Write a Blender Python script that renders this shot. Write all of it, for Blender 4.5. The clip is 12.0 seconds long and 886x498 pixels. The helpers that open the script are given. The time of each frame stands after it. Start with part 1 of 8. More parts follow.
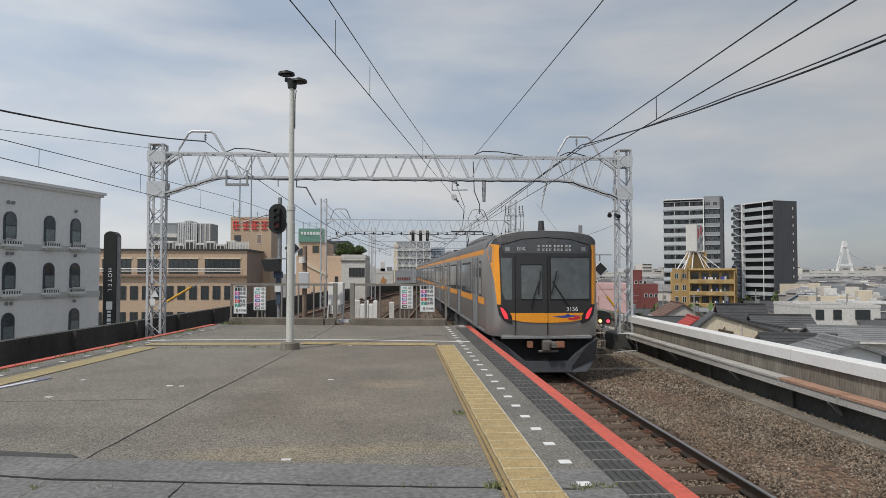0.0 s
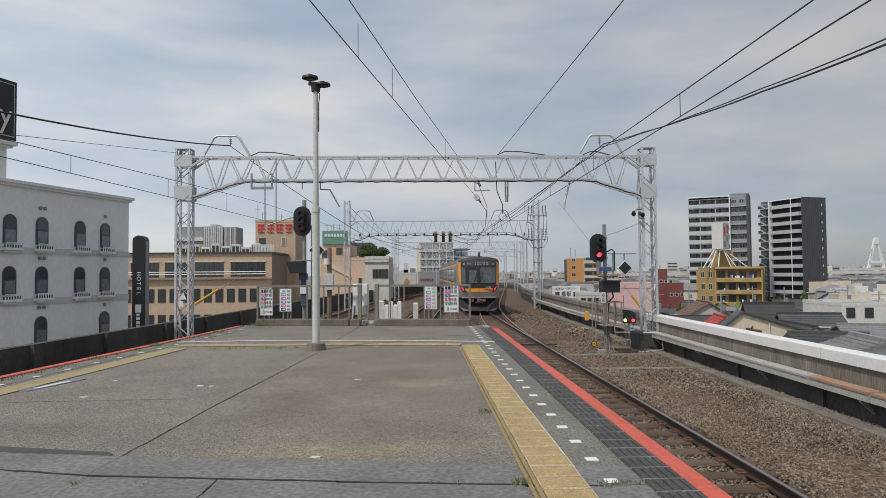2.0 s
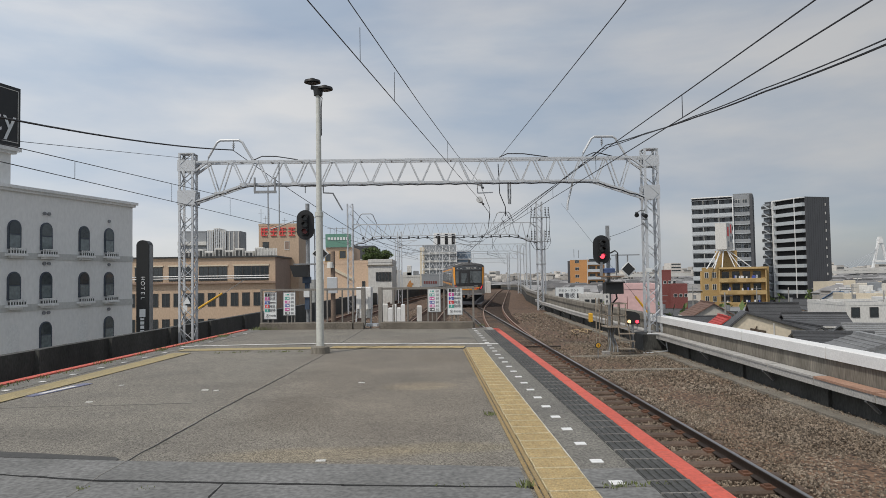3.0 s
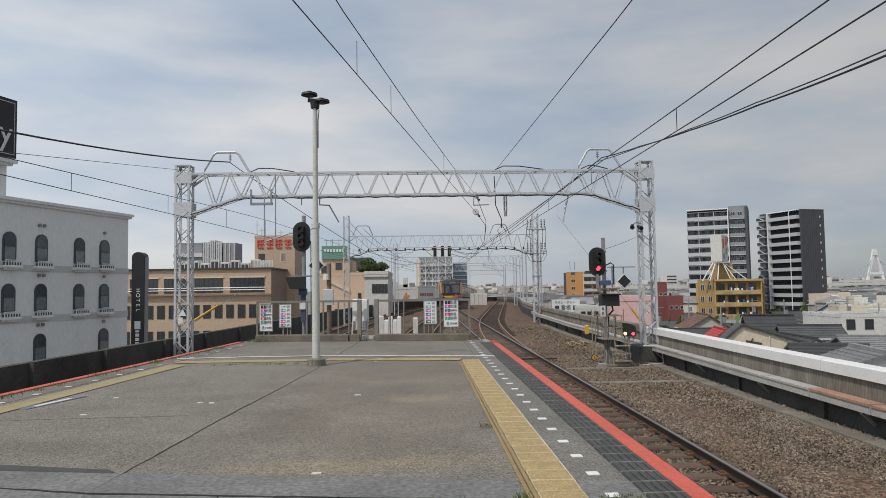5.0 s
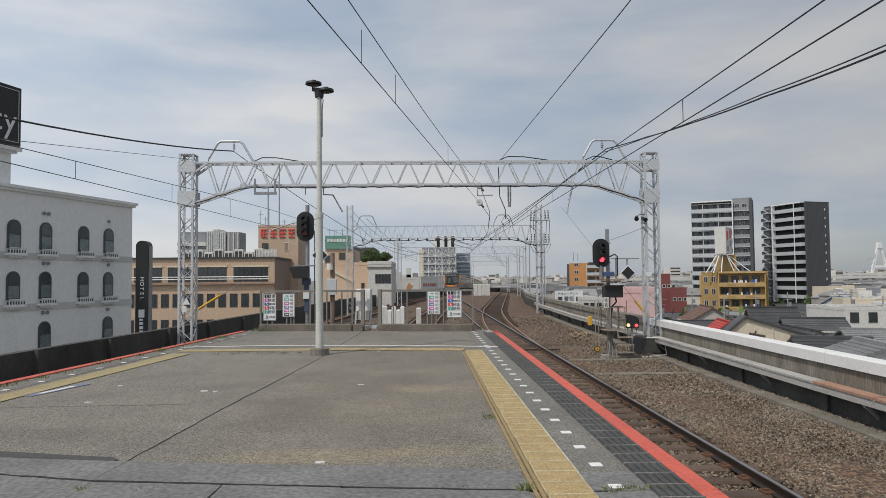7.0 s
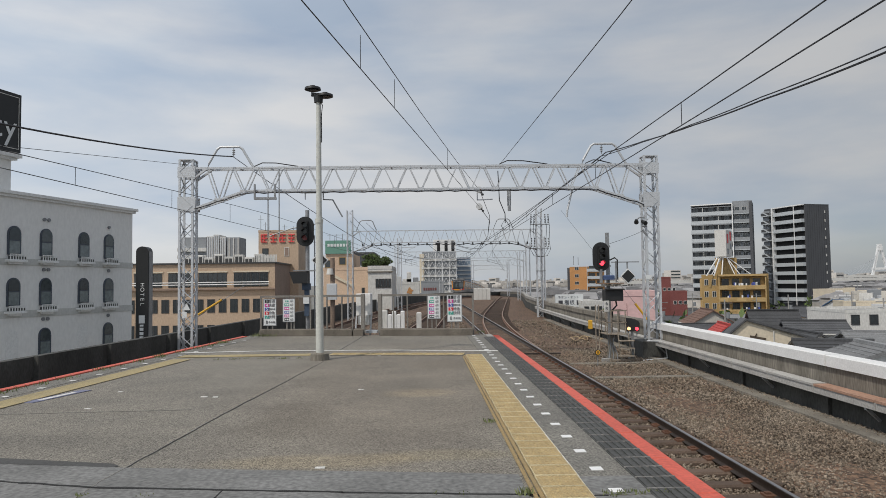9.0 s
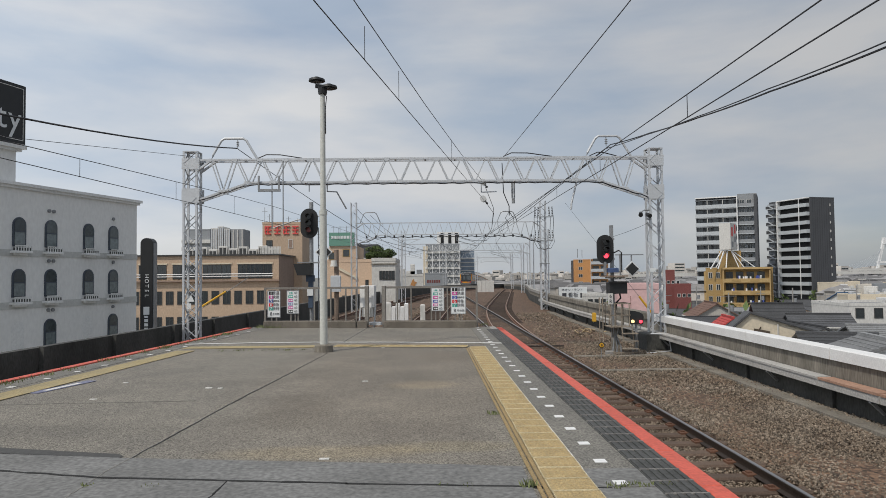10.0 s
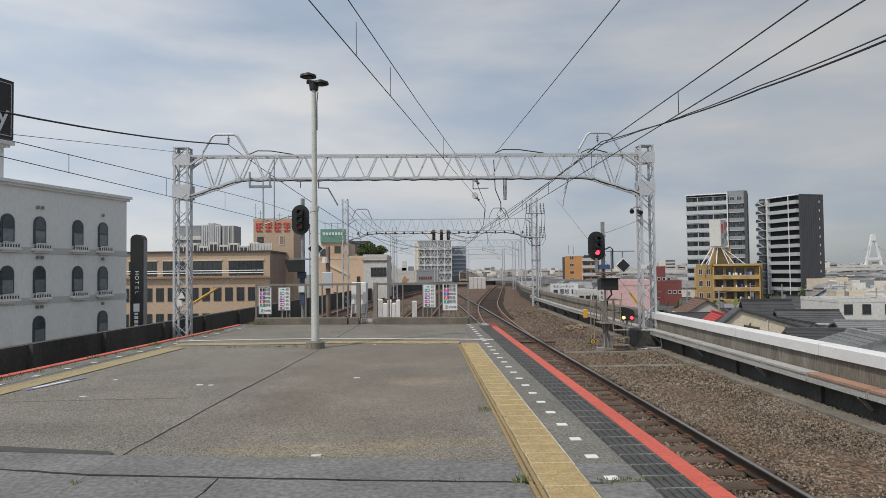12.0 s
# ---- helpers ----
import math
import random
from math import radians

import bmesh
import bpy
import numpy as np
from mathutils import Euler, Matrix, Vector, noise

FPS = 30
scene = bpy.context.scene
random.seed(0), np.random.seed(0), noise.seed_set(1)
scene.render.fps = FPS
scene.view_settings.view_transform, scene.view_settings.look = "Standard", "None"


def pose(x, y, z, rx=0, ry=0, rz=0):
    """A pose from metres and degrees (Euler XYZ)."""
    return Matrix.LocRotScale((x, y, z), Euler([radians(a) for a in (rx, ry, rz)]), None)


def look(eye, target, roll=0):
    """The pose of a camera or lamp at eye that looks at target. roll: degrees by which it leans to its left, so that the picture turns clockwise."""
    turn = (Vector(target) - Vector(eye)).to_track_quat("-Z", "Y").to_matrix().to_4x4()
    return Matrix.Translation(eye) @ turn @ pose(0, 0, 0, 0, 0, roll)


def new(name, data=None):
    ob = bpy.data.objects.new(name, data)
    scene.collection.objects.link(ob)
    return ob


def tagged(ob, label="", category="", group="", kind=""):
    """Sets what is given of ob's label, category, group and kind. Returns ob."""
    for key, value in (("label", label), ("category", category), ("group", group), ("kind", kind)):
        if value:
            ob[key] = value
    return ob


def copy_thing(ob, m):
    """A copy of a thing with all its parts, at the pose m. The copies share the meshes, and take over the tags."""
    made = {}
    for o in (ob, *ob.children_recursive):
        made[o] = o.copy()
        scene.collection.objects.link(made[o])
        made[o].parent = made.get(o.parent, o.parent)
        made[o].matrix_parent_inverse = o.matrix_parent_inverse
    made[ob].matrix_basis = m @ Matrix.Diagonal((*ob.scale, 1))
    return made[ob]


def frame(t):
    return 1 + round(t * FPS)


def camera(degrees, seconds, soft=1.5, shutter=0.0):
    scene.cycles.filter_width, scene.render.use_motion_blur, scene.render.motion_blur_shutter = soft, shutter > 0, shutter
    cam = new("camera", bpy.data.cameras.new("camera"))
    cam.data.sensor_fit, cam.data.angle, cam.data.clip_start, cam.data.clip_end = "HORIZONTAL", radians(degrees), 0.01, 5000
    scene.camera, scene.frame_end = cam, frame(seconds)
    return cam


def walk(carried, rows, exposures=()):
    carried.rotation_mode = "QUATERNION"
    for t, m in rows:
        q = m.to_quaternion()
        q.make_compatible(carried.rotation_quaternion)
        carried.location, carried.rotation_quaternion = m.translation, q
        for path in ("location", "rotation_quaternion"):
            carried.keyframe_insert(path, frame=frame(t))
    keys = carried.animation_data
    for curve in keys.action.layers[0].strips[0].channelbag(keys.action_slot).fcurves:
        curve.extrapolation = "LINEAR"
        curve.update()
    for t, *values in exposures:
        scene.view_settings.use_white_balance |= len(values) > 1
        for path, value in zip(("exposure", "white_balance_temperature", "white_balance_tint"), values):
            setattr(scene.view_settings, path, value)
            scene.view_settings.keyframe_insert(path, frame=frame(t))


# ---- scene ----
cam = camera(66.2, 12.0, soft=0.5)
PATH = [
    (0.0, pose(0.035, 0.078, 1.590, 91.976, -0.031, -3.693)),
    (0.5, pose(0.010, 0.010, 1.569, 92.884, -0.509, -1.926)),
    (1.0, pose(-0.003, 0.029, 1.571, 91.730, 0.031, -1.068)),
    (1.5, pose(0.014, 0.026, 1.577, 92.199, 0.318, -1.790)),
    (2.0, pose(0.014, 0.023, 1.575, 92.063, 0.480, -1.752)),
    (2.5, pose(0.002, 0.023, 1.574, 92.036, 0.388, -1.321)),
    (3.0, pose(0.011, 0.011, 1.580, 92.269, 0.890, -1.475)),
    (5.0, pose(0.009, -0.015, 1.581, 93.272, 0.875, -1.801)),
    (5.5, pose(-0.008, -0.016, 1.577, 93.306, 0.197, -1.793)),
    (6.0, pose(-0.003, -0.008, 1.584, 92.672, 0.367, -1.566)),
    (6.5, pose(0.000, 0.000, 1.580, 92.170, 0.400, -1.754)),
    (7.0, pose(0.001, 0.004, 1.581, 92.470, 0.515, -1.538)),
    (9.0, pose(0.010, 0.001, 1.582, 92.831, 0.800, -1.504)),
    (9.5, pose(0.005, 0.001, 1.581, 92.590, 0.653, -1.533)),
    (10.0, pose(0.004, 0.012, 1.580, 92.189, 0.648, -1.199)),
    (10.5, pose(0.006, 0.012, 1.579, 92.304, 0.781, -1.673)),
    (11.0, pose(-0.008, 0.007, 1.574, 91.755, 0.641, -1.404)),
    (11.5, pose(0.006, 0.006, 1.581, 91.884, 0.902, -1.500)),
    (12.0, pose(0.000, 0.014, 1.578, 91.897, 0.663, -1.907)),
]
walk(cam, PATH, [(0.0, 0.0), (12.0, 0.0)])

# ---- light ----
world = bpy.data.worlds.new("sky")
scene.world = world
world.use_nodes = True
wn, wl = world.node_tree.nodes, world.node_tree.links
wn.clear()
SUN_ELEV, SUN_AZ = 53.0, -134.0   # degrees; azimuth from +y towards +x
sky = wn.new("ShaderNodeTexSky")
sky.sky_type, sky.sun_disc = "NISHITA", False
sky.sun_elevation, sky.sun_rotation = radians(SUN_ELEV), radians(SUN_AZ)
sky.air_density, sky.dust_density = 1.0, 1.5
co = wn.new("ShaderNodeTexCoord")
mp = wn.new("ShaderNodeMapping")
mp.inputs["Scale"].default_value = (1.0, 1.0, 3.6)
wl.new(co.outputs["Generated"], mp.inputs["Vector"])
n1 = wn.new("ShaderNodeTexNoise")
n1.inputs["Scale"].default_value, n1.inputs["Detail"].default_value, n1.inputs["Roughness"].default_value = 1.7, 6.0, 0.52
n1.inputs["Distortion"].default_value = 0.4
wl.new(mp.outputs["Vector"], n1.inputs["Vector"])
r1 = wn.new("ShaderNodeValToRGB")
r1.color_ramp.elements[0].position, r1.color_ramp.elements[1].position = 0.30, 0.62
r1.color_ramp.elements[0].color, r1.color_ramp.elements[1].color = (0.55, 0.55, 0.55, 1), (1, 1, 1, 1)
wl.new(n1.outputs["Fac"], r1.inputs["Fac"])
n2 = wn.new("ShaderNodeTexNoise")
n2.inputs["Scale"].default_value, n2.inputs["Detail"].default_value = 3.1, 7.0
wl.new(mp.outputs["Vector"], n2.inputs["Vector"])
r2 = wn.new("ShaderNodeValToRGB")
r2.color_ramp.elements[0].position, r2.color_ramp.elements[1].position = 0.36, 0.64
r2.color_ramp.elements[0].color, r2.color_ramp.elements[1].color = (3.95, 4.57, 5.4, 1), (5.75, 5.85, 6.0, 1)
wl.new(n2.outputs["Fac"], r2.inputs["Fac"])
side = wn.new("ShaderNodeVectorMath")
side.operation = "DOT_PRODUCT"
side.inputs[1].default_value = (math.sin(radians(SUN_AZ + 37)), math.cos(radians(SUN_AZ + 37)), 0.0)
wl.new(co.outputs["Generated"], side.inputs[0])
fade = wn.new("ShaderNodeMapRange")
fade.inputs["From Min"].default_value, fade.inputs["From Max"].default_value = -0.8, 0.8
fade.inputs["To Min"].default_value, fade.inputs["To Max"].default_value = 0.66, 1.22
wl.new(side.outputs["Value"], fade.inputs["Value"])
mx = wn.new("ShaderNodeMixRGB")
wl.new(r1.outputs["Color"], mx.inputs["Fac"])
wl.new(sky.outputs["Color"], mx.inputs["Color1"])
wl.new(r2.outputs["Color"], mx.inputs["Color2"])
bg = wn.new("ShaderNodeBackground")
bg.inputs["Strength"].default_value = 0.119
wo = wn.new("ShaderNodeOutputWorld")
veil = wn.new("ShaderNodeMixRGB")
veil.blend_type = "MULTIPLY"
veil.inputs["Fac"].default_value = 1.0
wl.new(mx.outputs["Color"], veil.inputs["Color1"])
wl.new(fade.outputs["Result"], veil.inputs["Color2"])
wl.new(veil.outputs["Color"], bg.inputs["Color"])
wl.new(bg.outputs["Background"], wo.inputs["Surface"])
sun = new("sun", bpy.data.lights.new("sun", "SUN"))
sun.data.energy, sun.data.angle, sun.data.color = 2.35, radians(3), (1.0, 0.93, 0.83)
sa, se = radians(SUN_AZ), radians(SUN_ELEV)
sun.matrix_world = look((math.sin(sa) * math.cos(se) * 50, math.cos(sa) * math.cos(se) * 50, math.sin(se) * 50), (0, 0, 0))

# ---- materials ----
def mat(name, col, rough=0.7, metal=0.0, var=0.15, scale=3.0, fine=40.0, bump=0.0, col2=None, emit=0.0, spec=0.5, streak=0.0, rnd=0.0):
    """A surface with broad stains and fine grain; streak: stretched down walls; rnd: change from object to object."""
    m = bpy.data.materials.new(name)
    m.use_nodes = True
    n, l = m.node_tree.nodes, m.node_tree.links
    b = n["Principled BSDF"]
    b.inputs["Roughness"].default_value, b.inputs["Metallic"].default_value = rough, metal
    b.inputs["Specular IOR Level"].default_value = spec
    if emit:
        b.inputs["Base Color"].default_value = (*col, 1)
        b.inputs["Emission Color"].default_value = (*col, 1)
        b.inputs["Emission Strength"].default_value = emit
        return m
    geo = n.new("ShaderNodeNewGeometry")
    mapping = n.new("ShaderNodeMapping")
    mapping.inputs["Scale"].default_value = (1, 1, 1 - 0.85 * streak)
    l.new(geo.outputs["Position"], mapping.inputs["Vector"])
    big = n.new("ShaderNodeTexNoise")
    big.inputs["Scale"].default_value, big.inputs["Detail"].default_value = scale, 5.0
    l.new(mapping.outputs["Vector"], big.inputs["Vector"])
    small = n.new("ShaderNodeTexNoise")
    small.inputs["Scale"].default_value, small.inputs["Detail"].default_value = fine, 3.0
    l.new(mapping.outputs["Vector"], small.inputs["Vector"])
    c2 = col2 or tuple(c * 0.55 for c in col)
    mix1 = n.new("ShaderNodeMixRGB")
    mix1.inputs["Color1"].default_value, mix1.inputs["Color2"].default_value = (*col, 1), (*c2, 1)
    ramp = n.new("ShaderNodeMapRange")
    ramp.inputs["From Min"].default_value, ramp.inputs["From Max"].default_value = 0.35, 0.75
    ramp.inputs["To Max"].default_value = min(1.0, var * 2.5)
    l.new(big.outputs["Fac"], ramp.inputs["Value"])
    l.new(ramp.outputs["Result"], mix1.inputs["Fac"])
    val = n.new("ShaderNodeMapRange")
    val.inputs["From Min"].default_value, val.inputs["From Max"].default_value = 0.3, 0.7
    val.inputs["To Min"].default_value, val.inputs["To Max"].default_value = 1 - var, 1 + var
    l.new(small.outputs["Fac"], val.inputs["Value"])
    hsv = n.new("ShaderNodeHueSaturation")
    l.new(mix1.outputs["Color"], hsv.inputs["Color"])
    if rnd:
        info = n.new("ShaderNodeObjectInfo")
        isl = n.new("ShaderNodeMapRange")
        isl.inputs["To Min"].default_value, isl.inputs["To Max"].default_value = 1 - rnd, 1 + rnd
        l.new(info.outputs["Random"], isl.inputs["Value"])
        mul = n.new("ShaderNodeMath")
        mul.operation = "MULTIPLY"
        l.new(val.outputs["Result"], mul.inputs[0])
        l.new(isl.outputs["Result"], mul.inputs[1])
        l.new(mul.outputs["Value"], hsv.inputs["Value"])
    else:
        l.new(val.outputs["Result"], hsv.inputs["Value"])
    l.new(hsv.outputs["Color"], b.inputs["Base Color"])
    if bump:
        bp = n.new("ShaderNodeBump")
        bp.inputs["Strength"].default_value, bp.inputs["Distance"].default_value = 0.6, bump
        l.new(small.outputs["Fac"], bp.inputs["Height"])
        l.new(bp.outputs["Normal"], b.inputs["Normal"])
    return m


def islands(m, lo, hi, scale_node=None):
    """Vary a joined mass piece by piece."""
    n, l = m.node_tree.nodes, m.node_tree.links
    geo = n.new("ShaderNodeNewGeometry")
    mr = n.new("ShaderNodeMapRange")
    mr.inputs["To Min"].default_value, mr.inputs["To Max"].default_value = lo, hi
    l.new(geo.outputs["Random Per Island"], mr.inputs["Value"])
    hsv = n.new("ShaderNodeHueSaturation")
    link = n["Principled BSDF"].inputs["Base Color"].links[0]
    l.new(link.from_socket, hsv.inputs["Color"])
    l.new(mr.outputs["Result"], hsv.inputs["Value"])
    l.new(hsv.outputs["Color"], n["Principled BSDF"].inputs["Base Color"])
    return m


def speckled(name, col, dark, light, scale=90.0, rough=0.9, stains=()):
    """Asphalt or terrazzo-like paving: stones in a binder, with broad stains."""
    m = mat(name, col, rough, 0, 0.10, 0.35, 75.0, 0.0015)
    n, l = m.node_tree.nodes, m.node_tree.links
    b = n["Principled BSDF"]
    geo = n.new("ShaderNodeNewGeometry")
    vor = n.new("ShaderNodeTexVoronoi")
    vor.inputs["Scale"].default_value = scale
    l.new(geo.outputs["Position"], vor.inputs["Vector"])
    rp = n.new("ShaderNodeValToRGB")
    rp.color_ramp.elements[0].color, rp.color_ramp.elements[1].color = (*dark, 1), (*light, 1)
    rp.color_ramp.elements[0].position, rp.color_ramp.elements[1].position = 0.15, 0.85
    l.new(vor.outputs["Color"], rp.inputs["Fac"])
    mixs = n.new("ShaderNodeMixRGB")
    mixs.blend_type = "OVERLAY"
    mixs.inputs["Fac"].default_value = 0.95
    src = b.inputs["Base Color"].links[0].from_socket
    l.new(src, mixs.inputs["Color1"])
    l.new(rp.outputs["Color"], mixs.inputs["Color2"])
    stain = n.new("ShaderNodeTexNoise")
    stain.inputs["Scale"].default_value, stain.inputs["Detail"].default_value = 0.8, 8.0
    stain.inputs["Roughness"].default_value = 0.65
    l.new(geo.outputs["Position"], stain.inputs["Vector"])
    sr = n.new("ShaderNodeValToRGB")
    sr.color_ramp.elements[0].position, sr.color_ramp.elements[1].position = 0.35, 0.7
    sr.color_ramp.elements[0].color, sr.color_ramp.elements[1].color = (0.78, 0.77, 0.75, 1), (1.08, 1.06, 1.0, 1)
    l.new(stain.outputs["Fac"], sr.inputs["Fac"])
    mul = n.new("ShaderNodeMixRGB")
    mul.blend_type = "MULTIPLY"
    mul.inputs["Fac"].default_value = 1.0
    l.new(mixs.outputs["Color"], mul.inputs["Color1"])
    l.new(sr.outputs["Color"], mul.inputs["Color2"])
    last = mul.outputs["Color"]
    for cx, cy, rx, ry, tint, amount in stains:
        sub_ = n.new("ShaderNodeVectorMath")
        sub_.operation = "SUBTRACT"
        sub_.inputs[1].default_value = (cx, cy, 0)
        l.new(geo.outputs["Position"], sub_.inputs[0])
        scl = n.new("ShaderNodeVectorMath")
        scl.operation = "MULTIPLY"
        scl.inputs[1].default_value = (1 / rx, 1 / ry, 0)
        l.new(sub_.outputs["Vector"], scl.inputs[0])
        length = n.new("ShaderNodeVectorMath")
        length.operation = "LENGTH"
        l.new(scl.outputs["Vector"], length.inputs[0])
        add = n.new("ShaderNodeMath")
        add.operation = "ADD"
        l.new(length.outputs["Value"], add.inputs[0])
        l.new(stain.outputs["Fac"], add.inputs[1])
        fall = n.new("ShaderNodeMapRange")
        fall.inputs["From Min"].default_value, fall.inputs["From Max"].default_value = 1.1, 1.65
        fall.inputs["To Min"].default_value, fall.inputs["To Max"].default_value = amount, 0.0
        l.new(add.outputs["Value"], fall.inputs["Value"])
        mm = n.new("ShaderNodeMixRGB")
        mm.blend_type = "MULTIPLY"
        mm.inputs["Color2"].default_value = (*tint, 1)
        l.new(fall.outputs["Result"], mm.inputs["Fac"])
        l.new(last, mm.inputs["Color1"])
        last = mm.outputs["Color"]
    l.new(last, b.inputs["Base Color"])
    return m


def glass(name, col, rough=0.08):
    m = mat(name, col, rough, 0.0, 0.2, 0.8, 5.0, spec=0.8)
    return m


ASPHALT = speckled("platform_paving", (0.20, 0.193, 0.18), (0.20, 0.19, 0.18), (0.84, 0.82, 0.78), 92.0, 0.9, (
    (-0.05, 9.9, 0.55, 0.40, (1.25, 1.2, 1.08), 1.0), (-1.0, 6.2, 0.95, 0.28, (1.22, 1.16, 1.02), 1.0), (0.2, 6.35, 0.7, 0.22, (1.15, 1.12, 1.0), 1.0),
    (-0.4, 11.5, 2.3, 6.5, (0.97, 0.925, 0.89), 1.0), (-4.6, 12.0, 2.0, 5.0, (1.03, 1.03, 1.03), 1.0), (-1.6, 8.0, 0.5, 1.2, (0.9, 0.89, 0.87), 0.8),
    (-4.3, 7.2, 1.6, 0.5, (0.9, 0.9, 0.9), 1.0), (0.3, 13.2, 0.6, 0.9, (0.92, 0.9, 0.88), 0.9)))
ASPHALT2 = speckled("edge_paving", (0.175, 0.17, 0.16), (0.3, 0.3, 0.3), (0.8, 0.8, 0.78), 70.0)
CONCRETE = mat("concrete", (0.33, 0.32, 0.30), 0.9, 0, 0.22, 0.9, 35, 0.004)
CONC_SMOOTH = mat("smooth_concrete", (0.185, 0.185, 0.18), 0.8, 0, 0.34, 1.3, 22, 0.002, (0.115, 0.115, 0.11))
CONC_STAINED = mat("stained_concrete", (0.235, 0.215, 0.18), 0.95, 0, 0.32, 1.6, 30, 0.004, (0.09, 0.08, 0.065), streak=1.0)
CONC_DARK = mat("dark_concrete", (0.07, 0.071, 0.066), 0.85, 0, 0.3, 1.1, 25, 0.003, (0.018, 0.019, 0.018), streak=0.7)
JOINT = mat("joint_gap", (0.02, 0.02, 0.02), 1.0, 0, 0.2)
WHITE = mat("white_paint", (0.78, 0.78, 0.77), 0.55, 0, 0.08, 2.0, 30)
WORN_WHITE = mat("worn_white_paint", (0.72, 0.71, 0.68), 0.7, 0, 0.3, 14.0, 60)
TACTILE = mat("tactile_yellow", (0.295, 0.205, 0.09), 0.8, 0, 0.3, 5.0, 60, 0.001, (0.23, 0.18, 0.10), rnd=0.13)
TACTILE_DOT = mat("tactile_worn_dots", (0.42, 0.315, 0.155), 0.8, 0, 0.25, 8.0, 60)
TACTILE_RIM = mat("tactile_worn_rims", (0.56, 0.47, 0.29), 0.8, 0, 0.3, 6.0, 60)
OLD_YELLOW = mat("faded_yellow_line", (0.37, 0.295, 0.15), 0.85, 0, 0.3, 4.0, 50, 0, (0.27, 0.235, 0.15))
RED_EDGE = mat("platform_edge_red", (0.57, 0.108, 0.072), 0.65, 0, 0.16, 2.5, 30, 0, (0.45, 0.09, 0.06), rnd=0.06)
RUBBER = mat("ribbed_rubber", (0.072, 0.073, 0.071), 0.75, 0, 0.3, 2.0, 30)
RUST_HEAD = mat("rusty_rail_head", (0.33, 0.225, 0.165), 0.55, 0.2, 0.25, 3.0, 30)
OLD_TIE = mat("old_timber_tie", (0.062, 0.043, 0.033), 0.95, 0, 0.3, 3.0, 40, 0.003, rnd=0.3)
BALLAST = islands(mat("ballast_stone", (0.215, 0.178, 0.138), 0.95, 0, 0.34, 0.7, 45, 0, (0.145, 0.105, 0.072)), 0.36, 1.62)
PANEL_JOINT = mat("panel_joint", (0.25, 0.24, 0.225), 0.9, 0, 0.35, 4.0, 40)
BALLAST_BED = speckled("ballast_bed", (0.145, 0.096, 0.067), (0.1, 0.1, 0.1), (0.8, 0.75, 0.7), 18.0)
RAIL = mat("rail_steel", (0.075, 0.06, 0.052), 0.5, 0.5, 0.25, 3.0, 30)
RAIL_TOP = mat("worn_rail_head", (0.32, 0.31, 0.30), 0.28, 0.9, 0.12, 3.0, 30)
RUST_RAIL = mat("rusty_rail", (0.165, 0.082, 0.052), 0.75, 0.1, 0.25, 3.0, 30)
TIE = mat("tie_concrete", (0.125, 0.088, 0.066), 0.95, 0, 0.28, 3.0, 40, 0.003, rnd=0.2)
GALV = mat("galvanised_steel", (0.56, 0.58, 0.60), 0.5, 0.3, 0.05, 1.5, 14)
GALV_DARK = mat("dull_steel", (0.30, 0.31, 0.32), 0.55, 0.4, 0.18, 3.0, 30)
POLE_PAINT = mat("pole_cream_grey", (0.56, 0.57, 0.53), 0.45, 0, 0.1, 2.0, 20)
BLACK = mat("black_paint", (0.018, 0.019, 0.02), 0.5, 0, 0.2)
BLACK_MATT = mat("matt_black", (0.012, 0.012, 0.013), 0.8, 0, 0.2)
WIRE = mat("wire", (0.025, 0.026, 0.03), 0.5, 0.3, 0.1)
PORCELAIN = mat("insulator_white", (0.55, 0.56, 0.56), 0.25, 0, 0.05)
STAINLESS = mat("brushed_stainless", (0.37, 0.365, 0.36), 0.36, 0.6, 0.08, 1.5, 60)
TRAIN_BLACK = mat("train_mask_black", (0.032, 0.032, 0.034), 0.4, 0, 0.1)
DISPLAY_GLASS = glass("smoked_display_glass", (0.055, 0.058, 0.062), 0.12)
TRAIN_GLASS = glass("train_glass", (0.085, 0.098, 0.102), 0.06)
ORANGE = mat("train_orange", (0.85, 0.335, 0.025), 0.4, 0, 0.06, 2.0, 20)
ROOF_FRONT = mat("roof_front_grey", (0.055, 0.056, 0.06), 0.6, 0, 0.15, 1.5, 20)
ROOF_GREY = mat("train_roof_grey", (0.15, 0.15, 0.155), 0.75, 0, 0.2, 1.0, 20)
UNDER = mat("underframe_grey", (0.055, 0.056, 0.06), 0.7, 0, 0.25, 2.0, 20)
SKIRT = mat("skirt_grey", (0.075, 0.08, 0.092), 0.55, 0, 0.2, 2.0, 20)
BLUE = mat("train_blue", (0.03, 0.07, 0.35), 0.4, 0, 0.05)
TRAIN_RED = mat("train_red", (0.6, 0.03, 0.04), 0.4, 0, 0.05)
TAIL_LIT = mat("tail_light_red", (0.85, 0.05, 0.07), 0.3, emit=0.45)
CASE_BLUE = mat("faded_blue_case", (0.06, 0.10, 0.22), 0.6, 0, 0.25, 6, 30)
SIG_RED = mat("signal_red", (1.0, 0.05, 0.08), 0.3, emit=2.5)
SIG_FAINT = mat("signal_red_dim", (0.12, 0.015, 0.015), 0.3, emit=0.1)
SIG_AMBER = mat("signal_amber", (1.0, 0.62, 0.25), 0.3, emit=1.8)
LED = mat("display_led", (0.5, 0.5, 0.48), 0.4, emit=0.12)
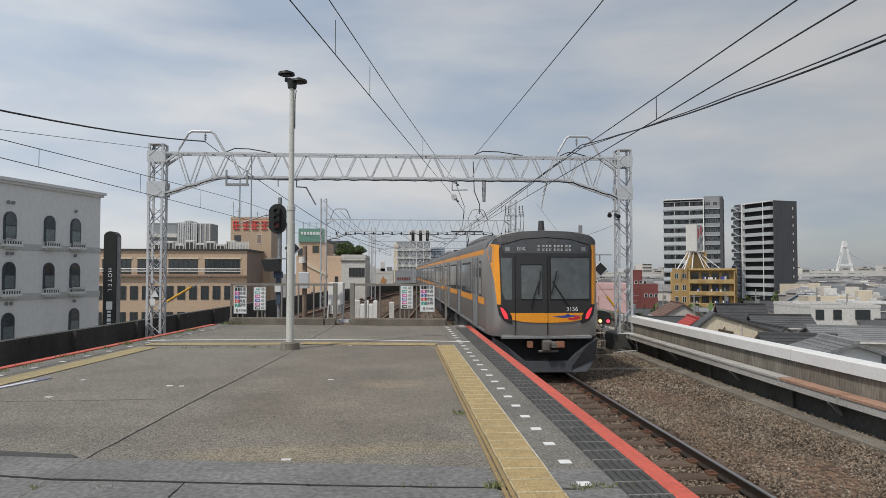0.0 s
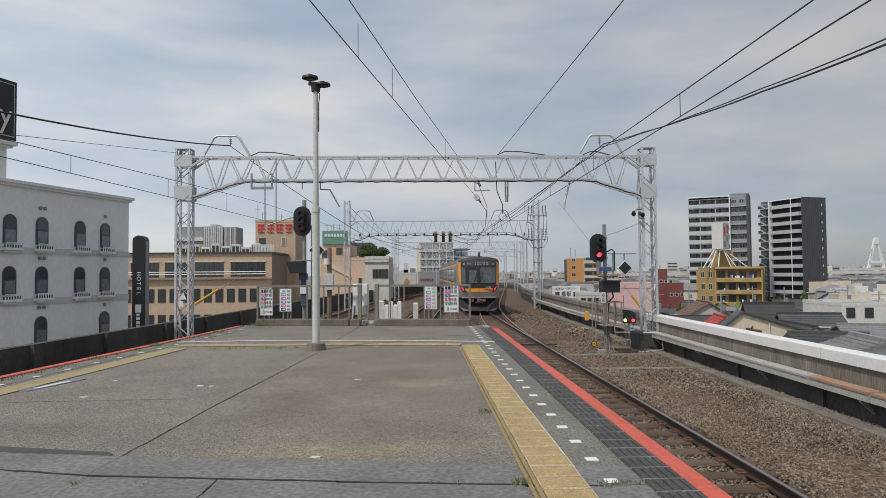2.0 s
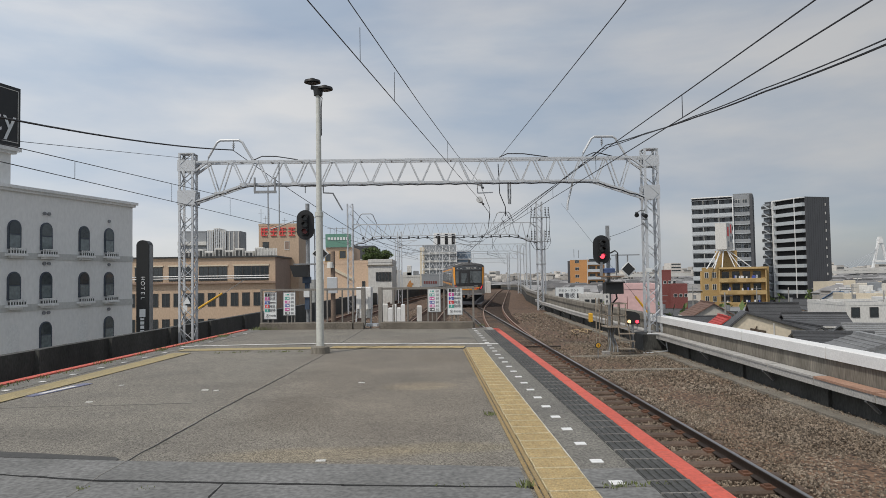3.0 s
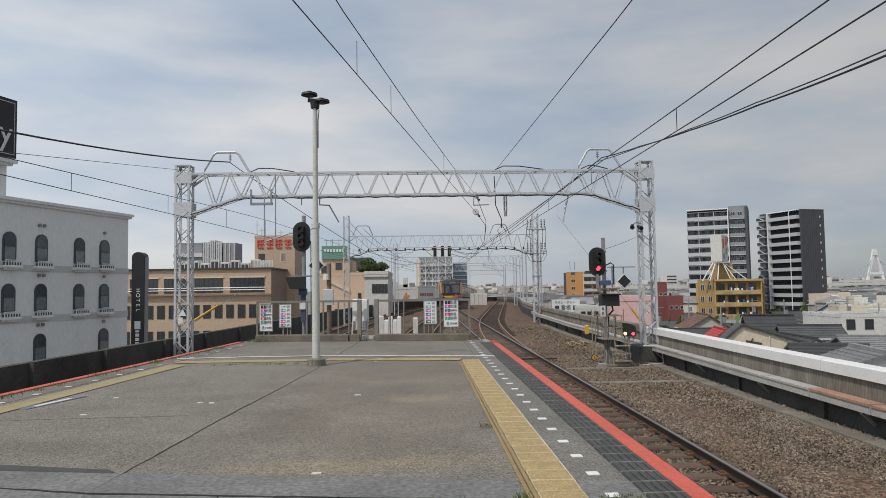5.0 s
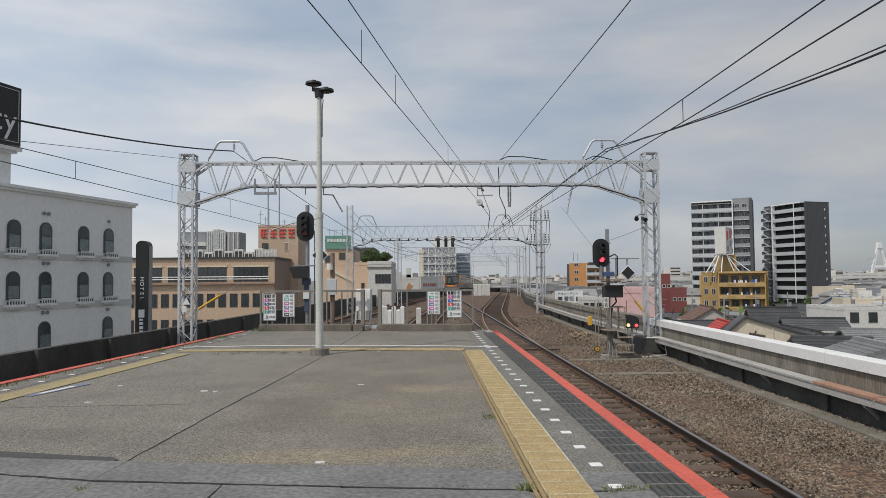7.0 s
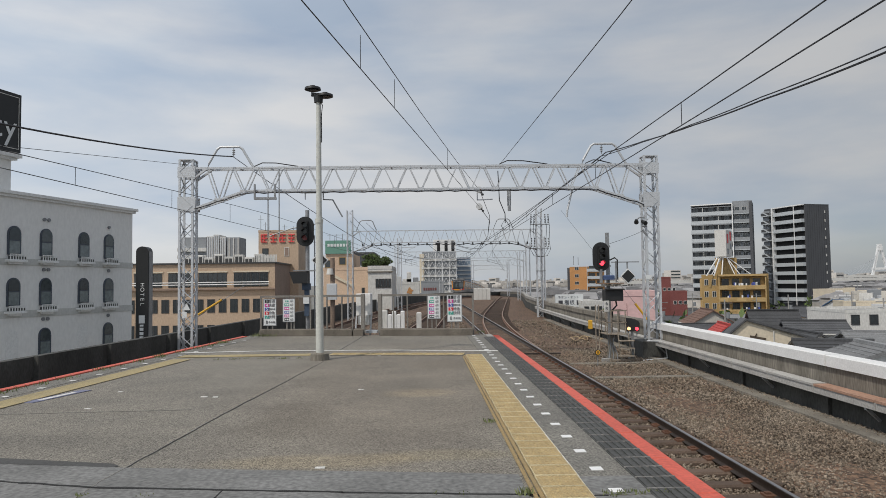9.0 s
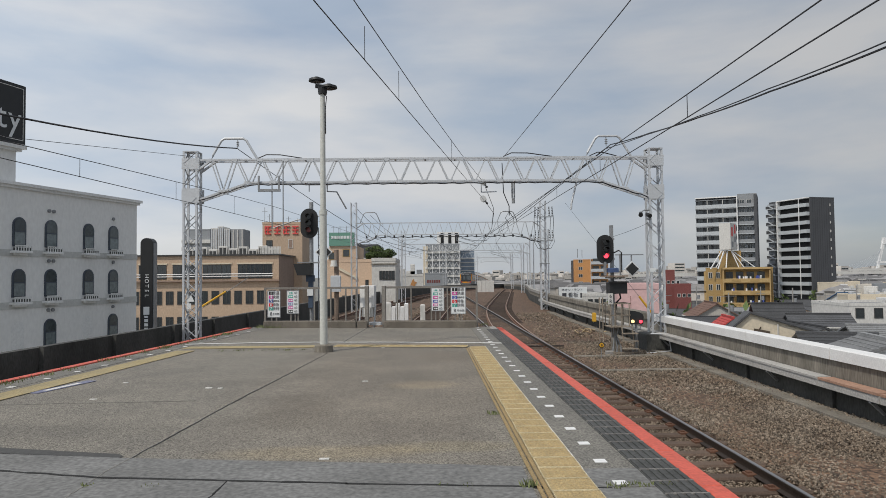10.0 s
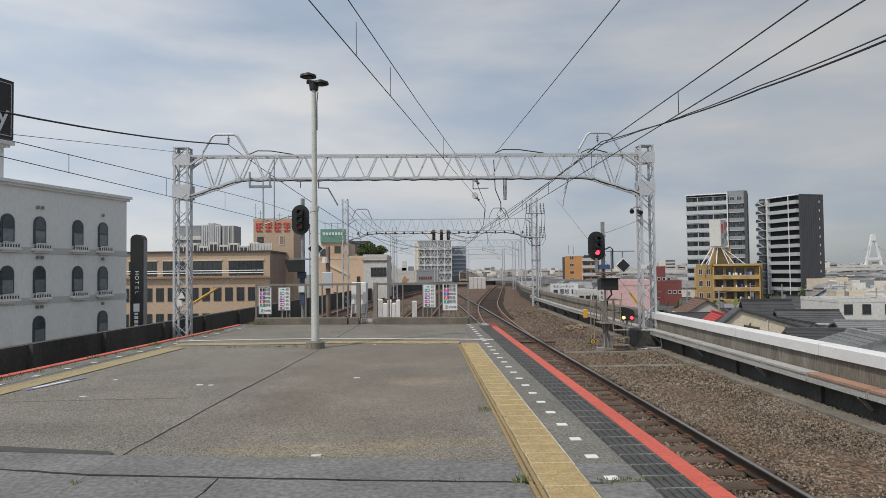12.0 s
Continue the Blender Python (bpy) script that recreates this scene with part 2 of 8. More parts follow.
LENS = mat("dark_lens", (0.012, 0.014, 0.014), 0.15, 0, 0.1)
HOTEL_WALL = mat("hotel_render", (0.84, 0.835, 0.81), 0.85, 0, 0.05, 0.25, 6, 0, (0.71, 0.71, 0.69), streak=0.6)
HOTEL_BAND = mat("hotel_band", (0.60, 0.60, 0.575), 0.85, 0, 0.08, 0.3, 6)
IRON = mat("dark_iron", (0.10, 0.10, 0.10), 0.7, 0, 0.25, 5, 30)
HOTEL_TRIM = mat("hotel_trim", (0.82, 0.82, 0.80), 0.8, 0, 0.08, 0.6, 8)
OFFICE = mat("office_tan_tile", (0.50, 0.375, 0.27), 0.8, 0, 0.10, 0.4, 5, 0, (0.33, 0.245, 0.18), streak=0.5)
OFFICE_SIDE = mat("office_brown_side", (0.30, 0.22, 0.175), 0.85, 0, 0.12, 0.4, 5)
WIN_DARK = glass("window_dark", (0.03, 0.038, 0.043), 0.1)
WIN_FRAME = mat("window_frame_dark", (0.06, 0.06, 0.06), 0.5, 0.2, 0.1)
PALE = mat("pale_render", (0.62, 0.61, 0.58), 0.85, 0, 0.12, 0.3, 6, 0, (0.45, 0.44, 0.41), streak=0.6)
BEIGE = mat("beige_render", (0.64, 0.47, 0.34), 0.85, 0, 0.1, 0.3, 6)
CREAM = mat("cream_render", (0.66, 0.58, 0.45), 0.85, 0, 0.1, 0.3, 6)
ORANGE_TILE = mat("orange_tile", (0.52, 0.26, 0.10), 0.8, 0, 0.1, 0.3, 5)
YELLOW_TILE = mat("ochre_tile", (0.38, 0.255, 0.105), 0.8, 0, 0.12, 0.3, 5)
YELLOW_PALE = mat("ochre_pale", (0.47, 0.33, 0.15), 0.8, 0, 0.1, 0.3, 5)
TOWER_DARK = mat("charcoal_panel", (0.075, 0.078, 0.085), 0.7, 0, 0.08, 0.2, 3)
TOWER_GREY = mat("tower_balcony_white", (0.47, 0.50, 0.52), 0.6, 0, 0.06, 0.3, 3)
TOWER_MID = mat("tower_grey", (0.27, 0.285, 0.30), 0.7, 0, 0.06, 0.3, 3)
PINK = mat("pink_panel", (0.66, 0.44, 0.43), 0.8, 0, 0.06, 0.4, 5)
MAROON = mat("maroon_brick", (0.19, 0.06, 0.055), 0.85, 0, 0.12, 0.5, 5)
SIGN_RED = mat("sign_red", (0.72, 0.08, 0.075), 0.5, 0, 0.05)
SIGN_GREEN = mat("sign_green", (0.14, 0.30, 0.235), 0.6, 0, 0.06)
RUSTY = mat("rust_brown", (0.33, 0.15, 0.09), 0.85, 0, 0.2, 1, 10)
ROOF_DARK = mat("dark_roof_tile", (0.075, 0.077, 0.082), 0.7, 0, 0.22, 0.8, 9, 0.01, rnd=0.25)
ROOF_GREYT = mat("grey_roof", (0.22, 0.225, 0.23), 0.75, 0, 0.2, 0.8, 9, rnd=0.2)
ROOF_RED = mat("red_roof", (0.45, 0.06, 0.05), 0.7, 0, 0.1)
ROOF_BLUE = mat("blue_roof", (0.06, 0.14, 0.27), 0.6, 0, 0.1)
TEAL = mat("teal_wall", (0.06, 0.27, 0.32), 0.7, 0, 0.1)
WALL_MIX = mat("house_wall", (0.53, 0.50, 0.45), 0.9, 0, 0.1, 0.4, 6, rnd=0.22)
TOWN = mat("town_ground", (0.20, 0.195, 0.185), 0.95, 0, 0.25, 0.03, 0.4, 0, (0.12, 0.125, 0.10))
FAR_BLOCK = islands(mat("far_buildings", (0.55, 0.52, 0.48), 0.9, 0, 0.12, 0.05, 0.7, 0, (0.46, 0.42, 0.38)), 0.5, 1.3)
LEAF = islands(mat("leaf", (0.085, 0.125, 0.036), 0.7, 0, 0.3, 1.5, 8), 0.5, 1.5)
GRASS = islands(mat("grass_blade", (0.16, 0.185, 0.075), 0.8, 0, 0.3, 6, 20), 0.6, 1.3)
BARK = mat("bark", (0.10, 0.075, 0.055), 0.9, 0, 0.3, 4, 20)
TRUNKING = mat("cable_trough", (0.43, 0.42, 0.40), 0.85, 0, 0.2, 1.2, 25, 0.002)
COPPER = mat("brown_lid", (0.40, 0.24, 0.17), 0.75, 0, 0.2, 1.2, 20)
BOARD_WHITE = mat("sign_white", (0.72, 0.74, 0.74), 0.5, 0, 0.04)
MAGENTA = mat("sign_magenta", (0.55, 0.06, 0.30), 0.5, 0, 0.04)
SIGN_BLUE = mat("sign_blue", (0.07, 0.10, 0.36), 0.5, 0, 0.04)
SIGN_TEAL = mat("sign_teal", (0.06, 0.34, 0.28), 0.5, 0, 0.04)
BOARD_TEXT = mat("faded_board_text", (0.20, 0.20, 0.21), 0.6, 0, 0.1)
SIGN_TEXT = mat("sign_text_dark", (0.05, 0.05, 0.06), 0.6, 0, 0.04)
YELLOW_SAFETY = mat("safety_yellow", (0.75, 0.42, 0.04), 0.5, 0, 0.1)


# ---- mesh tools ----
class Geo:
    """Gathers simple solids into one mesh."""

    def __init__(self):
        self.v, self.f, self.m = [], [], []

    def add(self, verts, faces, mi=0):
        o = len(self.v)
        self.v += [tuple(p) for p in verts]
        self.f += [tuple(i + o for i in q) for q in faces]
        self.m += [mi] * len(faces)
        return self

    def box(self, x0, y0, z0, x1, y1, z1, mi=0, tf=None):
        p = [Vector(c) for c in ((x0, y0, z0), (x1, y0, z0), (x1, y1, z0), (x0, y1, z0), (x0, y0, z1), (x1, y0, z1), (x1, y1, z1), (x0, y1, z1))]
        if tf is not None:
            p = [tf @ c for c in p]
        return self.add(p, [(0, 3, 2, 1), (4, 5, 6, 7), (0, 1, 5, 4), (1, 2, 6, 5), (2, 3, 7, 6), (3, 0, 4, 7)], mi)

    def chamfer(self, x0, y0, z0, x1, y1, z1, c=0.02, mi=0, tf=None):
        """A box with worn, cut top edges."""
        p = [Vector(q) for q in ((x0, y0, z0), (x1, y0, z0), (x1, y1, z0), (x0, y1, z0), (x0, y0, z1 - c), (x1, y0, z1 - c), (x1, y1, z1 - c), (x0, y1, z1 - c),
                                 (x0 + c, y0 + c, z1), (x1 - c, y0 + c, z1), (x1 - c, y1 - c, z1), (x0 + c, y1 - c, z1))]
        if tf is not None:
            p = [tf @ q for q in p]
        f = [(0, 3, 2, 1), (8, 9, 10, 11)]
        for i in range(4):
            j = (i + 1) % 4
            f += [(i, j, j + 4, i + 4), (i + 4, j + 4, j + 8, i + 8)]
        return self.add(p, f, mi)

    def bar(self, p, q, w=0.05, h=None, mi=0, up=(0, 0, 1)):
        """A straight bar of width w and depth h from p to q."""
        h = h or w
        p, q = Vector(p), Vector(q)
        d = (q - p).normalized()
        u = Vector(up)
        if abs(d.dot(u)) > 0.98:
            u = Vector((0, 1, 0))
        s = d.cross(u).normalized() * (w / 2)
        t = s.cross(d).normalized() * (h / 2)
        c = [p - s - t, p + s - t, p + s + t, p - s + t, q - s - t, q + s - t, q + s + t, q - s + t]
        return self.add(c, [(0, 1, 2, 3), (7, 6, 5, 4), (0, 4, 5, 1), (1, 5, 6, 2), (2, 6, 7, 3), (3, 7, 4, 0)], mi)

    def rod(self, p, q, r=0.03, r2=None, n=10, mi=0):
        r2 = r if r2 is None else r2
        p, q = Vector(p), Vector(q)
        d = (q - p).normalized()
        u = Vector((0, 0, 1)) if abs(d.z) < 0.95 else Vector((1, 0, 0))
        s = d.cross(u).normalized()
        t = d.cross(s)
        c = []
        for base, rr in ((p, r), (q, r2)):
            for i in range(n):
                a = 2 * math.pi * i / n
                c.append(base + (s * math.cos(a) + t * math.sin(a)) * rr)
        f = [(i, (i + 1) % n, n + (i + 1) % n, n + i) for i in range(n)]
        f += [tuple(range(n - 1, -1, -1)), tuple(range(n, 2 * n))]
        return self.add(c, f, mi)

    def tube(self, pts, r=0.02, n=6, mi=0):
        pts = [Vector(p) for p in pts]
        c, f = [], []
        for k, p in enumerate(pts):
            d = (pts[min(k + 1, len(pts) - 1)] - pts[max(k - 1, 0)]).normalized()
            u = Vector((0, 0, 1)) if abs(d.z) < 0.9 else Vector((1, 0, 0))
            s = d.cross(u).normalized()
            t = d.cross(s)
            for i in range(n):
                a = 2 * math.pi * i / n
                c.append(p + (s * math.cos(a) + t * math.sin(a)) * r)
        for k in range(len(pts) - 1):
            for i in range(n):
                j = (i + 1) % n
                f.append((k * n + i, k * n + j, k * n + n + j, k * n + n + i))
        f += [tuple(range(n - 1, -1, -1)), tuple(range((len(pts) - 1) * n, len(pts) * n))]
        return self.add(c, f, mi)

    def prism(self, outline, a, b, axis="y", mi=0):
        """An outline of (u, v) drawn out from a to b: along y with u=x, v=z; along x with u=y, v=z; along z with u=x, v=y."""
        def put(u, v, w):
            return {"y": (u, w, v), "x": (w, u, v), "z": (u, v, w)}[axis]
        n = len(outline)
        c = [put(u, v, a) for u, v in outline] + [put(u, v, b) for u, v in outline]
        f = [(i, (i + 1) % n, n + (i + 1) % n, n + i) for i in range(n)] + [tuple(range(n - 1, -1, -1)), tuple(range(n, 2 * n))]
        return self.add(c, f, mi)

    def sweep(self, line, section, mi=0):
        """A closed section of (offset to the right, height) along a level line of (x, y)."""
        c, f, n = [], [], len(section)
        for k, (x, y) in enumerate(line):
            x0, y0 = line[max(k - 1, 0)]
            x1, y1 = line[min(k + 1, len(line) - 1)]
            d = math.hypot(x1 - x0, y1 - y0)
            rx, ry = (y1 - y0) / d, -(x1 - x0) / d
            c += [(x + rx * o, y + ry * o, z) for o, z in section]
        for k in range(len(line) - 1):
            for i in range(n):
                j = (i + 1) % n
                f.append((k * n + i, k * n + j, k * n + n + j, k * n + n + i))
        f += [tuple(range(n - 1, -1, -1)), tuple(range((len(line) - 1) * n, len(line) * n))]
        return self.add(c, f, mi)

    def mesh(self, name, mats, smooth=False):
        me = bpy.data.meshes.new(name)
        me.from_pydata(self.v, [], self.f)
        for q in (mats if isinstance(mats, (list, tuple)) else [mats]):
            me.materials.append(q)
        if any(self.m):
            me.polygons.foreach_set("material_index", self.m)
        bm = bmesh.new()
        bm.from_mesh(me)
        bmesh.ops.recalc_face_normals(bm, faces=bm.faces)
        bm.to_mesh(me)
        bm.free()
        if smooth:
            me.polygons.foreach_set("use_smooth", [True] * len(me.polygons))
            me.set_sharp_from_angle(angle=radians(40))
        return me


def thing(name, label, category, at=None, group="", kind=""):
    ob = new(name)
    ob.empty_display_size = 0.2
    if at is not None:
        ob.matrix_basis = at
    return tagged(ob, label, category, group, kind)


def part(name, geo, material, parent, label="", smooth=False):
    me = geo.mesh(name, material, smooth) if isinstance(geo, Geo) else geo
    ob = new(name, me)
    ob.parent = parent
    if label:
        ob["label"] = label
    return ob


def single(name, geo, material, label, category, kind="", group="", smooth=False):
    ob = new(name, geo.mesh(name, material, smooth))
    return tagged(ob, label, category, group, kind)


def text_mesh(body, size, material, extrude=0.004):
    cu = bpy.data.curves.new("writing", "FONT")
    cu.body, cu.size, cu.extrude, cu.align_x, cu.align_y = body, size, extrude, "CENTER", "CENTER"
    tmp = bpy.data.objects.new("writing", cu)
    scene.collection.objects.link(tmp)
    bpy.context.view_layer.update()
    me = bpy.data.meshes.new_from_object(tmp.evaluated_get(bpy.context.evaluated_depsgraph_get()))
    bpy.data.objects.remove(tmp)
    bpy.data.curves.remove(cu)
    me.materials.clear()
    me.materials.append(material)
    return me


def writing(body, size, material, parent, m, name="lettering"):
    ob = part(name, text_mesh(body, size, material), material, parent)
    ob.matrix_basis = m
    return ob

# ---- setting: ground, viaduct, walls ----
RAIL_Z, BED_Z, GROUND_Z = -1.10, -1.28, -10.5


def fall(y):
    """How far the line has sunk below the platform's level: it runs downhill beyond the points."""
    d = max(0.0, y - 100.0)
    return 0.006 * d + 0.00006 * d * d


def line_track(y):
    """Centre of the platform track: straight, then bending right."""
    if y < 150:
        return 3.77 + 0.00093 * max(0.0, y - 86.0) ** 2
    return 7.58 + 0.119 * (y - 150)


def line_branch(y):
    """The right-hand route off the points."""
    if y < 60:
        return 3.77 + max(0.0, y - 22.0) ** 2 / 640.0
    return 6.03 + 0.130 * (y - 60)


def through_points(pts, y):
    for (x0, y0), (x1, y1) in zip(pts, pts[1:]):
        if y <= y1:
            break
    return x0 + (x1 - x0) * (y - y0) / (y1 - y0)


LEFT_TRACK = [(-9.4, -6), (-8.25, 8), (-7.1, 20), (-6.2, 32), (-5.3, 44), (-4.0, 64), (-2.6, 76), (-0.4, 92), (2.6, 110), (6.5, 130), (11.2, 150), (28, 210)]
MIDDLE_TRACK = [(-1.5, 24), (-1.1, 29), (-0.2, 40), (0.9, 56), (2.1, 74), (3.6, 95)]
RIGHT_WALL = [(8.05, -8), (8.3, 12.5), (8.65, 25), (8.9, 40), (9.5, 54), (11.3, 76), (13.9, 96), (16.6, 118), (18.2, 134), (18.6, 150), (18.9, 170), (21, 190), (40, 270)]
LEFT_WALL = [(-11.6, -8), (-9.75, 15.7), (-8.95, 25.5), (-8.3, 34), (-7.4, 48), (-6.2, 64), (-3.6, 84), (-0.6, 102), (3.5, 122), (9.0, 146), (26, 210), (34, 235)]

g = Geo()
S = 5000.0
g.add([(-S, -S, GROUND_Z), (S, -S, GROUND_Z), (S, S, GROUND_Z), (-S, S, GROUND_Z)], [(0, 1, 2, 3)])
single("ground", g, TOWN, "grey town ground with streets between the houses", "ground", "structure")

# viaduct deck as a slab between the two parapets
ys = [-8 + 4 * i for i in range(60)]
g = Geo()
for a, b in zip(ys, ys[1:]):
    xa0, xa1 = through_points(LEFT_WALL, a) - 0.2, through_points(RIGHT_WALL, a) + 0.2
    xb0, xb1 = through_points(LEFT_WALL, b) - 0.2, through_points(RIGHT_WALL, b) + 0.2
    c = [(xa0, a, -2.6), (xa1, a, -2.6), (xb1, b, -2.6), (xb0, b, -2.6), (xa0, a, -1.5), (xa1, a, -1.5), (xb1, b, -1.5), (xb0, b, -1.5)]
    g.add(c, [(0, 3, 2, 1), (4, 5, 6, 7), (0, 1, 5, 4), (1, 2, 6, 5), (2, 3, 7, 6), (3, 0, 4, 7)])
single("viaduct_deck", g, CONCRETE, "grey concrete railway viaduct deck under the tracks", "viaduct", "structure")

def beside_ties(x, y):
    """Whether a spot lies under one of the farther tracks."""
    return min(abs(x - through_points(LEFT_TRACK, y)), abs(x - through_points(MIDDLE_TRACK, y)) if y < 94 else 9.0, abs(x - line_branch(y)) if y > 34 else 9.0) < 1.3


# ballast bed: uneven sheet over the deck
rng = random.Random(4)
g = Geo()
NX = 46
rows = []
bys = [-8 + 0.5 * i for i in range(90)] + [37 + 2 * i for i in range(1, 98)]
for y in bys:
    x0, x1 = through_points(LEFT_WALL, y) + 0.12, through_points(RIGHT_WALL, y) - 0.12
    row = []
    for i in range(NX + 1):
        x = x0 + (x1 - x0) * i / NX
        h = BED_Z + 0.05 * noise.noise(Vector((x * 0.7, y * 0.5, 0))) + 0.03 * noise.noise(Vector((x * 3, y * 3, 5)))
        d = abs(x - line_track(y))
        if 1.2 < d < 2.4:
            h += 0.03
        if d < 1.1 or y > 24 and beside_ties(x, y):
            h -= 0.055
        row.append((x, y, h))
    rows.append(row)
vs = [p for r in rows for p in r]
fs = []
for j in range(len(rows) - 1):
    for i in range(NX):
        a = j * (NX + 1) + i
        fs.append((a, a + 1, a + NX + 2, a + NX + 1))
g.add(vs, fs)
single("ballast_bed", g, BALLAST_BED, "brown-grey crushed stone ballast bed along the tracks", "ballast", "structure", smooth=True)

# loose ballast stones on top
g = Geo()
rng = random.Random(11)
OCT = [(1, 0, 0), (-1, 0, 0), (0, 1, 0), (0, -1, 0), (0, 0, 1), (0, 0, -1)]
OCF = [(0, 2, 4), (2, 1, 4), (1, 3, 4), (3, 0, 4), (2, 0, 5), (1, 2, 5), (3, 1, 5), (0, 3, 5)]


def stone(x, y, z, r):
    e = Euler((rng.uniform(0, 6), rng.uniform(0, 6), rng.uniform(0, 6))).to_matrix()
    k = [(rng.uniform(0.6, 1.3), rng.uniform(0.6, 1.2), rng.uniform(0.5, 0.9)) for _ in range(1)][0]
    g.add([Vector((x, y, z)) + e @ Vector((p[0] * k[0] * r, p[1] * k[1] * r, p[2] * k[2] * r)) for p in OCT], OCF)


for n_stones, ya, yb, xa, xb, rr in ((60000, 4.5, 15, 2.3, 8.3, 0.025), (22000, 15, 28, 2.3, 8.6, 0.034), (5000, 28, 50, -1.0, 9.0, 0.055), (4000, 22, 60, -6, 2.5, 0.055)):
    for _ in range(n_stones):
        x, y = rng.uniform(xa, xb), rng.uniform(ya, yb)
        dip = 0.0
        if abs(x - line_track(y)) < 1.12:
            if rng.random() < 0.2:
                continue
            dip = 0.055
        elif y > 24 and beside_ties(x, y):
            if rng.random() < 0.6:
                continue
            dip = 0.10
        stone(x, y, BED_Z - fall(y) - dip + rng.uniform(0.0, 0.045), rr * rng.uniform(0.6, 1.35))
single("ballast_stones", g, BALLAST, "loose crushed ballast stones in grey and rusty brown", "ballast", "stuff")


def rail_run(name, fn, y0, y1, step, label, head=RAIL_TOP, web=RAIL, half=0.7535):
    """Both rails of a track, each a real rail section with a worn head."""
    for side in (-1, 1):
        line = []
        y = y0
        while y <= y1 + 1e-6:
            d = (fn(y + 0.1) - fn(y - 0.1)) / 0.2
            c = 1 / math.sqrt(1 + d * d)
            line.append((fn(y) + side * half * c, y - side * half * d * c))
            y += step
        z = RAIL_Z
        r = thing(name, label, "rail", kind="structure")
        foot = [(-0.07, z - 0.15), (0.07, z - 0.15), (0.07, z - 0.138), (0.012, z - 0.12), (0.012, z - 0.045), (0.033, z - 0.036), (0.033, z - 0.012),
                (-0.033, z - 0.012), (-0.033, z - 0.036), (-0.012, z - 0.045), (-0.012, z - 0.12), (-0.07, z - 0.138)]
        part("web", Geo().sweep(line, foot), web, r)
        part("head", Geo().sweep(line, [(-0.033, z - 0.012), (0.033, z - 0.012), (0.03, z - 0.002), (0.022, z), (-0.022, z), (-0.03, z - 0.002)]), head, r)


rail_run("rail", line_track, -6, 230, 4, "dark steel running rail with a bright worn head")
rail_run("rail", line_branch, 24, 150, 3, "brown rusty rail bending away at the points", RUST_HEAD, RUST_RAIL)
rail_run("rail", lambda y: through_points(LEFT_TRACK, y), -4, 200, 3, "rusty brown running rail on the far side", RUST_HEAD, RUST_RAIL)
rail_run("rail", lambda y: through_points(MIDDLE_TRACK, y), 24.5, 95, 3, "rusty siding rail beyond the platform end", RUST_HEAD, RUST_RAIL)

# ties under the rails
TM = Geo().chamfer(-1.2, -0.12, -0.16, 1.2, 0.12, 0.0, 0.03).mesh("tie", TIE)
ties = thing("track_ties", "row of stained concrete ties under the rails", "railway ties", kind="structure")
for i in range(114):
    yq = -6.0 + i * 0.62
    b = part("tie", TM, None, ties)
    b.matrix_basis = pose(line_track(yq), yq, RAIL_Z - 0.152, 0, 0, 0.8 * math.sin(i * 1.7))
PLATE = Geo().box(-0.15, -0.09, 0, 0.15, 0.09, 0.03).box(-0.13, -0.03, 0.03, -0.06, 0.03, 0.055).box(0.06, -0.03, 0.03, 0.13, 0.03, 0.055).mesh("rail_clip", RUST_RAIL)
for i in range(55):
    yq = -6.0 + i * 0.62
    for s in (-1, 1):
        b = part("rail_clip", PLATE, None, ties)
        b.matrix_basis = pose(line_track(yq) + s * 0.7535, yq, RAIL_Z - 0.151)
for fn, ya, yb in ((line_branch, 40, 110), (lambda y: through_points(LEFT_TRACK, y), 24, 100), (lambda y: through_points(MIDDLE_TRACK, y), 24.5, 94)):
    TM2 = Geo().chamfer(-1.25, -0.12, -0.14, 1.25, 0.12, 0.0, 0.025).mesh("tie", OLD_TIE)
    tt = thing("track_ties", "row of rusty brown ties under the far rails", "railway ties", kind="structure")
    i, yq = 0, ya
    while yq < yb:
        b = part("tie", TM2, None, tt)
        b.matrix_basis = pose(fn(yq), yq, RAIL_Z - 0.152, 0, 0, -math.degrees(math.atan(fn(yq + 0.5) - fn(yq - 0.5))))
        yq += 0.75

# parapet walls
def offset_line(line, step=2.0, y0=-8.0, y1=230.0):
    out, y = [], y0
    while y <= y1:
        out.append((through_points(line, y), y))
        y += step
    return out


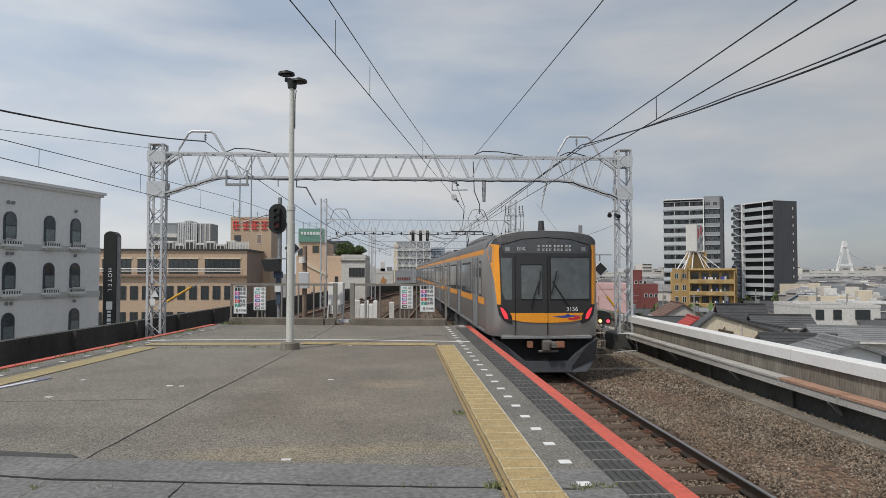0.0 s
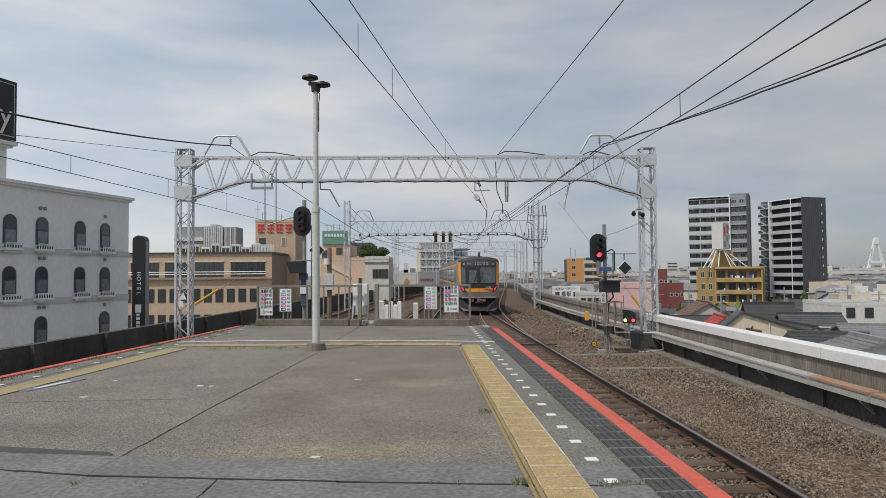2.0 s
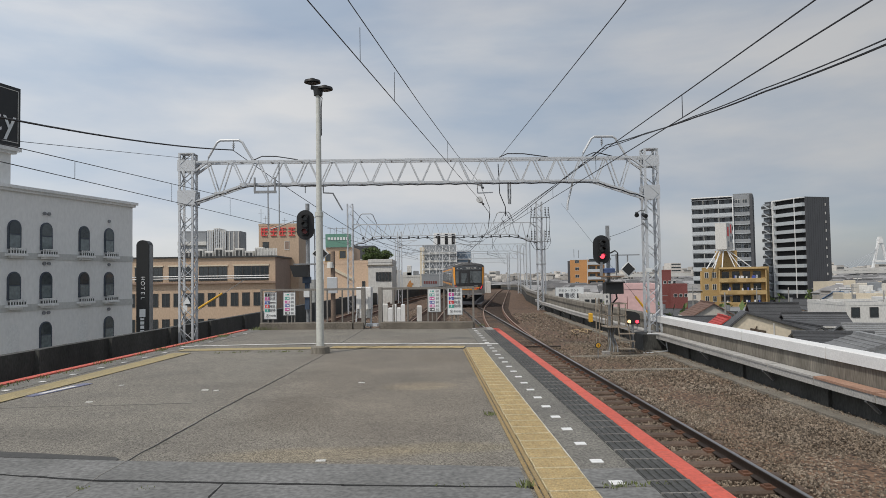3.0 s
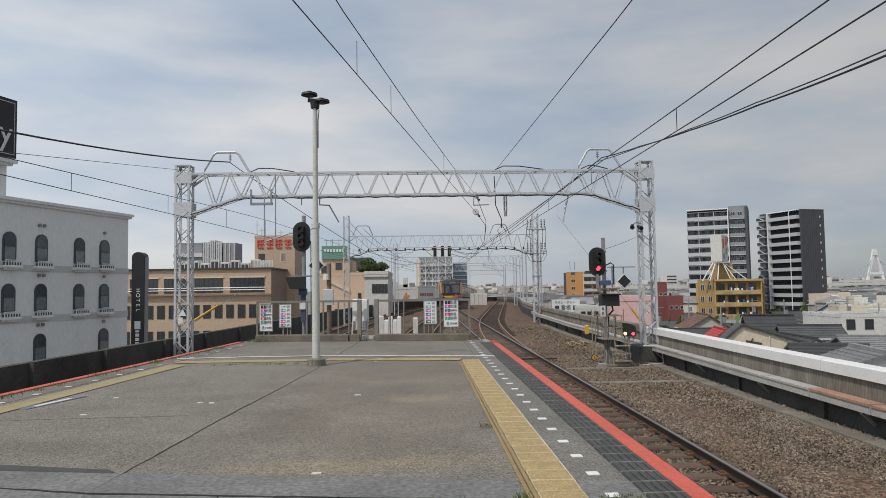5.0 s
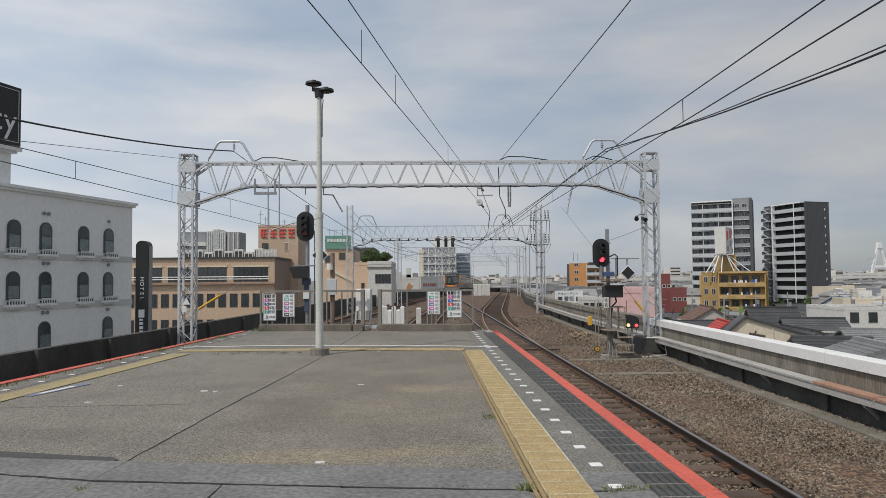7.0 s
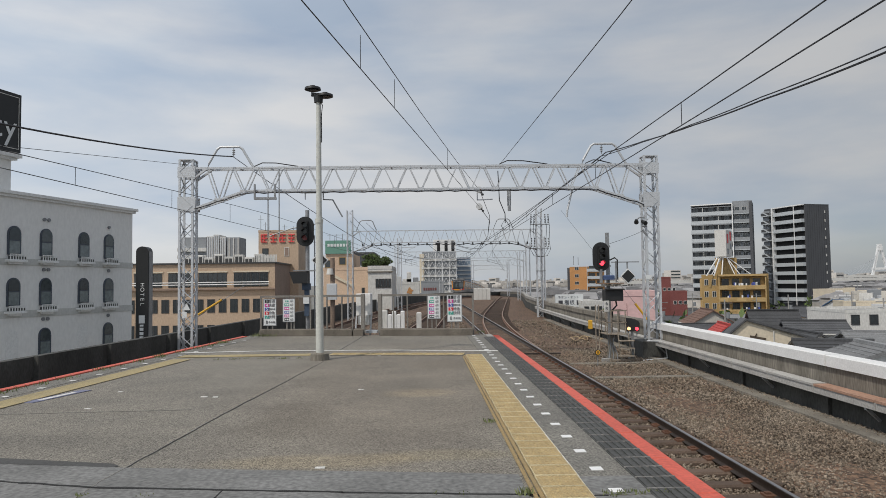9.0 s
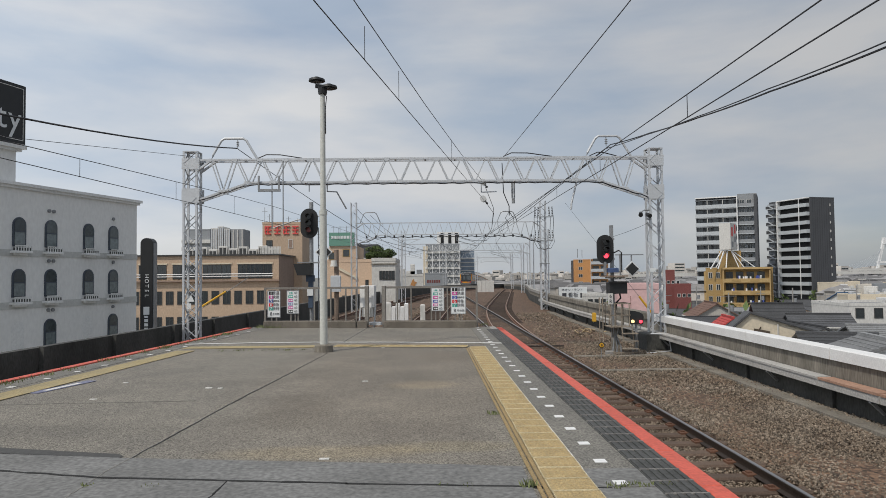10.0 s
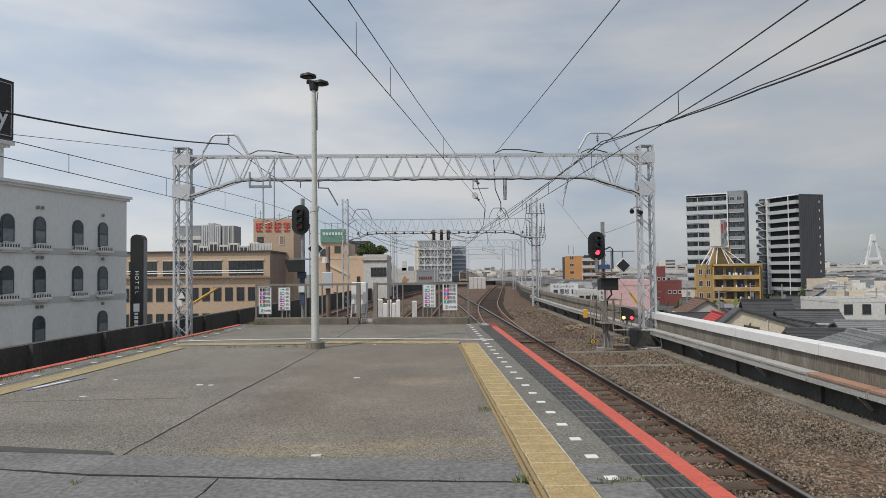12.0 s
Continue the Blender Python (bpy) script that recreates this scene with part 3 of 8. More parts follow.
wall_r = thing("wall_east", "stained concrete viaduct parapet with a white painted cap", "wall", kind="structure")
rl = offset_line(RIGHT_WALL, 1.5)
# the lower wall is darker than the upper one
part("lower_wall", Geo().sweep(rl, [(-0.02, -1.5), (0.28, -1.5), (0.28, -0.62), (-0.02, -0.62)]), CONC_DARK, wall_r, "dark lower wall")
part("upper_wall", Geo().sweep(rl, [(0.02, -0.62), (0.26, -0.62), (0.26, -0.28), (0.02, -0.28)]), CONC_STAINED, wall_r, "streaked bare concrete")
for y0 in range(-6, 60, 4):
    seg = [(through_points(RIGHT_WALL, y0 + 0.02), y0 + 0.02), (through_points(RIGHT_WALL, y0 + 2), y0 + 2.0), (through_points(RIGHT_WALL, y0 + 3.98), y0 + 3.98)]
    part("cap", Geo().sweep(seg, [(-0.05, -0.26), (0.32, -0.26), (0.32, -0.04), (0.30, -0.02), (-0.03, -0.02), (-0.05, -0.04)]), WHITE if y0 < 25 else CONC_STAINED, wall_r, "white painted cap" if y0 < 25 else "bare weathered cap")
    p = Geo()
    x = through_points(RIGHT_WALL, y0)
    p.box(x - 0.10, y0 - 0.13, -1.5, x + 0.02, y0 + 0.13, -0.66)
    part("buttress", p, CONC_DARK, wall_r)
part("far_cap", Geo().sweep([q for q in rl if q[1] >= 62], [(-0.05, -0.27), (0.32, -0.27), (0.32, -0.03), (-0.05, -0.03)]), CONCRETE, wall_r)
part("kerb", Geo().sweep(rl[:40], [(-0.62, -1.5), (-0.10, -1.5), (-0.10, -1.24), (-0.62, -1.20)]), CONC_STAINED, wall_r, "low stained kerb at the foot")

trough = thing("cable_trough", "pale concrete cable trough on brackets along the parapet", "cable trough")
for i, y0 in enumerate(np.arange(-4, 60, 2.0)):
    y0 = float(y0)
    a, b = through_points(RIGHT_WALL, y0), through_points(RIGHT_WALL, y0 + 1.97)
    part("channel", Geo().sweep([(a, y0), (b, y0 + 1.97)], [(-0.32, -0.80), (-0.03, -0.80), (-0.03, -0.66), (-0.32, -0.66)]), TRUNKING, trough)
    part("lid", Geo().sweep([(a, y0 + 0.01), (b, y0 + 1.95)], [(-0.34, -0.658), (-0.03, -0.658), (-0.03, -0.61), (-0.34, -0.61)]), COPPER if 6 <= y0 <= 12 else TRUNKING, trough)
    if i % 2 == 0:
        part("bracket", Geo().bar((a - 0.28, y0 + 0.3, -0.81), (a - 0.03, y0 + 0.3, -1.05), 0.06, 0.05).box(a - 0.30, y0 + 0.27, -0.84, a - 0.03, y0 + 0.33, -0.802), GALV_DARK, trough)

wall_l = thing("wall_west", "black stained concrete parapet beyond the far track", "wall", kind="structure")
ll = offset_line(LEFT_WALL, 1.5)
part("wall_body", Geo().sweep(ll, [(-0.25, -1.5), (0.0, -1.5), (0.0, -0.10), (-0.25, -0.10)]), CONC_DARK, wall_l)
for y0 in (11, 17.3, 20.6, 24.4, 28, 32, 36):
    x = through_points(LEFT_WALL, y0)
    part("pilaster", Geo().box(x - 0.02, y0 - 0.22, -1.5, x + 0.10, y0 + 0.22, -0.085), CONC_DARK, wall_l)

# everything that lies along the line follows its fall
for ob in list(bpy.data.objects):
    if ob.type == "MESH" and ob.data.users == 1 and ob.name.split(".")[0] in ("web", "head", "ballast_bed", "viaduct_deck", "lower_wall", "upper_wall", "far_cap", "wall_body"):
        for v in ob.data.vertices:
            v.co.z -= fall(v.co.y)

# ---- platform ----
EDGE_X = 2.15
END_Y = 20.6     # the platform's end at the track edge


def end_y(x):
    """The end of the platform runs slightly askew to the track."""
    return 20.62 - 0.155 * (x - 1.8)


def left_edge(y):
    return -6.6 + 0.098 * (y - 10.7)


plat = thing("platform", "worn grey asphalt station platform ending at a fence", "platform", kind="structure")
g = Geo()
g.add([(left_edge(-6) + 0.55, -6, -0.30), (1.225, -6, -0.30), (1.225, end_y(1.225), -0.30), (left_edge(21.7) + 0.55, end_y(-5.0), -0.30),
       (left_edge(-6) + 0.55, -6, 0), (1.225, -6, 0), (1.225, end_y(1.225), 0), (left_edge(21.7) + 0.55, end_y(-5.0), 0)],
      [(0, 3, 2, 1), (0, 1, 5, 4), (1, 2, 6, 5), (2, 3, 7, 6), (3, 0, 4, 7)])
# top in a fine grid, slightly uneven
NXp, vs, fs = 30, [], []
yy = [-6 + 0.5 * i for i in range(53)] + [END_Y]
for y in yy:
    x0, x1 = left_edge(y) + 0.55, 1.225
    vs += [(x0 + (x1 - x0) * i / NXp, y + (end_y(x0 + (x1 - x0) * i / NXp) - END_Y) * max(0.0, (y - 10.0) / (END_Y - 10.0)), 0.006 * noise.noise(Vector((i * 0.35, y * 0.6, 2))) - 0.004) for i in range(NXp + 1)]
for j in range(len(yy) - 1):
    for i in range(NXp):
        a = j * (NXp + 1) + i
        fs.append((a, a + 1, a + NXp + 2, a + NXp + 1))
g.add(vs, fs)
part("paving", g, ASPHALT, plat, "grey asphalt with aggregate showing")
g = Geo().box(1.227, -6, -0.30, 1.80, END_Y, 0.003)
part("edge_strip", g, ASPHALT2, plat, "paler grey edge paving")
part("front_wall", Geo().box(1.5, -6, -1.5, 1.95, END_Y, -0.32), CONC_DARK, plat)
part("left_wall", Geo().sweep([(left_edge(-6) + 0.3, -6), (left_edge(21.5) + 0.3, 21.5)], [(0, -1.5), (0.3, -1.5), (0.3, -0.2), (0, -0.2)]), CONC_DARK, plat)
part("end_wall", Geo().prism([(-5.0, end_y(-5.0) - 0.3), (1.8, end_y(1.8) - 0.3), (1.8, end_y(1.8) - 0.02), (-5.0, end_y(-5.0) - 0.02)], -1.5, -0.31, "z"), CONC_DARK, plat)

# ---- the train ----
CAR_PITCH = 18.0


def arc_section(half, z0, zs, top, n=5):
    """A car body's cross-section: upright sides and a curved roof."""
    right = [(half - 0.05, z0), (half, z0 + 0.12), (half, zs)]
    for i in range(1, n + 1):
        a = math.pi / 2 * i / n
        right.append((half * math.cos(a) ** 0.55 if a < math.pi / 2 - 1e-6 else 0.0, zs + (top - zs) * math.sin(a) ** 0.9))
    left = [(-x, z) for x, z in right[:-1]][::-1]
    return right + left


def bogie(parent, y):
    g = Geo()
    for s in (-1, 1):
        g.box(s * 0.98 - 0.07, y - 1.6, 0.40, s * 0.98 + 0.07, y + 1.6, 0.62)
        for w in (-1.05, 1.05):
            g.box(s * 1.0 - 0.11, y + w - 0.2, 0.32, s * 1.0 + 0.11, y + w + 0.2, 0.66)
    g.box(-0.95, y - 0.3, 0.42, 0.95, y + 0.3, 0.72)
    b = part("bogie", g, UNDER, parent)
    for w in (-1.05, 1.05):
        q = Geo()
        for s in (-1, 1):
            q.rod((s * 0.70, y + w, 0.43), (s * 0.82, y + w, 0.43), 0.43, n=20)
        q.rod((-0.8, y + w, 0.43), (0.8, y + w, 0.43), 0.08)
        part("wheelset", q, RAIL, b, smooth=True)


def car(label, cab=False, panto=False, rear=False):
    c = thing("train_car", label, "train car", group="cars of the train")
    HW, L0, L1 = 1.39, 0.95 if cab else 0.15, 17.85
    sec = arc_section(HW, 1.0, 3.16, 3.60)
    part("body", Geo().prism(sec, L0, L1), STAINLESS, c, smooth=True)
    part("roof", Geo().prism([(x * 1.003, z + 0.006) for x, z in sec if z > 3.15], L0 + 0.1, L1 - 0.1), ROOF_GREY, c, smooth=True)
    for s in (-1, 1):
        e = s * (HW + 0.004)
        part("roof_stripe", Geo().box(min(e, e - s * 0.02), L0 + 0.3, 3.04, max(e, e - s * 0.02), L1, 3.17), ORANGE, c, "orange line under the roof")
        part("waist_stripe", Geo().box(min(e, e - s * 0.02), L0 + 0.3, 1.72, max(e, e - s * 0.02), L1, 1.90), ORANGE, c, "orange waist line")
        for y in (3.4, 9.0, 14.6):
            d = part("door", Geo().box(min(e - s * 0.02, e + s * 0.004), y - 0.66, 1.05, max(e - s * 0.02, e + s * 0.004), y + 0.66, 2.98), GALV_DARK, c, "grey sliding door")
            for h in (-0.36, 0.36):
                part("door_pane", Geo().box(min(e, e + s * 0.009), y + h - 0.22, 1.95, max(e, e + s * 0.009), y + h + 0.22, 2.80), TRAIN_GLASS, d)
            for u in (-0.72, 0.66):
                part("door_jamb", Geo().box(min(e, e + s * 0.007), y + u, 1.05, max(e, e + s * 0.007), y + u + 0.06, 3.0), BLACK, c)
        for y0, y1 in (((1.2, 2.2) if not cab else (1.95, 2.35)), (4.7, 7.7), (10.3, 13.3), (15.8, 17.2)):
            part("side_window", Geo().box(min(e, e + s * 0.006), y0, 1.98, max(e, e + s * 0.006), y1, 2.82), TRAIN_GLASS, c)
            part("window_trim", Geo().box(min(e, e + s * 0.004), y0 - 0.06, 1.92, max(e, e + s * 0.004), y1 + 0.06, 2.88), BLACK, c)
        part("side_sill", Geo().box(min(e, e - s * 0.03), L0 + 0.2, 1.0, max(e, e - s * 0.03), L1, 1.06), GALV_DARK, c)
    bogie(c, 2.6)
    bogie(c, 15.4)
    g = Geo()
    for y0, y1, x0, x1 in ((4.6, 6.6, -1.25, -0.1), (4.8, 6.0, 0.1, 1.25), (6.9, 9.4, -1.25, 1.2), (9.7, 11.2, -1.2, 0.0), (9.9, 12.8, 0.1, 1.2), (11.5, 13.0, -1.25, -0.2)):
        g.chamfer(x0, y0, 0.38, x1, y1, 1.0, 0.03)
    part("underfloor_box", g, UNDER, c)
    part("air_conditioner", Geo().chamfer(-0.85, 6.4, 3.53, 0.85, 11.4, 3.80, 0.12), ROOF_GREY, c)
    for y in (3.0, 14.5):
        part("roof_vent", Geo().chamfer(-0.5, y, 3.55, 0.5, y + 1.2, 3.74, 0.06), ROOF_GREY, c)
    if panto:
        for y in (2.4,):
            p = Geo()
            p.box(-0.7, y - 0.5, 3.68, 0.7, y + 0.5, 3.74)
            p.rod((0, y + 0.5, 3.76), (0, y - 0.75, 4.25), 0.03)
            p.rod((0, y - 0.75, 4.25), (0, y + 0.1, 4.72), 0.025)
            p.bar((-0.85, y + 0.1, 4.75), (0.85, y + 0.1, 4.75), 0.10, 0.05)
            p.bar((-0.85, y + 0.3, 4.74), (0.85, y + 0.3, 4.74), 0.06, 0.04)
            part("pantograph", p, UNDER, c)
    if cab:
        cab_end(c, HW, rear)
    else:
        part("gangway", Geo().box(-0.5, -0.12, 1.05, 0.5, 0.2, 3.05), BLACK_MATT, c)
    return c


PLAN = [(0.0, -0.095), (0.4, -0.085), (0.8, -0.05), (1.10, 0.0), (1.20, 0.05), (1.28, 0.14), (1.345, 0.32), (1.38, 0.60), (1.39, 0.95)]


def face_y(x, z):
    """The rounded front: bowed in plan, raked back above the waist and tucked in below the band."""
    y = float(np.interp(abs(x), [p[0] for p in PLAN], [p[1] for p in PLAN]))
    return y + 0.05 * max(0.0, z - 1.9) + 0.9 * max(0.0, z - 3.22) ** 2 + 0.16 * max(0.0, 1.36 - z)


def face_plate(name, outline, lift, material, parent, label=""):
    """A plate that follows the rounded front; outline in (x, z)."""
    bm = bmesh.new()
    bm.faces.new([bm.verts.new((x, 0, z)) for x, z in outline])
    for k in range(-13, 14):
        bmesh.ops.bisect_plane(bm, geom=bm.verts[:] + bm.edges[:] + bm.faces[:], plane_co=(k * 0.1, 0, 0), plane_no=(1, 0, 0))
    for k in range(16):
        bmesh.ops.bisect_plane(bm, geom=bm.verts[:] + bm.edges[:] + bm.faces[:], plane_co=(0, 0, 1.36 + k * 0.14), plane_no=(0, 0, 1))
    grown = bmesh.ops.extrude_face_region(bm, geom=bm.faces[:])["geom"]
    back = {v for v in grown if isinstance(v, bmesh.types.BMVert)}
    for v in bm.verts:
        v.co.y = face_y(v.co.x, v.co.z) + (0.02 if v in back else -lift)
    bmesh.ops.recalc_face_normals(bm, faces=bm.faces)
    me = bpy.data.meshes.new(name)
    bm.to_mesh(me)
    bm.free()
    me.materials.append(material)
    return part(name, me, material, parent, label)


def cab_end(c, HW, rear):
    """The driving end: a black mask with a door, orange corner posts, lamp clusters, band, skirt and coupler. It looks towards -y."""
    roofline = sorted((x, z) for x, z in arc_section(HW, 1.0, 3.16, 3.60) if z > 3.1 and x >= 0)
    xs = [-x for x, _ in PLAN[:0:-1]] + [x for x, _ in PLAN]
    rows = 18
    vs, fs = [], []
    for x in xs:
        top = float(np.interp(abs(x), [p[0] for p in roofline], [p[1] for p in roofline]))
        for k in range(rows):
            z = 1.0 + (top - 1.0) * k / (rows - 1)
            vs.append((x, face_y(x, z), z))
        vs.append((x, 1.0, top))
    n = rows + 1
    for i in range(len(xs) - 1):
        fs += [(i * n + k, (i + 1) * n + k, (i + 1) * n + k + 1, i * n + k + 1) for k in range(n - 1)]
    nose = Geo().add(vs, fs)
    nose.m = [1 if k % (n - 1) == n - 2 else 0 for k in range(len(fs))]
    part("nose", nose, [STAINLESS, ROOF_FRONT], c, smooth=True)
    face_plate("mask", [(-1.12, 1.56), (1.12, 1.56), (1.15, 2.3), (1.17, 3.12), (1.08, 3.30), (0.6, 3.42), (0, 3.46), (-0.6, 3.42), (-1.08, 3.30), (-1.17, 3.12), (-1.15, 2.3)], 0.012, TRAIN_BLACK, c, "glossy black front mask")
    face_plate("brow", [(1.33, 3.27), (1.27, 3.385), (1.10, 3.49), (0.6, 3.575), (0, 3.595), (-0.6, 3.575), (-1.10, 3.49), (-1.27, 3.385), (-1.33, 3.27), (-1.10, 3.25), (-0.6, 3.39), (0, 3.43), (0.6, 3.39), (1.10, 3.25)], 0.03, ROOF_FRONT, c, "dark grey roof brow")
    face_plate("display", [(-1.04, 3.03), (1.04, 3.03), (1.10, 3.22), (0.6, 3.36), (0, 3.40), (-0.6, 3.36), (-1.10, 3.22)], 0.017, DISPLAY_GLASS, c, "smoked glass over the destination display")
    writing("01K", 0.13, LED, c, pose(-0.62, face_y(-0.62, 3.14) - 0.024, 3.14, 86, 0, -5))
    g = Geo()
    for z in (3.12, 3.21):
        x = -0.22
        k = 0
        while x < 0.62:
            y = face_y(x + 0.03, z) - 0.024
            g.box(x, y, z - 0.028, x + 0.018, y + 0.012, z + 0.028).box(x + 0.018, y, z + 0.012, x + 0.055, y + 0.012, z + 0.024).box(x + 0.028, y, z - 0.02, x + 0.05, y + 0.012, z - 0.008)
            x += 0.085 if k % 3 else 0.12
            k += 1
    part("display_bar", g, LED, c)
    for x in (-0.96, 0.94):
        face_plate("display_mark", [(x - 0.055, 3.09), (x + 0.055, 3.09), (x + 0.055, 3.19), (x - 0.055, 3.19)], 0.022, GALV_DARK, c)
    face_plate("side_pane", [(-1.03, 1.90), (-0.86, 1.90), (-0.86, 2.92), (-1.12, 2.92), (-1.10, 2.1)], 0.018, TRAIN_GLASS, c)
    face_plate("windscreen", [(0.10, 1.92), (1.06, 1.92), (1.09, 2.93), (0.10, 2.93)], 0.018, TRAIN_GLASS, c)
    d = face_plate("cab_door", [(-0.77, 1.58), (0.0, 1.58), (0.0, 2.95), (-0.77, 2.95)], 0.020, TRAIN_BLACK, c)
    face_plate("door_pane", [(-0.63, 1.92), (-0.13, 1.92), (-0.13, 2.74), (-0.63, 2.74)], 0.026, TRAIN_GLASS, d)
    for x in (-0.785, 0.012):
        face_plate("door_seam", [(x - 0.005, 1.04), (x + 0.005, 1.04), (x + 0.005, 2.96), (x - 0.005, 2.96)], 0.030, BLACK_MATT, d)
    for x0, x1, z0, z1 in ((0.07, 1.09, 2.93, 2.95), (0.07, 1.09, 1.90, 1.92), (0.07, 0.09, 1.92, 2.93), (-0.65, -0.11, 2.74, 2.765), (-0.65, -0.11, 1.895, 1.92)):
        face_plate("window_seal", [(x0, z0), (x1, z0), (x1, z1), (x0, z1)], 0.029, BLACK_MATT, c)
    face_plate("front_band", [(-0.90, 1.42), (-0.6, 1.36), (-0.2, 1.335), (0.2, 1.335), (0.6, 1.36), (0.92, 1.42), (0.94, 1.575), (-0.93, 1.575)], 0.024, ORANGE, c, "orange band across the front")
    face_plate("emblem", [(0.12, 1.49), (0.45, 1.52), (0.52, 1.56), (0.56, 1.52), (0.86, 1.51), (0.62, 1.48), (0.40, 1.46)], 0.029, BLUE, c)
    face_plate("emblem_tail", [(0.50, 1.46), (0.66, 1.45), (0.70, 1.52), (0.86, 1.47), (0.72, 1.41), (0.55, 1.41)], 0.033, TRAIN_RED, c)
    writing("3156", 0.15, BOARD_WHITE, c, pose(0.62, face_y(0.62, 1.66) - 0.026, 1.665, 90, 0, 4), "car_number")
    for s in (-1, 1):
        def side(pts):
            return [(s * x, z) for x, z in pts][::s]
        face_plate("corner_stripe", side([(1.13, 1.76), (1.215, 1.76), (1.265, 2.3), (1.335, 2.75), (1.38, 3.0), (1.38, 3.16), (1.345, 3.265), (1.15, 3.24), (1.165, 3.10), (1.14, 2.3)]), 0.024, ORANGE, c, "orange corner stripe")
        face_plate("lamp_housing", side([(1.22, 1.78), (1.13, 1.78), (0.93, 1.60), (0.87, 1.50), (0.86, 1.31), (1.05, 1.38), (1.17, 1.52)]), 0.035, BLACK, c)
        face_plate("tail_lamp", side([(1.15, 1.71), (1.08, 1.69), (0.985, 1.56), (0.955, 1.42), (1.04, 1.44), (1.10, 1.56)]), 0.045, TAIL_LIT if rear else LENS, c, "lit red tail lamp" if rear else "")
    part("step", Geo().chamfer(-1.12, -0.04, 0.95, 1.12, 0.35, 1.02, 0.015), GALV_DARK, c)
    sk = Geo()
    for s in (-1, 1):
        sk.add([(s * 1.28, 0.0, 0.95), (s * 1.02, -0.06, 0.80), (s * 0.55, -0.10, 0.42), (s * 0.5, -0.10, 0.14), (s * 1.0, 0.0, 0.14), (s * 1.26, 0.2, 0.40),
                (s * 1.28, 0.6, 0.95), (s * 1.02, 0.1, 0.80), (s * 0.55, 0.06, 0.42), (s * 0.5, 0.06, 0.14), (s * 1.0, 0.3, 0.14), (s * 1.26, 0.6, 0.40)],
               [(0, 1, 2, 3, 4, 5), (11, 10, 9, 8, 7, 6), (0, 6, 7, 1), (1, 7, 8, 2), (2, 8, 9, 3), (3, 9, 10, 4), (4, 10, 11, 5), (5, 11, 6, 0)])
    sk.box(-0.6, -0.10, 0.14, 0.6, 0.05, 0.40)
    part("skirt", sk, SKIRT, c, "dark grey snow plough skirt")
    cp = Geo().box(-0.09, -0.2, 0.74, 0.09, 0.6, 0.92).chamfer(-0.15, -0.34, 0.70, 0.02, -0.15, 0.93, 0.04).chamfer(0.05, -0.38, 0.76, 0.17, -0.15, 0.90, 0.03).rod((-0.24, -0.2, 0.66), (0.24, -0.2, 0.66), 0.03).rod((-0.04, -0.36, 0.82), (-0.04, -0.15, 0.82), 0.06)
    part("coupler", cp, mat("coupler_steel", (0.20, 0.18, 0.165), 0.6, 0.4, 0.25, 6, 30), c, "worn metal coupler")
    for x0, x1 in ((0.22, 0.42), (-0.48, -0.36)):
        part("air_pipe", Geo().box(x0, -0.12, 0.74, x1, 0.1, 0.88), RUSTY, c)
    part("undershade", Geo().box(-1.15, 0.25, 0.35, 1.15, 0.5, 0.98), BLACK_MATT, c)
    for x, a in ((-0.42, 0.25), (0.55, -0.5)):
        part("wiper", Geo().bar((x, -0.14, 1.72), (x + (0.22 if x < 0 else -0.42), -0.13, 2.35), 0.03, 0.02).bar((x + (0.2 if x < 0 else -0.45), -0.14, 2.02), (x + (0.26 if x < 0 else -0.30), -0.12, 2.6), 0.02, 0.02), BLACK, c)
    part("antenna", Geo().rod((0.12, 1.2, 3.55), (0.12, 1.2, 3.92), 0.10, 0.07), UNDER, c)


CARS = [car("stainless train end car with black front and orange stripes", True, False, True)]
mid = car("stainless commuter train car with orange stripes", False, True)
mid2 = car("stainless commuter train car with orange stripes, no pantograph", False, False)
CARS += [mid, mid2]
for k in range(3, 8):
    CARS.append(copy_thing(mid if k % 2 else mid2, pose(0, 0, 0)))
for c in CARS:
    c.scale = (1.045, 1.0, 1.05)

# ---- platform surface ----
# tactile blocks: a row along the edge and one across the end
def tactile_mesh():
    g = Geo().chamfer(-0.174, -0.1475, 0, 0.174, 0.1475, 0.012, 0.009, 1)
    for i in range(5):
        for j in range(4):
            x, y = -0.115 + i * 0.0575, -0.098 + j * 0.065
            g.add([(x - 0.016, y - 0.016, 0.012), (x + 0.016, y - 0.016, 0.012), (x + 0.016, y + 0.016, 0.012), (x - 0.016, y + 0.016, 0.012),
                   (x - 0.010, y - 0.010, 0.0185), (x + 0.010, y - 0.010, 0.0185), (x + 0.010, y + 0.010, 0.0185), (x - 0.010, y + 0.010, 0.0185)],
                  [(0, 1, 5, 4), (1, 2, 6, 5), (2, 3, 7, 6), (3, 0, 4, 7), (4, 5, 6, 7)], 1)
    for a in (-0.1475, 0.1345):
        g.box(-0.174, a, 0.0, 0.174, a + 0.013, 0.0165, 2)
    for a in (-0.174, 0.166):
        g.box(a, -0.139, 0.0, a + 0.008, 0.139, 0.0165, 2)
    return g.mesh("tactile_block", [TACTILE, TACTILE_DOT, TACTILE_RIM])


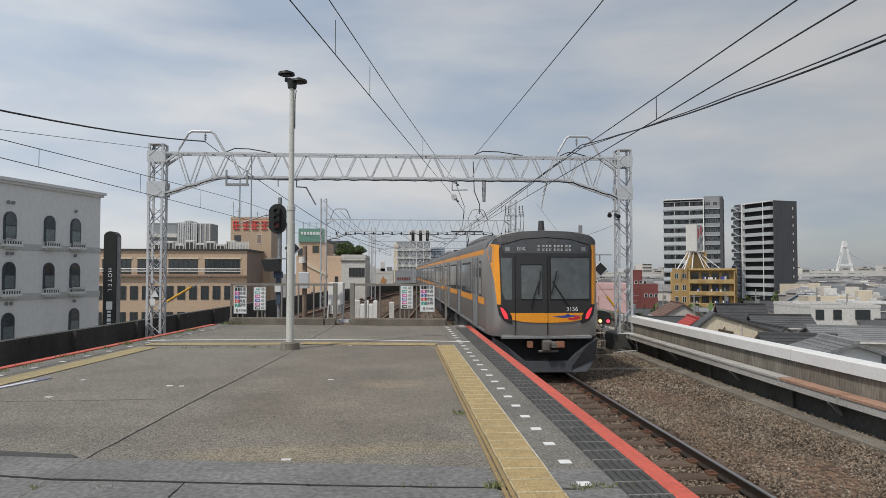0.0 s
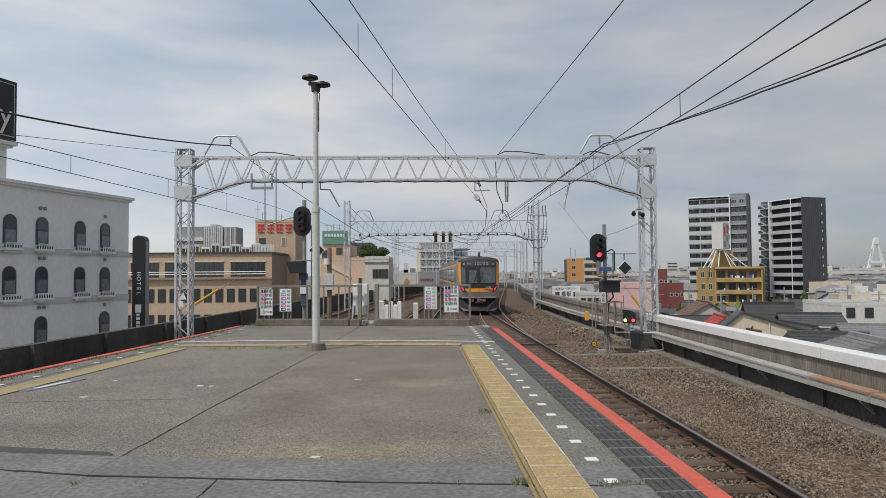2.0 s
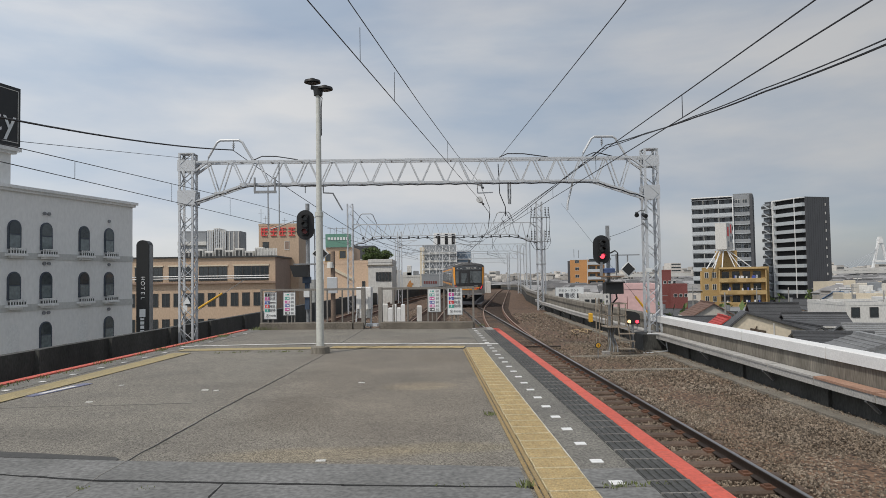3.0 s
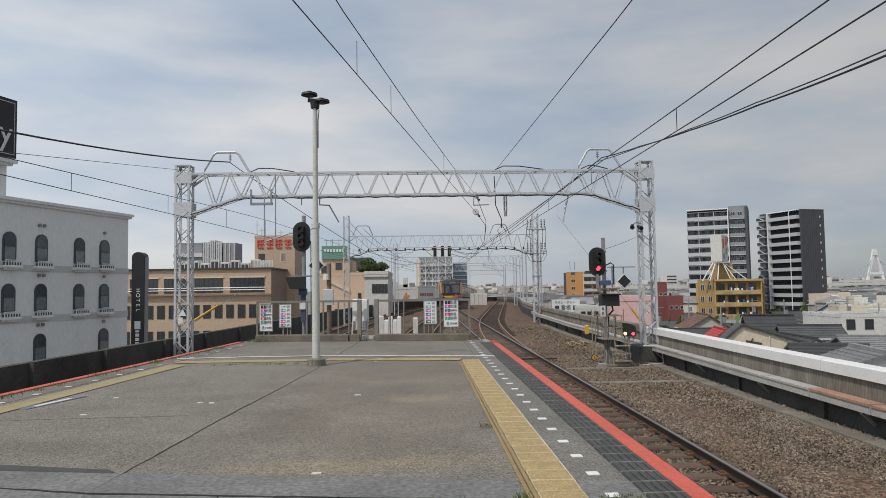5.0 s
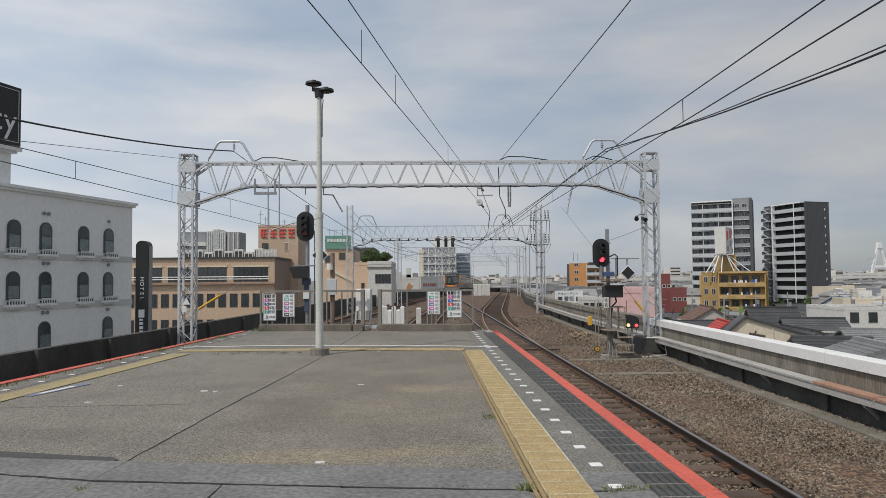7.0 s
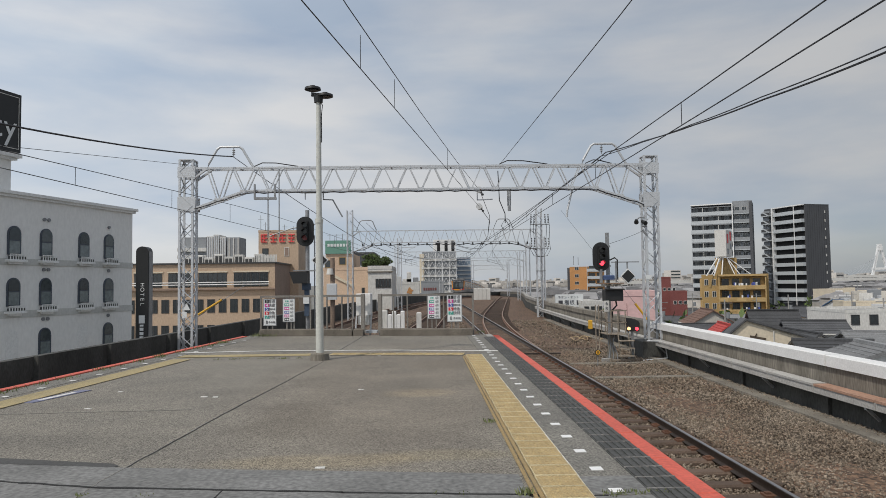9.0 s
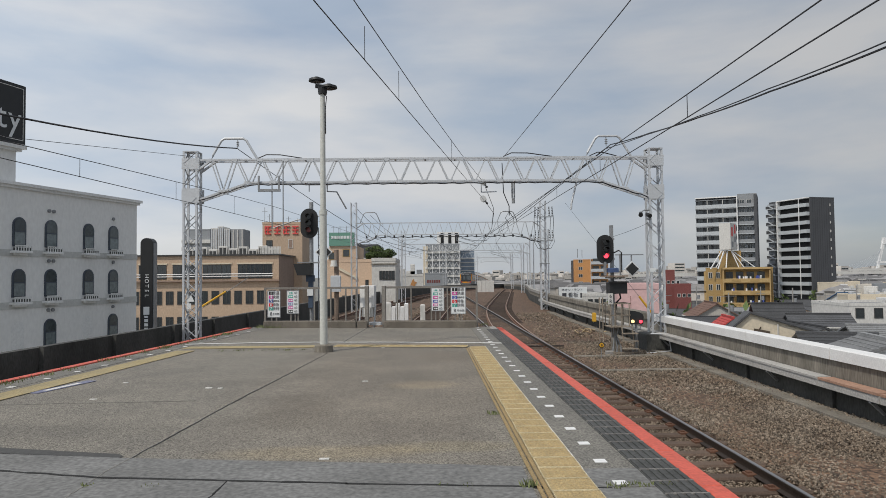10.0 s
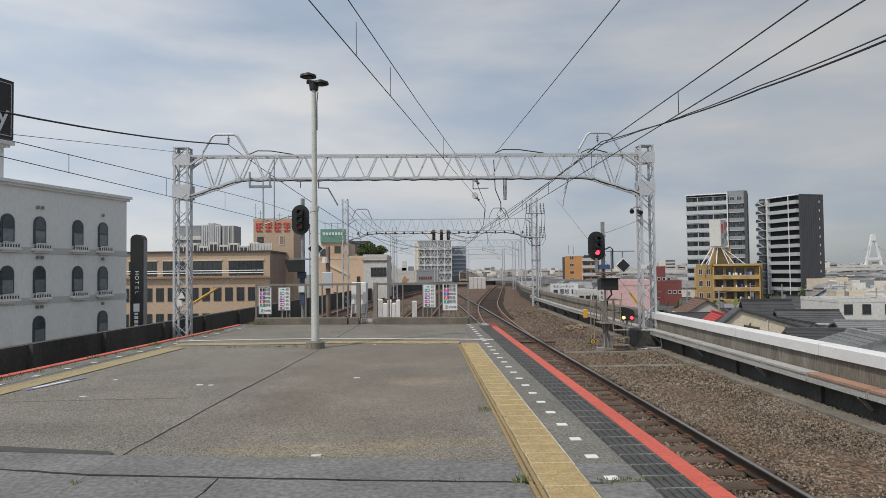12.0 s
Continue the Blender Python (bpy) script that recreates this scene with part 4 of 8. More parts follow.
TB = tactile_mesh()
strip = thing("tactile_paving", "worn yellow tactile paving along the platform edge", "tactile paving", kind="structure")
y = -6.0
k = 0
while y < 15.0:
    b = part("block", TB, None, strip)
    b.location = (1.045 + 0.003 * math.sin(k * 2.3), y, 0.004 + 0.001 * math.sin(k * 5.1))
    y += 0.30
    k += 1
bar = Geo().chamfer(0.788, -6, 0.0, 0.820, 14.6, 0.012, 0.004).chamfer(0.832, -6, 0.0, 0.866, 14.75, 0.016, 0.005)
part("mortar", Geo().box(1.221, -6, 0.0, 1.236, 15.0, 0.0065), WORN_WHITE, strip, "pale mortar joint")
part("edge_line", bar, TACTILE, strip, "narrow raised inner line")
ROW_YAW = -9.0


def row_y(x):
    return 15.03 - 0.158 * (x - 0.75) if x > -1.9 else 15.45 - 0.02 * (x + 1.9)


for i in range(10):
    b = part("block", TB, None, strip)
    b.matrix_basis = pose(0.70 - 0.297 * i, row_y(0.70 - 0.297 * i), 0.004, 0, 0, 90 + ROW_YAW)
part("faded_line", Geo().sweep([(-5.5, row_y(-5.5)), (-4.0, row_y(-4.0)), (-2.26, row_y(-2.26))], [(-0.22, 0.003), (0.22, 0.003), (0.22, 0.009), (-0.22, 0.009)]), OLD_YELLOW, strip, "faded yellow end line")
part("faded_edge", Geo().sweep([(left_edge(-4) + 0.93, -4), (left_edge(14.9) + 0.93, 14.9)], [(-0.2, 0.003), (0.2, 0.003), (0.2, 0.009), (-0.2, 0.009)]), OLD_YELLOW, strip, "faded yellow line along the far edge")
line = thing("end_line", "white painted line across the platform end", "painted line", kind="structure")
part("paint", Geo().sweep([(-5.8, 16.36), (-4.1, 16.50), (-2.75, 16.46), (-0.71, 16.18), (0.63, 15.90), (1.225, 15.76)], [(-0.06, 0.002), (0.06, 0.002), (0.06, 0.007), (-0.06, 0.007)]), WORN_WHITE, line)
part("paint", Geo().sweep([(1.23, 15.76), (1.74, 15.62)], [(-0.075, 0.004), (0.075, 0.004), (0.075, 0.009), (-0.075, 0.009)]), WORN_WHITE, line)

marks = thing("edge_marks", "row of small white squares along the edge", "painted marks", kind="structure")
for i in range(-4, 28):
    yq = 5.75 + 0.60 * i
    if yq < END_Y - 0.3:
        part("square", Geo().box(1.375, yq - 0.05, 0.004, 1.475, yq + 0.05, 0.010), WHITE, marks)
for i in range(0, 24):
    yq = 3.0 + 0.8 * i
    if yq < END_Y - 0.5:
        x = left_edge(yq) + 0.5
        part("square", Geo().box(x - 0.05, yq - 0.05, 0.004, x + 0.05, yq + 0.05, 0.008), WORN_WHITE, marks)

edge = thing("platform_edge", "coral red platform edge blocks with dark ribbed slip panels", "platform edge", kind="structure")
RM = Geo().chamfer(-0.082, -0.495, -0.10, 0.082, 0.495, 0.020, 0.012).mesh("edge_block", RED_EDGE)
SB = Geo()
SB.box(-0.16, -0.139, -0.02, 0.16, 0.139, 0.011)
for i in range(5):
    x = -0.13 + i * 0.065
    SB.box(x - 0.018, -0.136, 0.011, x + 0.018, 0.136, 0.021)
SB.box(-0.16, 0.141, -0.02, 0.16, 0.159, 0.020, 1)
SBM = SB.mesh("slip_panel", [RUBBER, PANEL_JOINT])
for i in range(26):
    b = part("edge_block", RM, None, edge)
    b.location = (EDGE_X - 0.085, -4.5 + i * 1.0, 0)
    if b.location.y > END_Y - 1.0:
        b.location.y = END_Y - 1.0
        break
for i in range(88):
    if -4.6 + i * 0.3 > END_Y - 1.2:
        break
    b = part("slip_panel", SBM, None, edge)
    b.location = (EDGE_X - 0.33, -4.6 + i * 0.3, 0.0)
part("edge_beam", Geo().box(1.80, -6, -0.30, EDGE_X - 0.17, END_Y, 0.0095), CONCRETE, edge)
part("red_line", Geo().sweep([(left_edge(-5), -5), (left_edge(21.2), 21.2)], [(-0.07, -0.1), (0.09, -0.1), (0.09, 0.022), (-0.07, 0.022)]), RED_EDGE, edge, "red far edge")
part("left_strip", Geo().sweep([(left_edge(-6) + 0.28, -6), (left_edge(21.6) + 0.28, 21.6)], [(-0.28, -0.2), (0.27, -0.2), (0.27, 0.001), (-0.28, 0.001)]), ASPHALT2, edge)

# slabs, joints and patches in the paving
SEAM = mat("filled_seam", (0.25, 0.24, 0.22), 0.95, 0, 0.3, 6, 40)
pj = thing("paving_joints", "dark expansion joints with sparse weeds across the paving", "joint", kind="structure")


def crack(pts, width, material, seed, step=0.16, z=0.0):
    """An irregular open joint along a line of points."""
    r = random.Random(seed)
    g = Geo()
    last = None
    for (xa, ya), (xb, yb) in zip(pts, pts[1:]):
        n = max(2, int(math.hypot(xb - xa, yb - ya) / step))
        for k in range(n + 1):
            u = k / n
            p = (xa + (xb - xa) * u + r.uniform(-0.008, 0.008), ya + (yb - ya) * u + r.uniform(-0.008, 0.008), z)
            if last and (p[0] - last[0]) ** 2 + (p[1] - last[1]) ** 2 > 1e-5:
                g.bar(last, p, width * r.uniform(0.65, 1.35), 0.014)
            last = p
    part("joint", g, material, pj)


FRONT = [(-7.0, 6.55), (-3.47, 5.75), (-2.62, 5.52), (-0.64, 5.26), (0.78, 5.10), (1.33, 5.03)]
crack(FRONT, 0.032, JOINT, 1)
crack([(-2.44, 3.2), (-2.64, 5.13), (-2.66, 5.67), (-2.47, 9.05), (-2.34, 10.6), (-2.12, 13.7), (-2.08, 14.9)], 0.008, SEAM, 2)
crack([(-2.06, 16.5), (-1.89, 20.7)], 0.018, SEAM, 3)
crack([(-1.57, 5.38), (-1.58, 5.05), (-1.68, 4.3)], 0.014, JOINT, 4)
crack([(-6.2, 8.75), (-3.0, 8.88)], 0.010, SEAM, 5)
slab = thing("concrete_slab", "smooth grey concrete strip across the platform", "slab", kind="structure")

def slab_piece(name, far, near):
    v = [(x, y, -0.05) for x, y in far + near] + [(x, y, 0.0045) for x, y in far + near]
    n = len(far + near)
    part(name, Geo().add(v, [tuple(range(n, 2 * n))] + [(a, (a + 1) % n, n + (a + 1) % n, n + a) for a in range(n)]), CONC_SMOOTH, slab)


slab_piece("slab_front", [(-7.0, 7.15), (-3.85, 6.32), (-2.67, 6.11), (-1.2, 5.91), (0.24, 5.73), (0.755, 5.64)], [(0.755, 5.115)] + [(x, y + 0.012) for x, y in FRONT[::-1] if x < 0.7])
slab_piece("slab_near", [(x, y - 0.012) for x, y in FRONT if x < 0.7] + [(0.755, 5.09)], [(0.755, -6.0), (-7.3, -6.0)])
part("slab_edge", Geo().box(1.23, 5.06, -0.05, 1.80, 5.53, 0.007).box(1.23, -6.0, -0.05, 1.80, 5.03, 0.007), CONC_SMOOTH, slab)
patch = thing("paving_patches", "dark and pale repair patches with scuffed paint on the asphalt", "patch", kind="structure")
STAIN = mat("dark_patch", (0.075, 0.075, 0.073), 0.9, 0, 0.2, 2, 40)


part("dark_strip", Geo().add([(-7.0, 7.16, 0.005), (-3.85, 6.33, 0.005), (-2.74, 6.12, 0.005), (-2.72, 6.17, 0.005), (-2.80, 6.25, 0.005), (-3.93, 6.53, 0.005), (-7.0, 7.45, 0.005)], [(0, 1, 2, 3, 4, 5, 6)]), STAIN, patch)
for x, y, w in ((-3.15, 9.9, 0.13), (-2.98, 9.85, 0.10), (-4.4, 9.1, 0.12), (-0.95, 10.3, 0.13), (-0.9, 5.98, 0.12), (-4.6, 10.5, 0.10), (-1.0, 15.0, 0.1)):
    part("scuffed_mark", Geo().box(x - w * 0.5, y - 0.022, -0.006, x + w * 0.2, y + 0.022, 0.005), WORN_WHITE, patch)
part("blue_mark", Geo().bar((-5.46, 9.85, 0.003), (-5.30, 10.5, 0.003), 0.08, 0.006), WORN_WHITE, patch)
part("blue_mark", Geo().bar((-5.52, 9.65, 0.0005), (-5.24, 10.75, 0.0005), 0.17, 0.007), mat("faded_blue", (0.20, 0.21, 0.30), 0.9, 0, 0.3, 8, 50), patch)

# tufts of grass in the joints and along the edges
g = Geo()
rng = random.Random(5)


def tuft(x, y, n, h, spread, z=0.0):
    for _ in range(n):
        a, r = rng.uniform(0, 6.28), spread * math.sqrt(rng.random())
        bx, by = x + r * math.cos(a), y + r * math.sin(a)
        hh = h * rng.uniform(0.4, 1.1)
        lx, ly = rng.uniform(-0.5, 0.5) * hh, rng.uniform(-0.5, 0.5) * hh
        w = 0.006
        g.add([(bx - w, by, z), (bx + w, by, z), (bx + lx * 0.5 + w * 0.7, by + ly * 0.5, z + hh * 0.65), (bx + lx, by + ly, z + hh)], [(0, 1, 2), (0, 2, 3)])


for i in range(20):
    tuft(1.30 + i * 0.028, 5.07 + rng.uniform(-0.04, 0.04), 6, 0.034, 0.05)
tuft(0.73, 5.12, 34, 0.06, 0.06)
tuft(0.72, 7.75, 26, 0.05, 0.07)
tuft(-2.62, 5.32, 16, 0.03, 0.05)
for i in range(6):
    tx = -6.0 + rng.uniform(0, 7.2)
    tuft(tx, 5.52 - (tx + 6.9) * 0.0486, 7, 0.022, 0.06)
for i in range(50):
    yq = rng.uniform(6, 20)
    tuft(left_edge(yq) + rng.uniform(0.10, 0.22), yq, 14, 0.07, 0.14)
for i in range(12):
    tuft(-5.3 + rng.uniform(0, 0.8), 21.3 + rng.uniform(-0.2, 0.3), 22, 0.11, 0.2)
for i in range(5):
    tuft(rng.uniform(1.6, 1.9), rng.uniform(21.2, 21.8), 8, 0.06, 0.12)
for i in range(10):
    tuft(-4.6 + rng.uniform(0, 2), 14.8 + rng.uniform(-0.06, 0.06), 10, 0.04, 0.1)
single("weeds", g, GRASS, "small green weeds growing in joints and edges", "weeds", "stuff")

# ---- lamp post ----
lp = thing("lamp_post", "cream-grey platform lamp post with a twin black head", "lamp post", pose(-2.22, 14.42, 0))
part("footing", Geo().rod((0, 0, 0), (0, 0, 0.13), 0.20, 0.19, 18).rod((0, 0, 0.13), (0, 0, 0.155), 0.19, 0.145, 18), CONC_STAINED, lp, "stained concrete footing")
part("lower_pole", Geo().rod((0, 0, 0.10), (0, 0, 2.92), 0.083, 0.076, 16), POLE_PAINT, lp, smooth=True)
part("collar", Geo().rod((0, 0, 2.88), (0, 0, 2.97), 0.088, 0.088, 16), POLE_PAINT, lp, smooth=True)
part("upper_pole", Geo().rod((0, 0, 2.95), (0, 0, 5.48), 0.060, 0.051, 16), POLE_PAINT, lp, smooth=True)
part("cable", Geo().tube([(0.03, -0.05, 5.46), (0.09, -0.04, 5.40), (0.068, -0.03, 5.2), (0.066, -0.02, 4.6)], 0.01, 5), BLACK, lp)
part("bracket", Geo().rod((0, 0, 5.46), (0, 0, 5.64), 0.09, 0.11, 12).bar((-0.15, 0, 5.64), (0.19, 0, 5.60), 0.075, 0.075), BLACK, lp)
for x, z in ((-0.12, 5.74), (0.14, 5.59)):
    h = part("lamp_head", Geo().rod((x, 0, z), (x, 0, z + 0.045), 0.175, 0.165, 20).rod((x, 0, z + 0.045), (x, 0, z + 0.09), 0.09, 0.055, 20), BLACK, lp, smooth=True)
    part("lens", Geo().rod((x, 0, z - 0.02), (x, 0, z), 0.12, 0.12, 16), LENS, h)


# ---- overhead line portals ----
def lattice_column(parent, x, y, z0, z1, w=0.46, steps=18, mtl=None, lace=0.075):
    h = w / 2
    for sx in (-1, 1):
        for sy in (-1, 1):
            part("leg", Geo().bar((x + sx * h, y + sy * h, z0), (x + sx * h, y + sy * h, z1), 0.075, 0.075), mtl or GALV, parent)
    dz = (z1 - z0) / steps
    for face in range(4):
        q = Geo()
        for k in range(steps):
            if k:
                part("lacing", q, mtl or GALV, parent)
                q = Geo()
            a, b = z0 + k * dz, z0 + (k + 1) * dz
            s = 1 if k % 2 else -1
            if face == 0:
                q.bar((x - s * h, y - h - 0.02, a), (x + s * h, y - h - 0.02, b), lace, 0.012)
            elif face == 1:
                q.bar((x + s * h, y + h + 0.02, a), (x - s * h, y + h + 0.02, b), lace, 0.012)
            elif face == 2:
                q.bar((x - h - 0.02, y - s * h, a), (x - h - 0.02, y + s * h, b), 0.012, lace)
            else:
                q.bar((x + h + 0.02, y + s * h, a), (x + h + 0.02, y - s * h, b), 0.012, lace)
        part("lacing", q, mtl or GALV, parent)


def portal(label, y, xl, xr, z_low, z_high, z_haunch, base, top, panels=17, detail=True, w=0.46, bar=0.066, haunch=1.9):
    p = thing("overhead_portal", label, "gantry")
    for x, zb in ((xl, base), (xr, base)):
        lattice_column(p, x, y, zb, top, w, 18 if detail else 20, None, 0.075 if detail else 0.12 if y < 60 else 0.05)
        if detail:
            for za, zb2 in ((z_high - 0.34, z_high + 0.06), (z_haunch - 0.08, z_haunch + 0.44)):
                for sy in (-1, 1):
                    s = 1 if x == xl else -1
                    part("gusset", Geo().box(x - 0.30, y + sy * (w / 2 + 0.035) - 0.008, za, x + 0.30 if s < 0 else x + 0.34, y + sy * (w / 2 + 0.035) + 0.008, zb2), GALV, p)
            part("cap_plate", Geo().box(x - 0.27, y - 0.27, top, x + 0.27, y + 0.27, top + 0.03), GALV, p)
    x0, x1 = xl + w / 2, xr - w / 2
    hy = 0.22 if detail else 0.10
    dia = (0.05, 0.036) if detail else (0.045, 0.03)
    for sy in (-1, 1):
        g = Geo()
        g.bar((x0 - 0.1, y + sy * hy, z_high), (x1 + 0.1, y + sy * hy, z_high), bar, bar)
        part("top_chord", g, GALV, p)
        g = Geo()
        g.bar((x0 + haunch, y + sy * hy, z_low), (x1 - haunch, y + sy * hy, z_low), bar, bar)
        g.bar((x0, y + sy * hy, z_haunch), (x0 + haunch, y + sy * hy, z_low), bar, bar)
        g.bar((x1, y + sy * hy, z_haunch), (x1 - haunch, y + sy * hy, z_low), bar, bar)
        g.bar((x0, y + sy * hy, z_high - 0.4), (x0 + 0.55, y + sy * hy, z_high), 0.08, bar)
        g.bar((x1, y + sy * hy, z_high - 0.4), (x1 - 0.55, y + sy * hy, z_high), 0.08, bar)
        part("bottom_chord", g, GALV, p)

        def low(x):
            d = min(x - x0, x1 - x)
            return z_low if d >= haunch else z_haunch + (z_low - z_haunch) * d / haunch
        step = (x1 - x0 - 0.9) / panels
        for k in range(panels):
            a = x0 + 0.45 + k * step
            m = a + step / 2
            d = part("diagonal", Geo().bar((a + 0.05, y + sy * hy, z_high), (m - 0.03, y + sy * hy, low(m)), *dia), GALV, p)
            part("diagonal", Geo().bar((m + 0.03, y + sy * hy, low(m)), (a + step - 0.05, y + sy * hy, z_high), *dia), GALV, p)
            if detail and sy < 0:
                part("gusset", Geo().box(m - 0.12, y - hy - 0.045, low(m) - 0.05, m + 0.12, y - hy - 0.036, low(m) + 0.06), GALV, p)
                part("gusset", Geo().box(a - 0.10, y - hy - 0.045, z_high - 0.07, a + 0.10, y - hy - 0.036, z_high + 0.035), GALV, p)
    k = x0 + 0.6
    while k < x1:
        part("cross_tie", Geo().bar((k, y - hy, z_high), (k, y + hy, z_high), 0.05, 0.04), GALV, p)
        if haunch < k - x0 < x1 - x0 - haunch:
            part("cross_tie", Geo().bar((k, y - hy, z_low), (k, y + hy, z_low), 0.05, 0.04), GALV, p)
        k += 1.1
    return p


P1Y, P1L, P1R = 25.0, -8.62, 8.40
port = portal("galvanised steel lattice portal carrying the overhead line", P1Y, P1L, P1R, 5.02, 5.86, 4.38, -1.40, 6.16)
for xa, sgn in ((P1L + 1.55, 1), (P1R - 1.65, -1)):
    arch = Geo()
    z0 = 5.88
    pts = [(xa - 0.85, P1Y, z0), (xa - 0.80, P1Y, z0 + 0.2), (xa - 0.50, P1Y, z0 + 0.72), (xa - 0.38, P1Y, z0 + 0.80), (xa + 0.30, P1Y, z0 + 0.80), (xa + 0.42, P1Y, z0 + 0.72), (xa + 0.72, P1Y, z0 + 0.2), (xa + 0.85, P1Y, z0)]
    arch.tube(pts, 0.045, 8)
    a = part("feeder_arch", arch, GALV, port)
    ins = Geo().rod((xa + 0.1 * sgn, P1Y, z0 + 0.78), (xa + 0.1 * sgn, P1Y, z0 + 0.42), 0.015)
    for q in range(3):
        ins.rod((xa + 0.1 * sgn, P1Y, z0 + 0.52 + 0.07 * q), (xa + 0.1 * sgn, P1Y, z0 + 0.56 + 0.07 * q), 0.06, 0.02, 10)
    part("insulator", ins, GALV_DARK, a)
# fittings hung from the beam
fit_ = Geo().tube([(-3.7, P1Y, 5.0), (-3.7, P1Y, 4.7), (-3.35, P1Y, 4.68), (-3.0, P1Y, 4.05)], 0.03)
part("drop_arm", fit_, GALV_DARK, port)
part("drop_arm", Geo().bar((-4.36, P1Y, 4.95), (-4.36, P1Y, 4.70), 0.03).bar((-4.4, P1Y, 4.95), (-3.6, P1Y, 4.95), 0.04), GALV_DARK, port)
fit_ = Geo().bar((-5.65, P1Y - 0.3, 4.98), (-5.65, P1Y - 0.3, 3.3), 0.035).bar((-5.25, P1Y - 0.3, 5.8), (-5.25, P1Y - 0.3, 3.3), 0.035).bar((-6.15, P1Y - 0.3, 4.72), (-5.35, P1Y - 0.3, 4.72), 0.09)
fit_.bar((-6.13, P1Y - 0.3, 4.72), (-6.13, P1Y - 0.3, 5.25), 0.06).bar((-5.4, P1Y - 0.3, 4.72), (-5.4, P1Y - 0.3, 5.25), 0.06)
fit_.tube([(-5.6, P1Y - 0.3, 3.35), (-4.8, P1Y - 0.3, 3.62), (-3.9, P1Y - 0.3, 3.78)], 0.022)
part("registration_frame", fit_, GALV_DARK, port)
fit_ = Geo().tube([(5.55, P1Y, 5.1), (5.5, P1Y, 4.9), (5.32, P1Y, 4.2), (5.30, P1Y, 3.95)], 0.04)
part("drop_arm", fit_, GALV, port)
part("drop_arm", Geo().bar((1.98, P1Y, 4.98), (1.98, P1Y, 4.62), 0.04).bar((1.98, P1Y, 4.62), (2.55, P1Y, 4.64), 0.04), GALV, port)
part("drop_rod", Geo().rod((3.12, P1Y, 5.0), (3.12, P1Y, 4.4), 0.03).rod((3.20, P1Y, 5.0), (3.20, P1Y, 4.4), 0.03).rod((3.16, P1Y, 4.4), (3.16, P1Y, 4.2), 0.06), GALV_DARK, port)
fit_ = Geo().tube([(2.76, P1Y, 5.7), (2.80, P1Y, 4.6), (3.0, P1Y, 4.1), (3.0, P1Y, 3.75)], 0.018).tube([(3.0, P1Y, 3.9), (3.18, P1Y, 3.6), (3.0, P1Y, 3.45), (2.85, P1Y, 3.65), (3.0, P1Y, 3.9)], 0.012)
for xa, xb in ((2.8, 4.6), (-6.2, -4.6), (6.0, 7.0)):
    fit_.tube([(xa, P1Y - 0.1, 5.93), (xa + 0.3, P1Y - 0.1, 6.06), ((xa + xb) / 2, P1Y - 0.1, 6.05), (xb, P1Y - 0.1, 5.92)], 0.02)
fit_.tube([(x, P1Y - 0.28, (4.38 + (x + 8.4) / 1.9 * 0.6 if x < -6.5 else (4.98 if x < 6.3 else 4.98 - (x - 6.3) / 1.9 * 0.6)) - 0.05 + 0.02 * math.sin(x * 9)) for x in np.linspace(-8.3, 8.1, 60)], 0.022)
part("feeder_cable", fit_, WIRE, port)
for xq, zq, tilt in ((7.80, 3.74, -0.06), (8.03, 3.70, 0.05)):
    part("floodlight", Geo().rod((xq + tilt, P1Y - 0.48, zq - 0.06), (xq, P1Y - 0.30, zq + 0.02), 0.085, 0.06, 12).rod((xq, P1Y - 0.30, zq + 0.02), (xq, P1Y - 0.24, zq + 0.04), 0.05, 0.05, 10), BLACK, port, "small dark floodlight")
part("lamp_bracket", Geo().tube([(7.78, P1Y - 0.26, 3.78), (7.95, P1Y - 0.24, 3.88), (8.2, P1Y - 0.24, 3.86)], 0.025, 6).bar((8.02, P1Y - 0.25, 3.55), (8.2, P1Y - 0.25, 3.55), 0.05).bar((8.03, P1Y - 0.26, 3.42), (8.20, P1Y - 0.26, 3.2), 0.06), GALV_DARK, port)
part("concrete_base", Geo().chamfer(P1R - 0.55, P1Y - 0.5, -1.5, P1R + 0.22, P1Y + 0.5, -0.62, 0.04), CONC_DARK, port)
part("warning_sign", Geo().prism([(-8.70, 0.72), (-8.44, 0.72), (-8.57, 0.98)], P1Y - 0.28, P1Y - 0.27), BOARD_WHITE, port)
part("marker_plate", Geo().box(-8.72, P1Y - 0.285, 0.45, -8.56, P1Y - 0.275, 0.66), BOARD_WHITE, port)
part("marker_plate", Geo().box(8.1, P1Y - 0.285, 1.6, 8.32, P1Y - 0.275, 1.75), BOARD_WHITE, port)
part("stay_guard", Geo().rod((8.86, P1Y + 2.0, 0.0), (8.38, P1Y + 2.0, 0.64), 0.045, n=8), YELLOW_SAFETY, port, "yellow stay wire guard")
part("stay_guard", Geo().rod((-8.98, P1Y + 2.2, 0.45), (-8.30, P1Y + 3.0, 1.0), 0.042, n=8), YELLOW_SAFETY, port, "yellow stay wire guard")
part("stay_rod", Geo().rod((-9.55, P1Y + 1.5, -0.12), (-7.6, P1Y + 3.8, 1.55), 0.012, n=6), GALV_DARK, port)

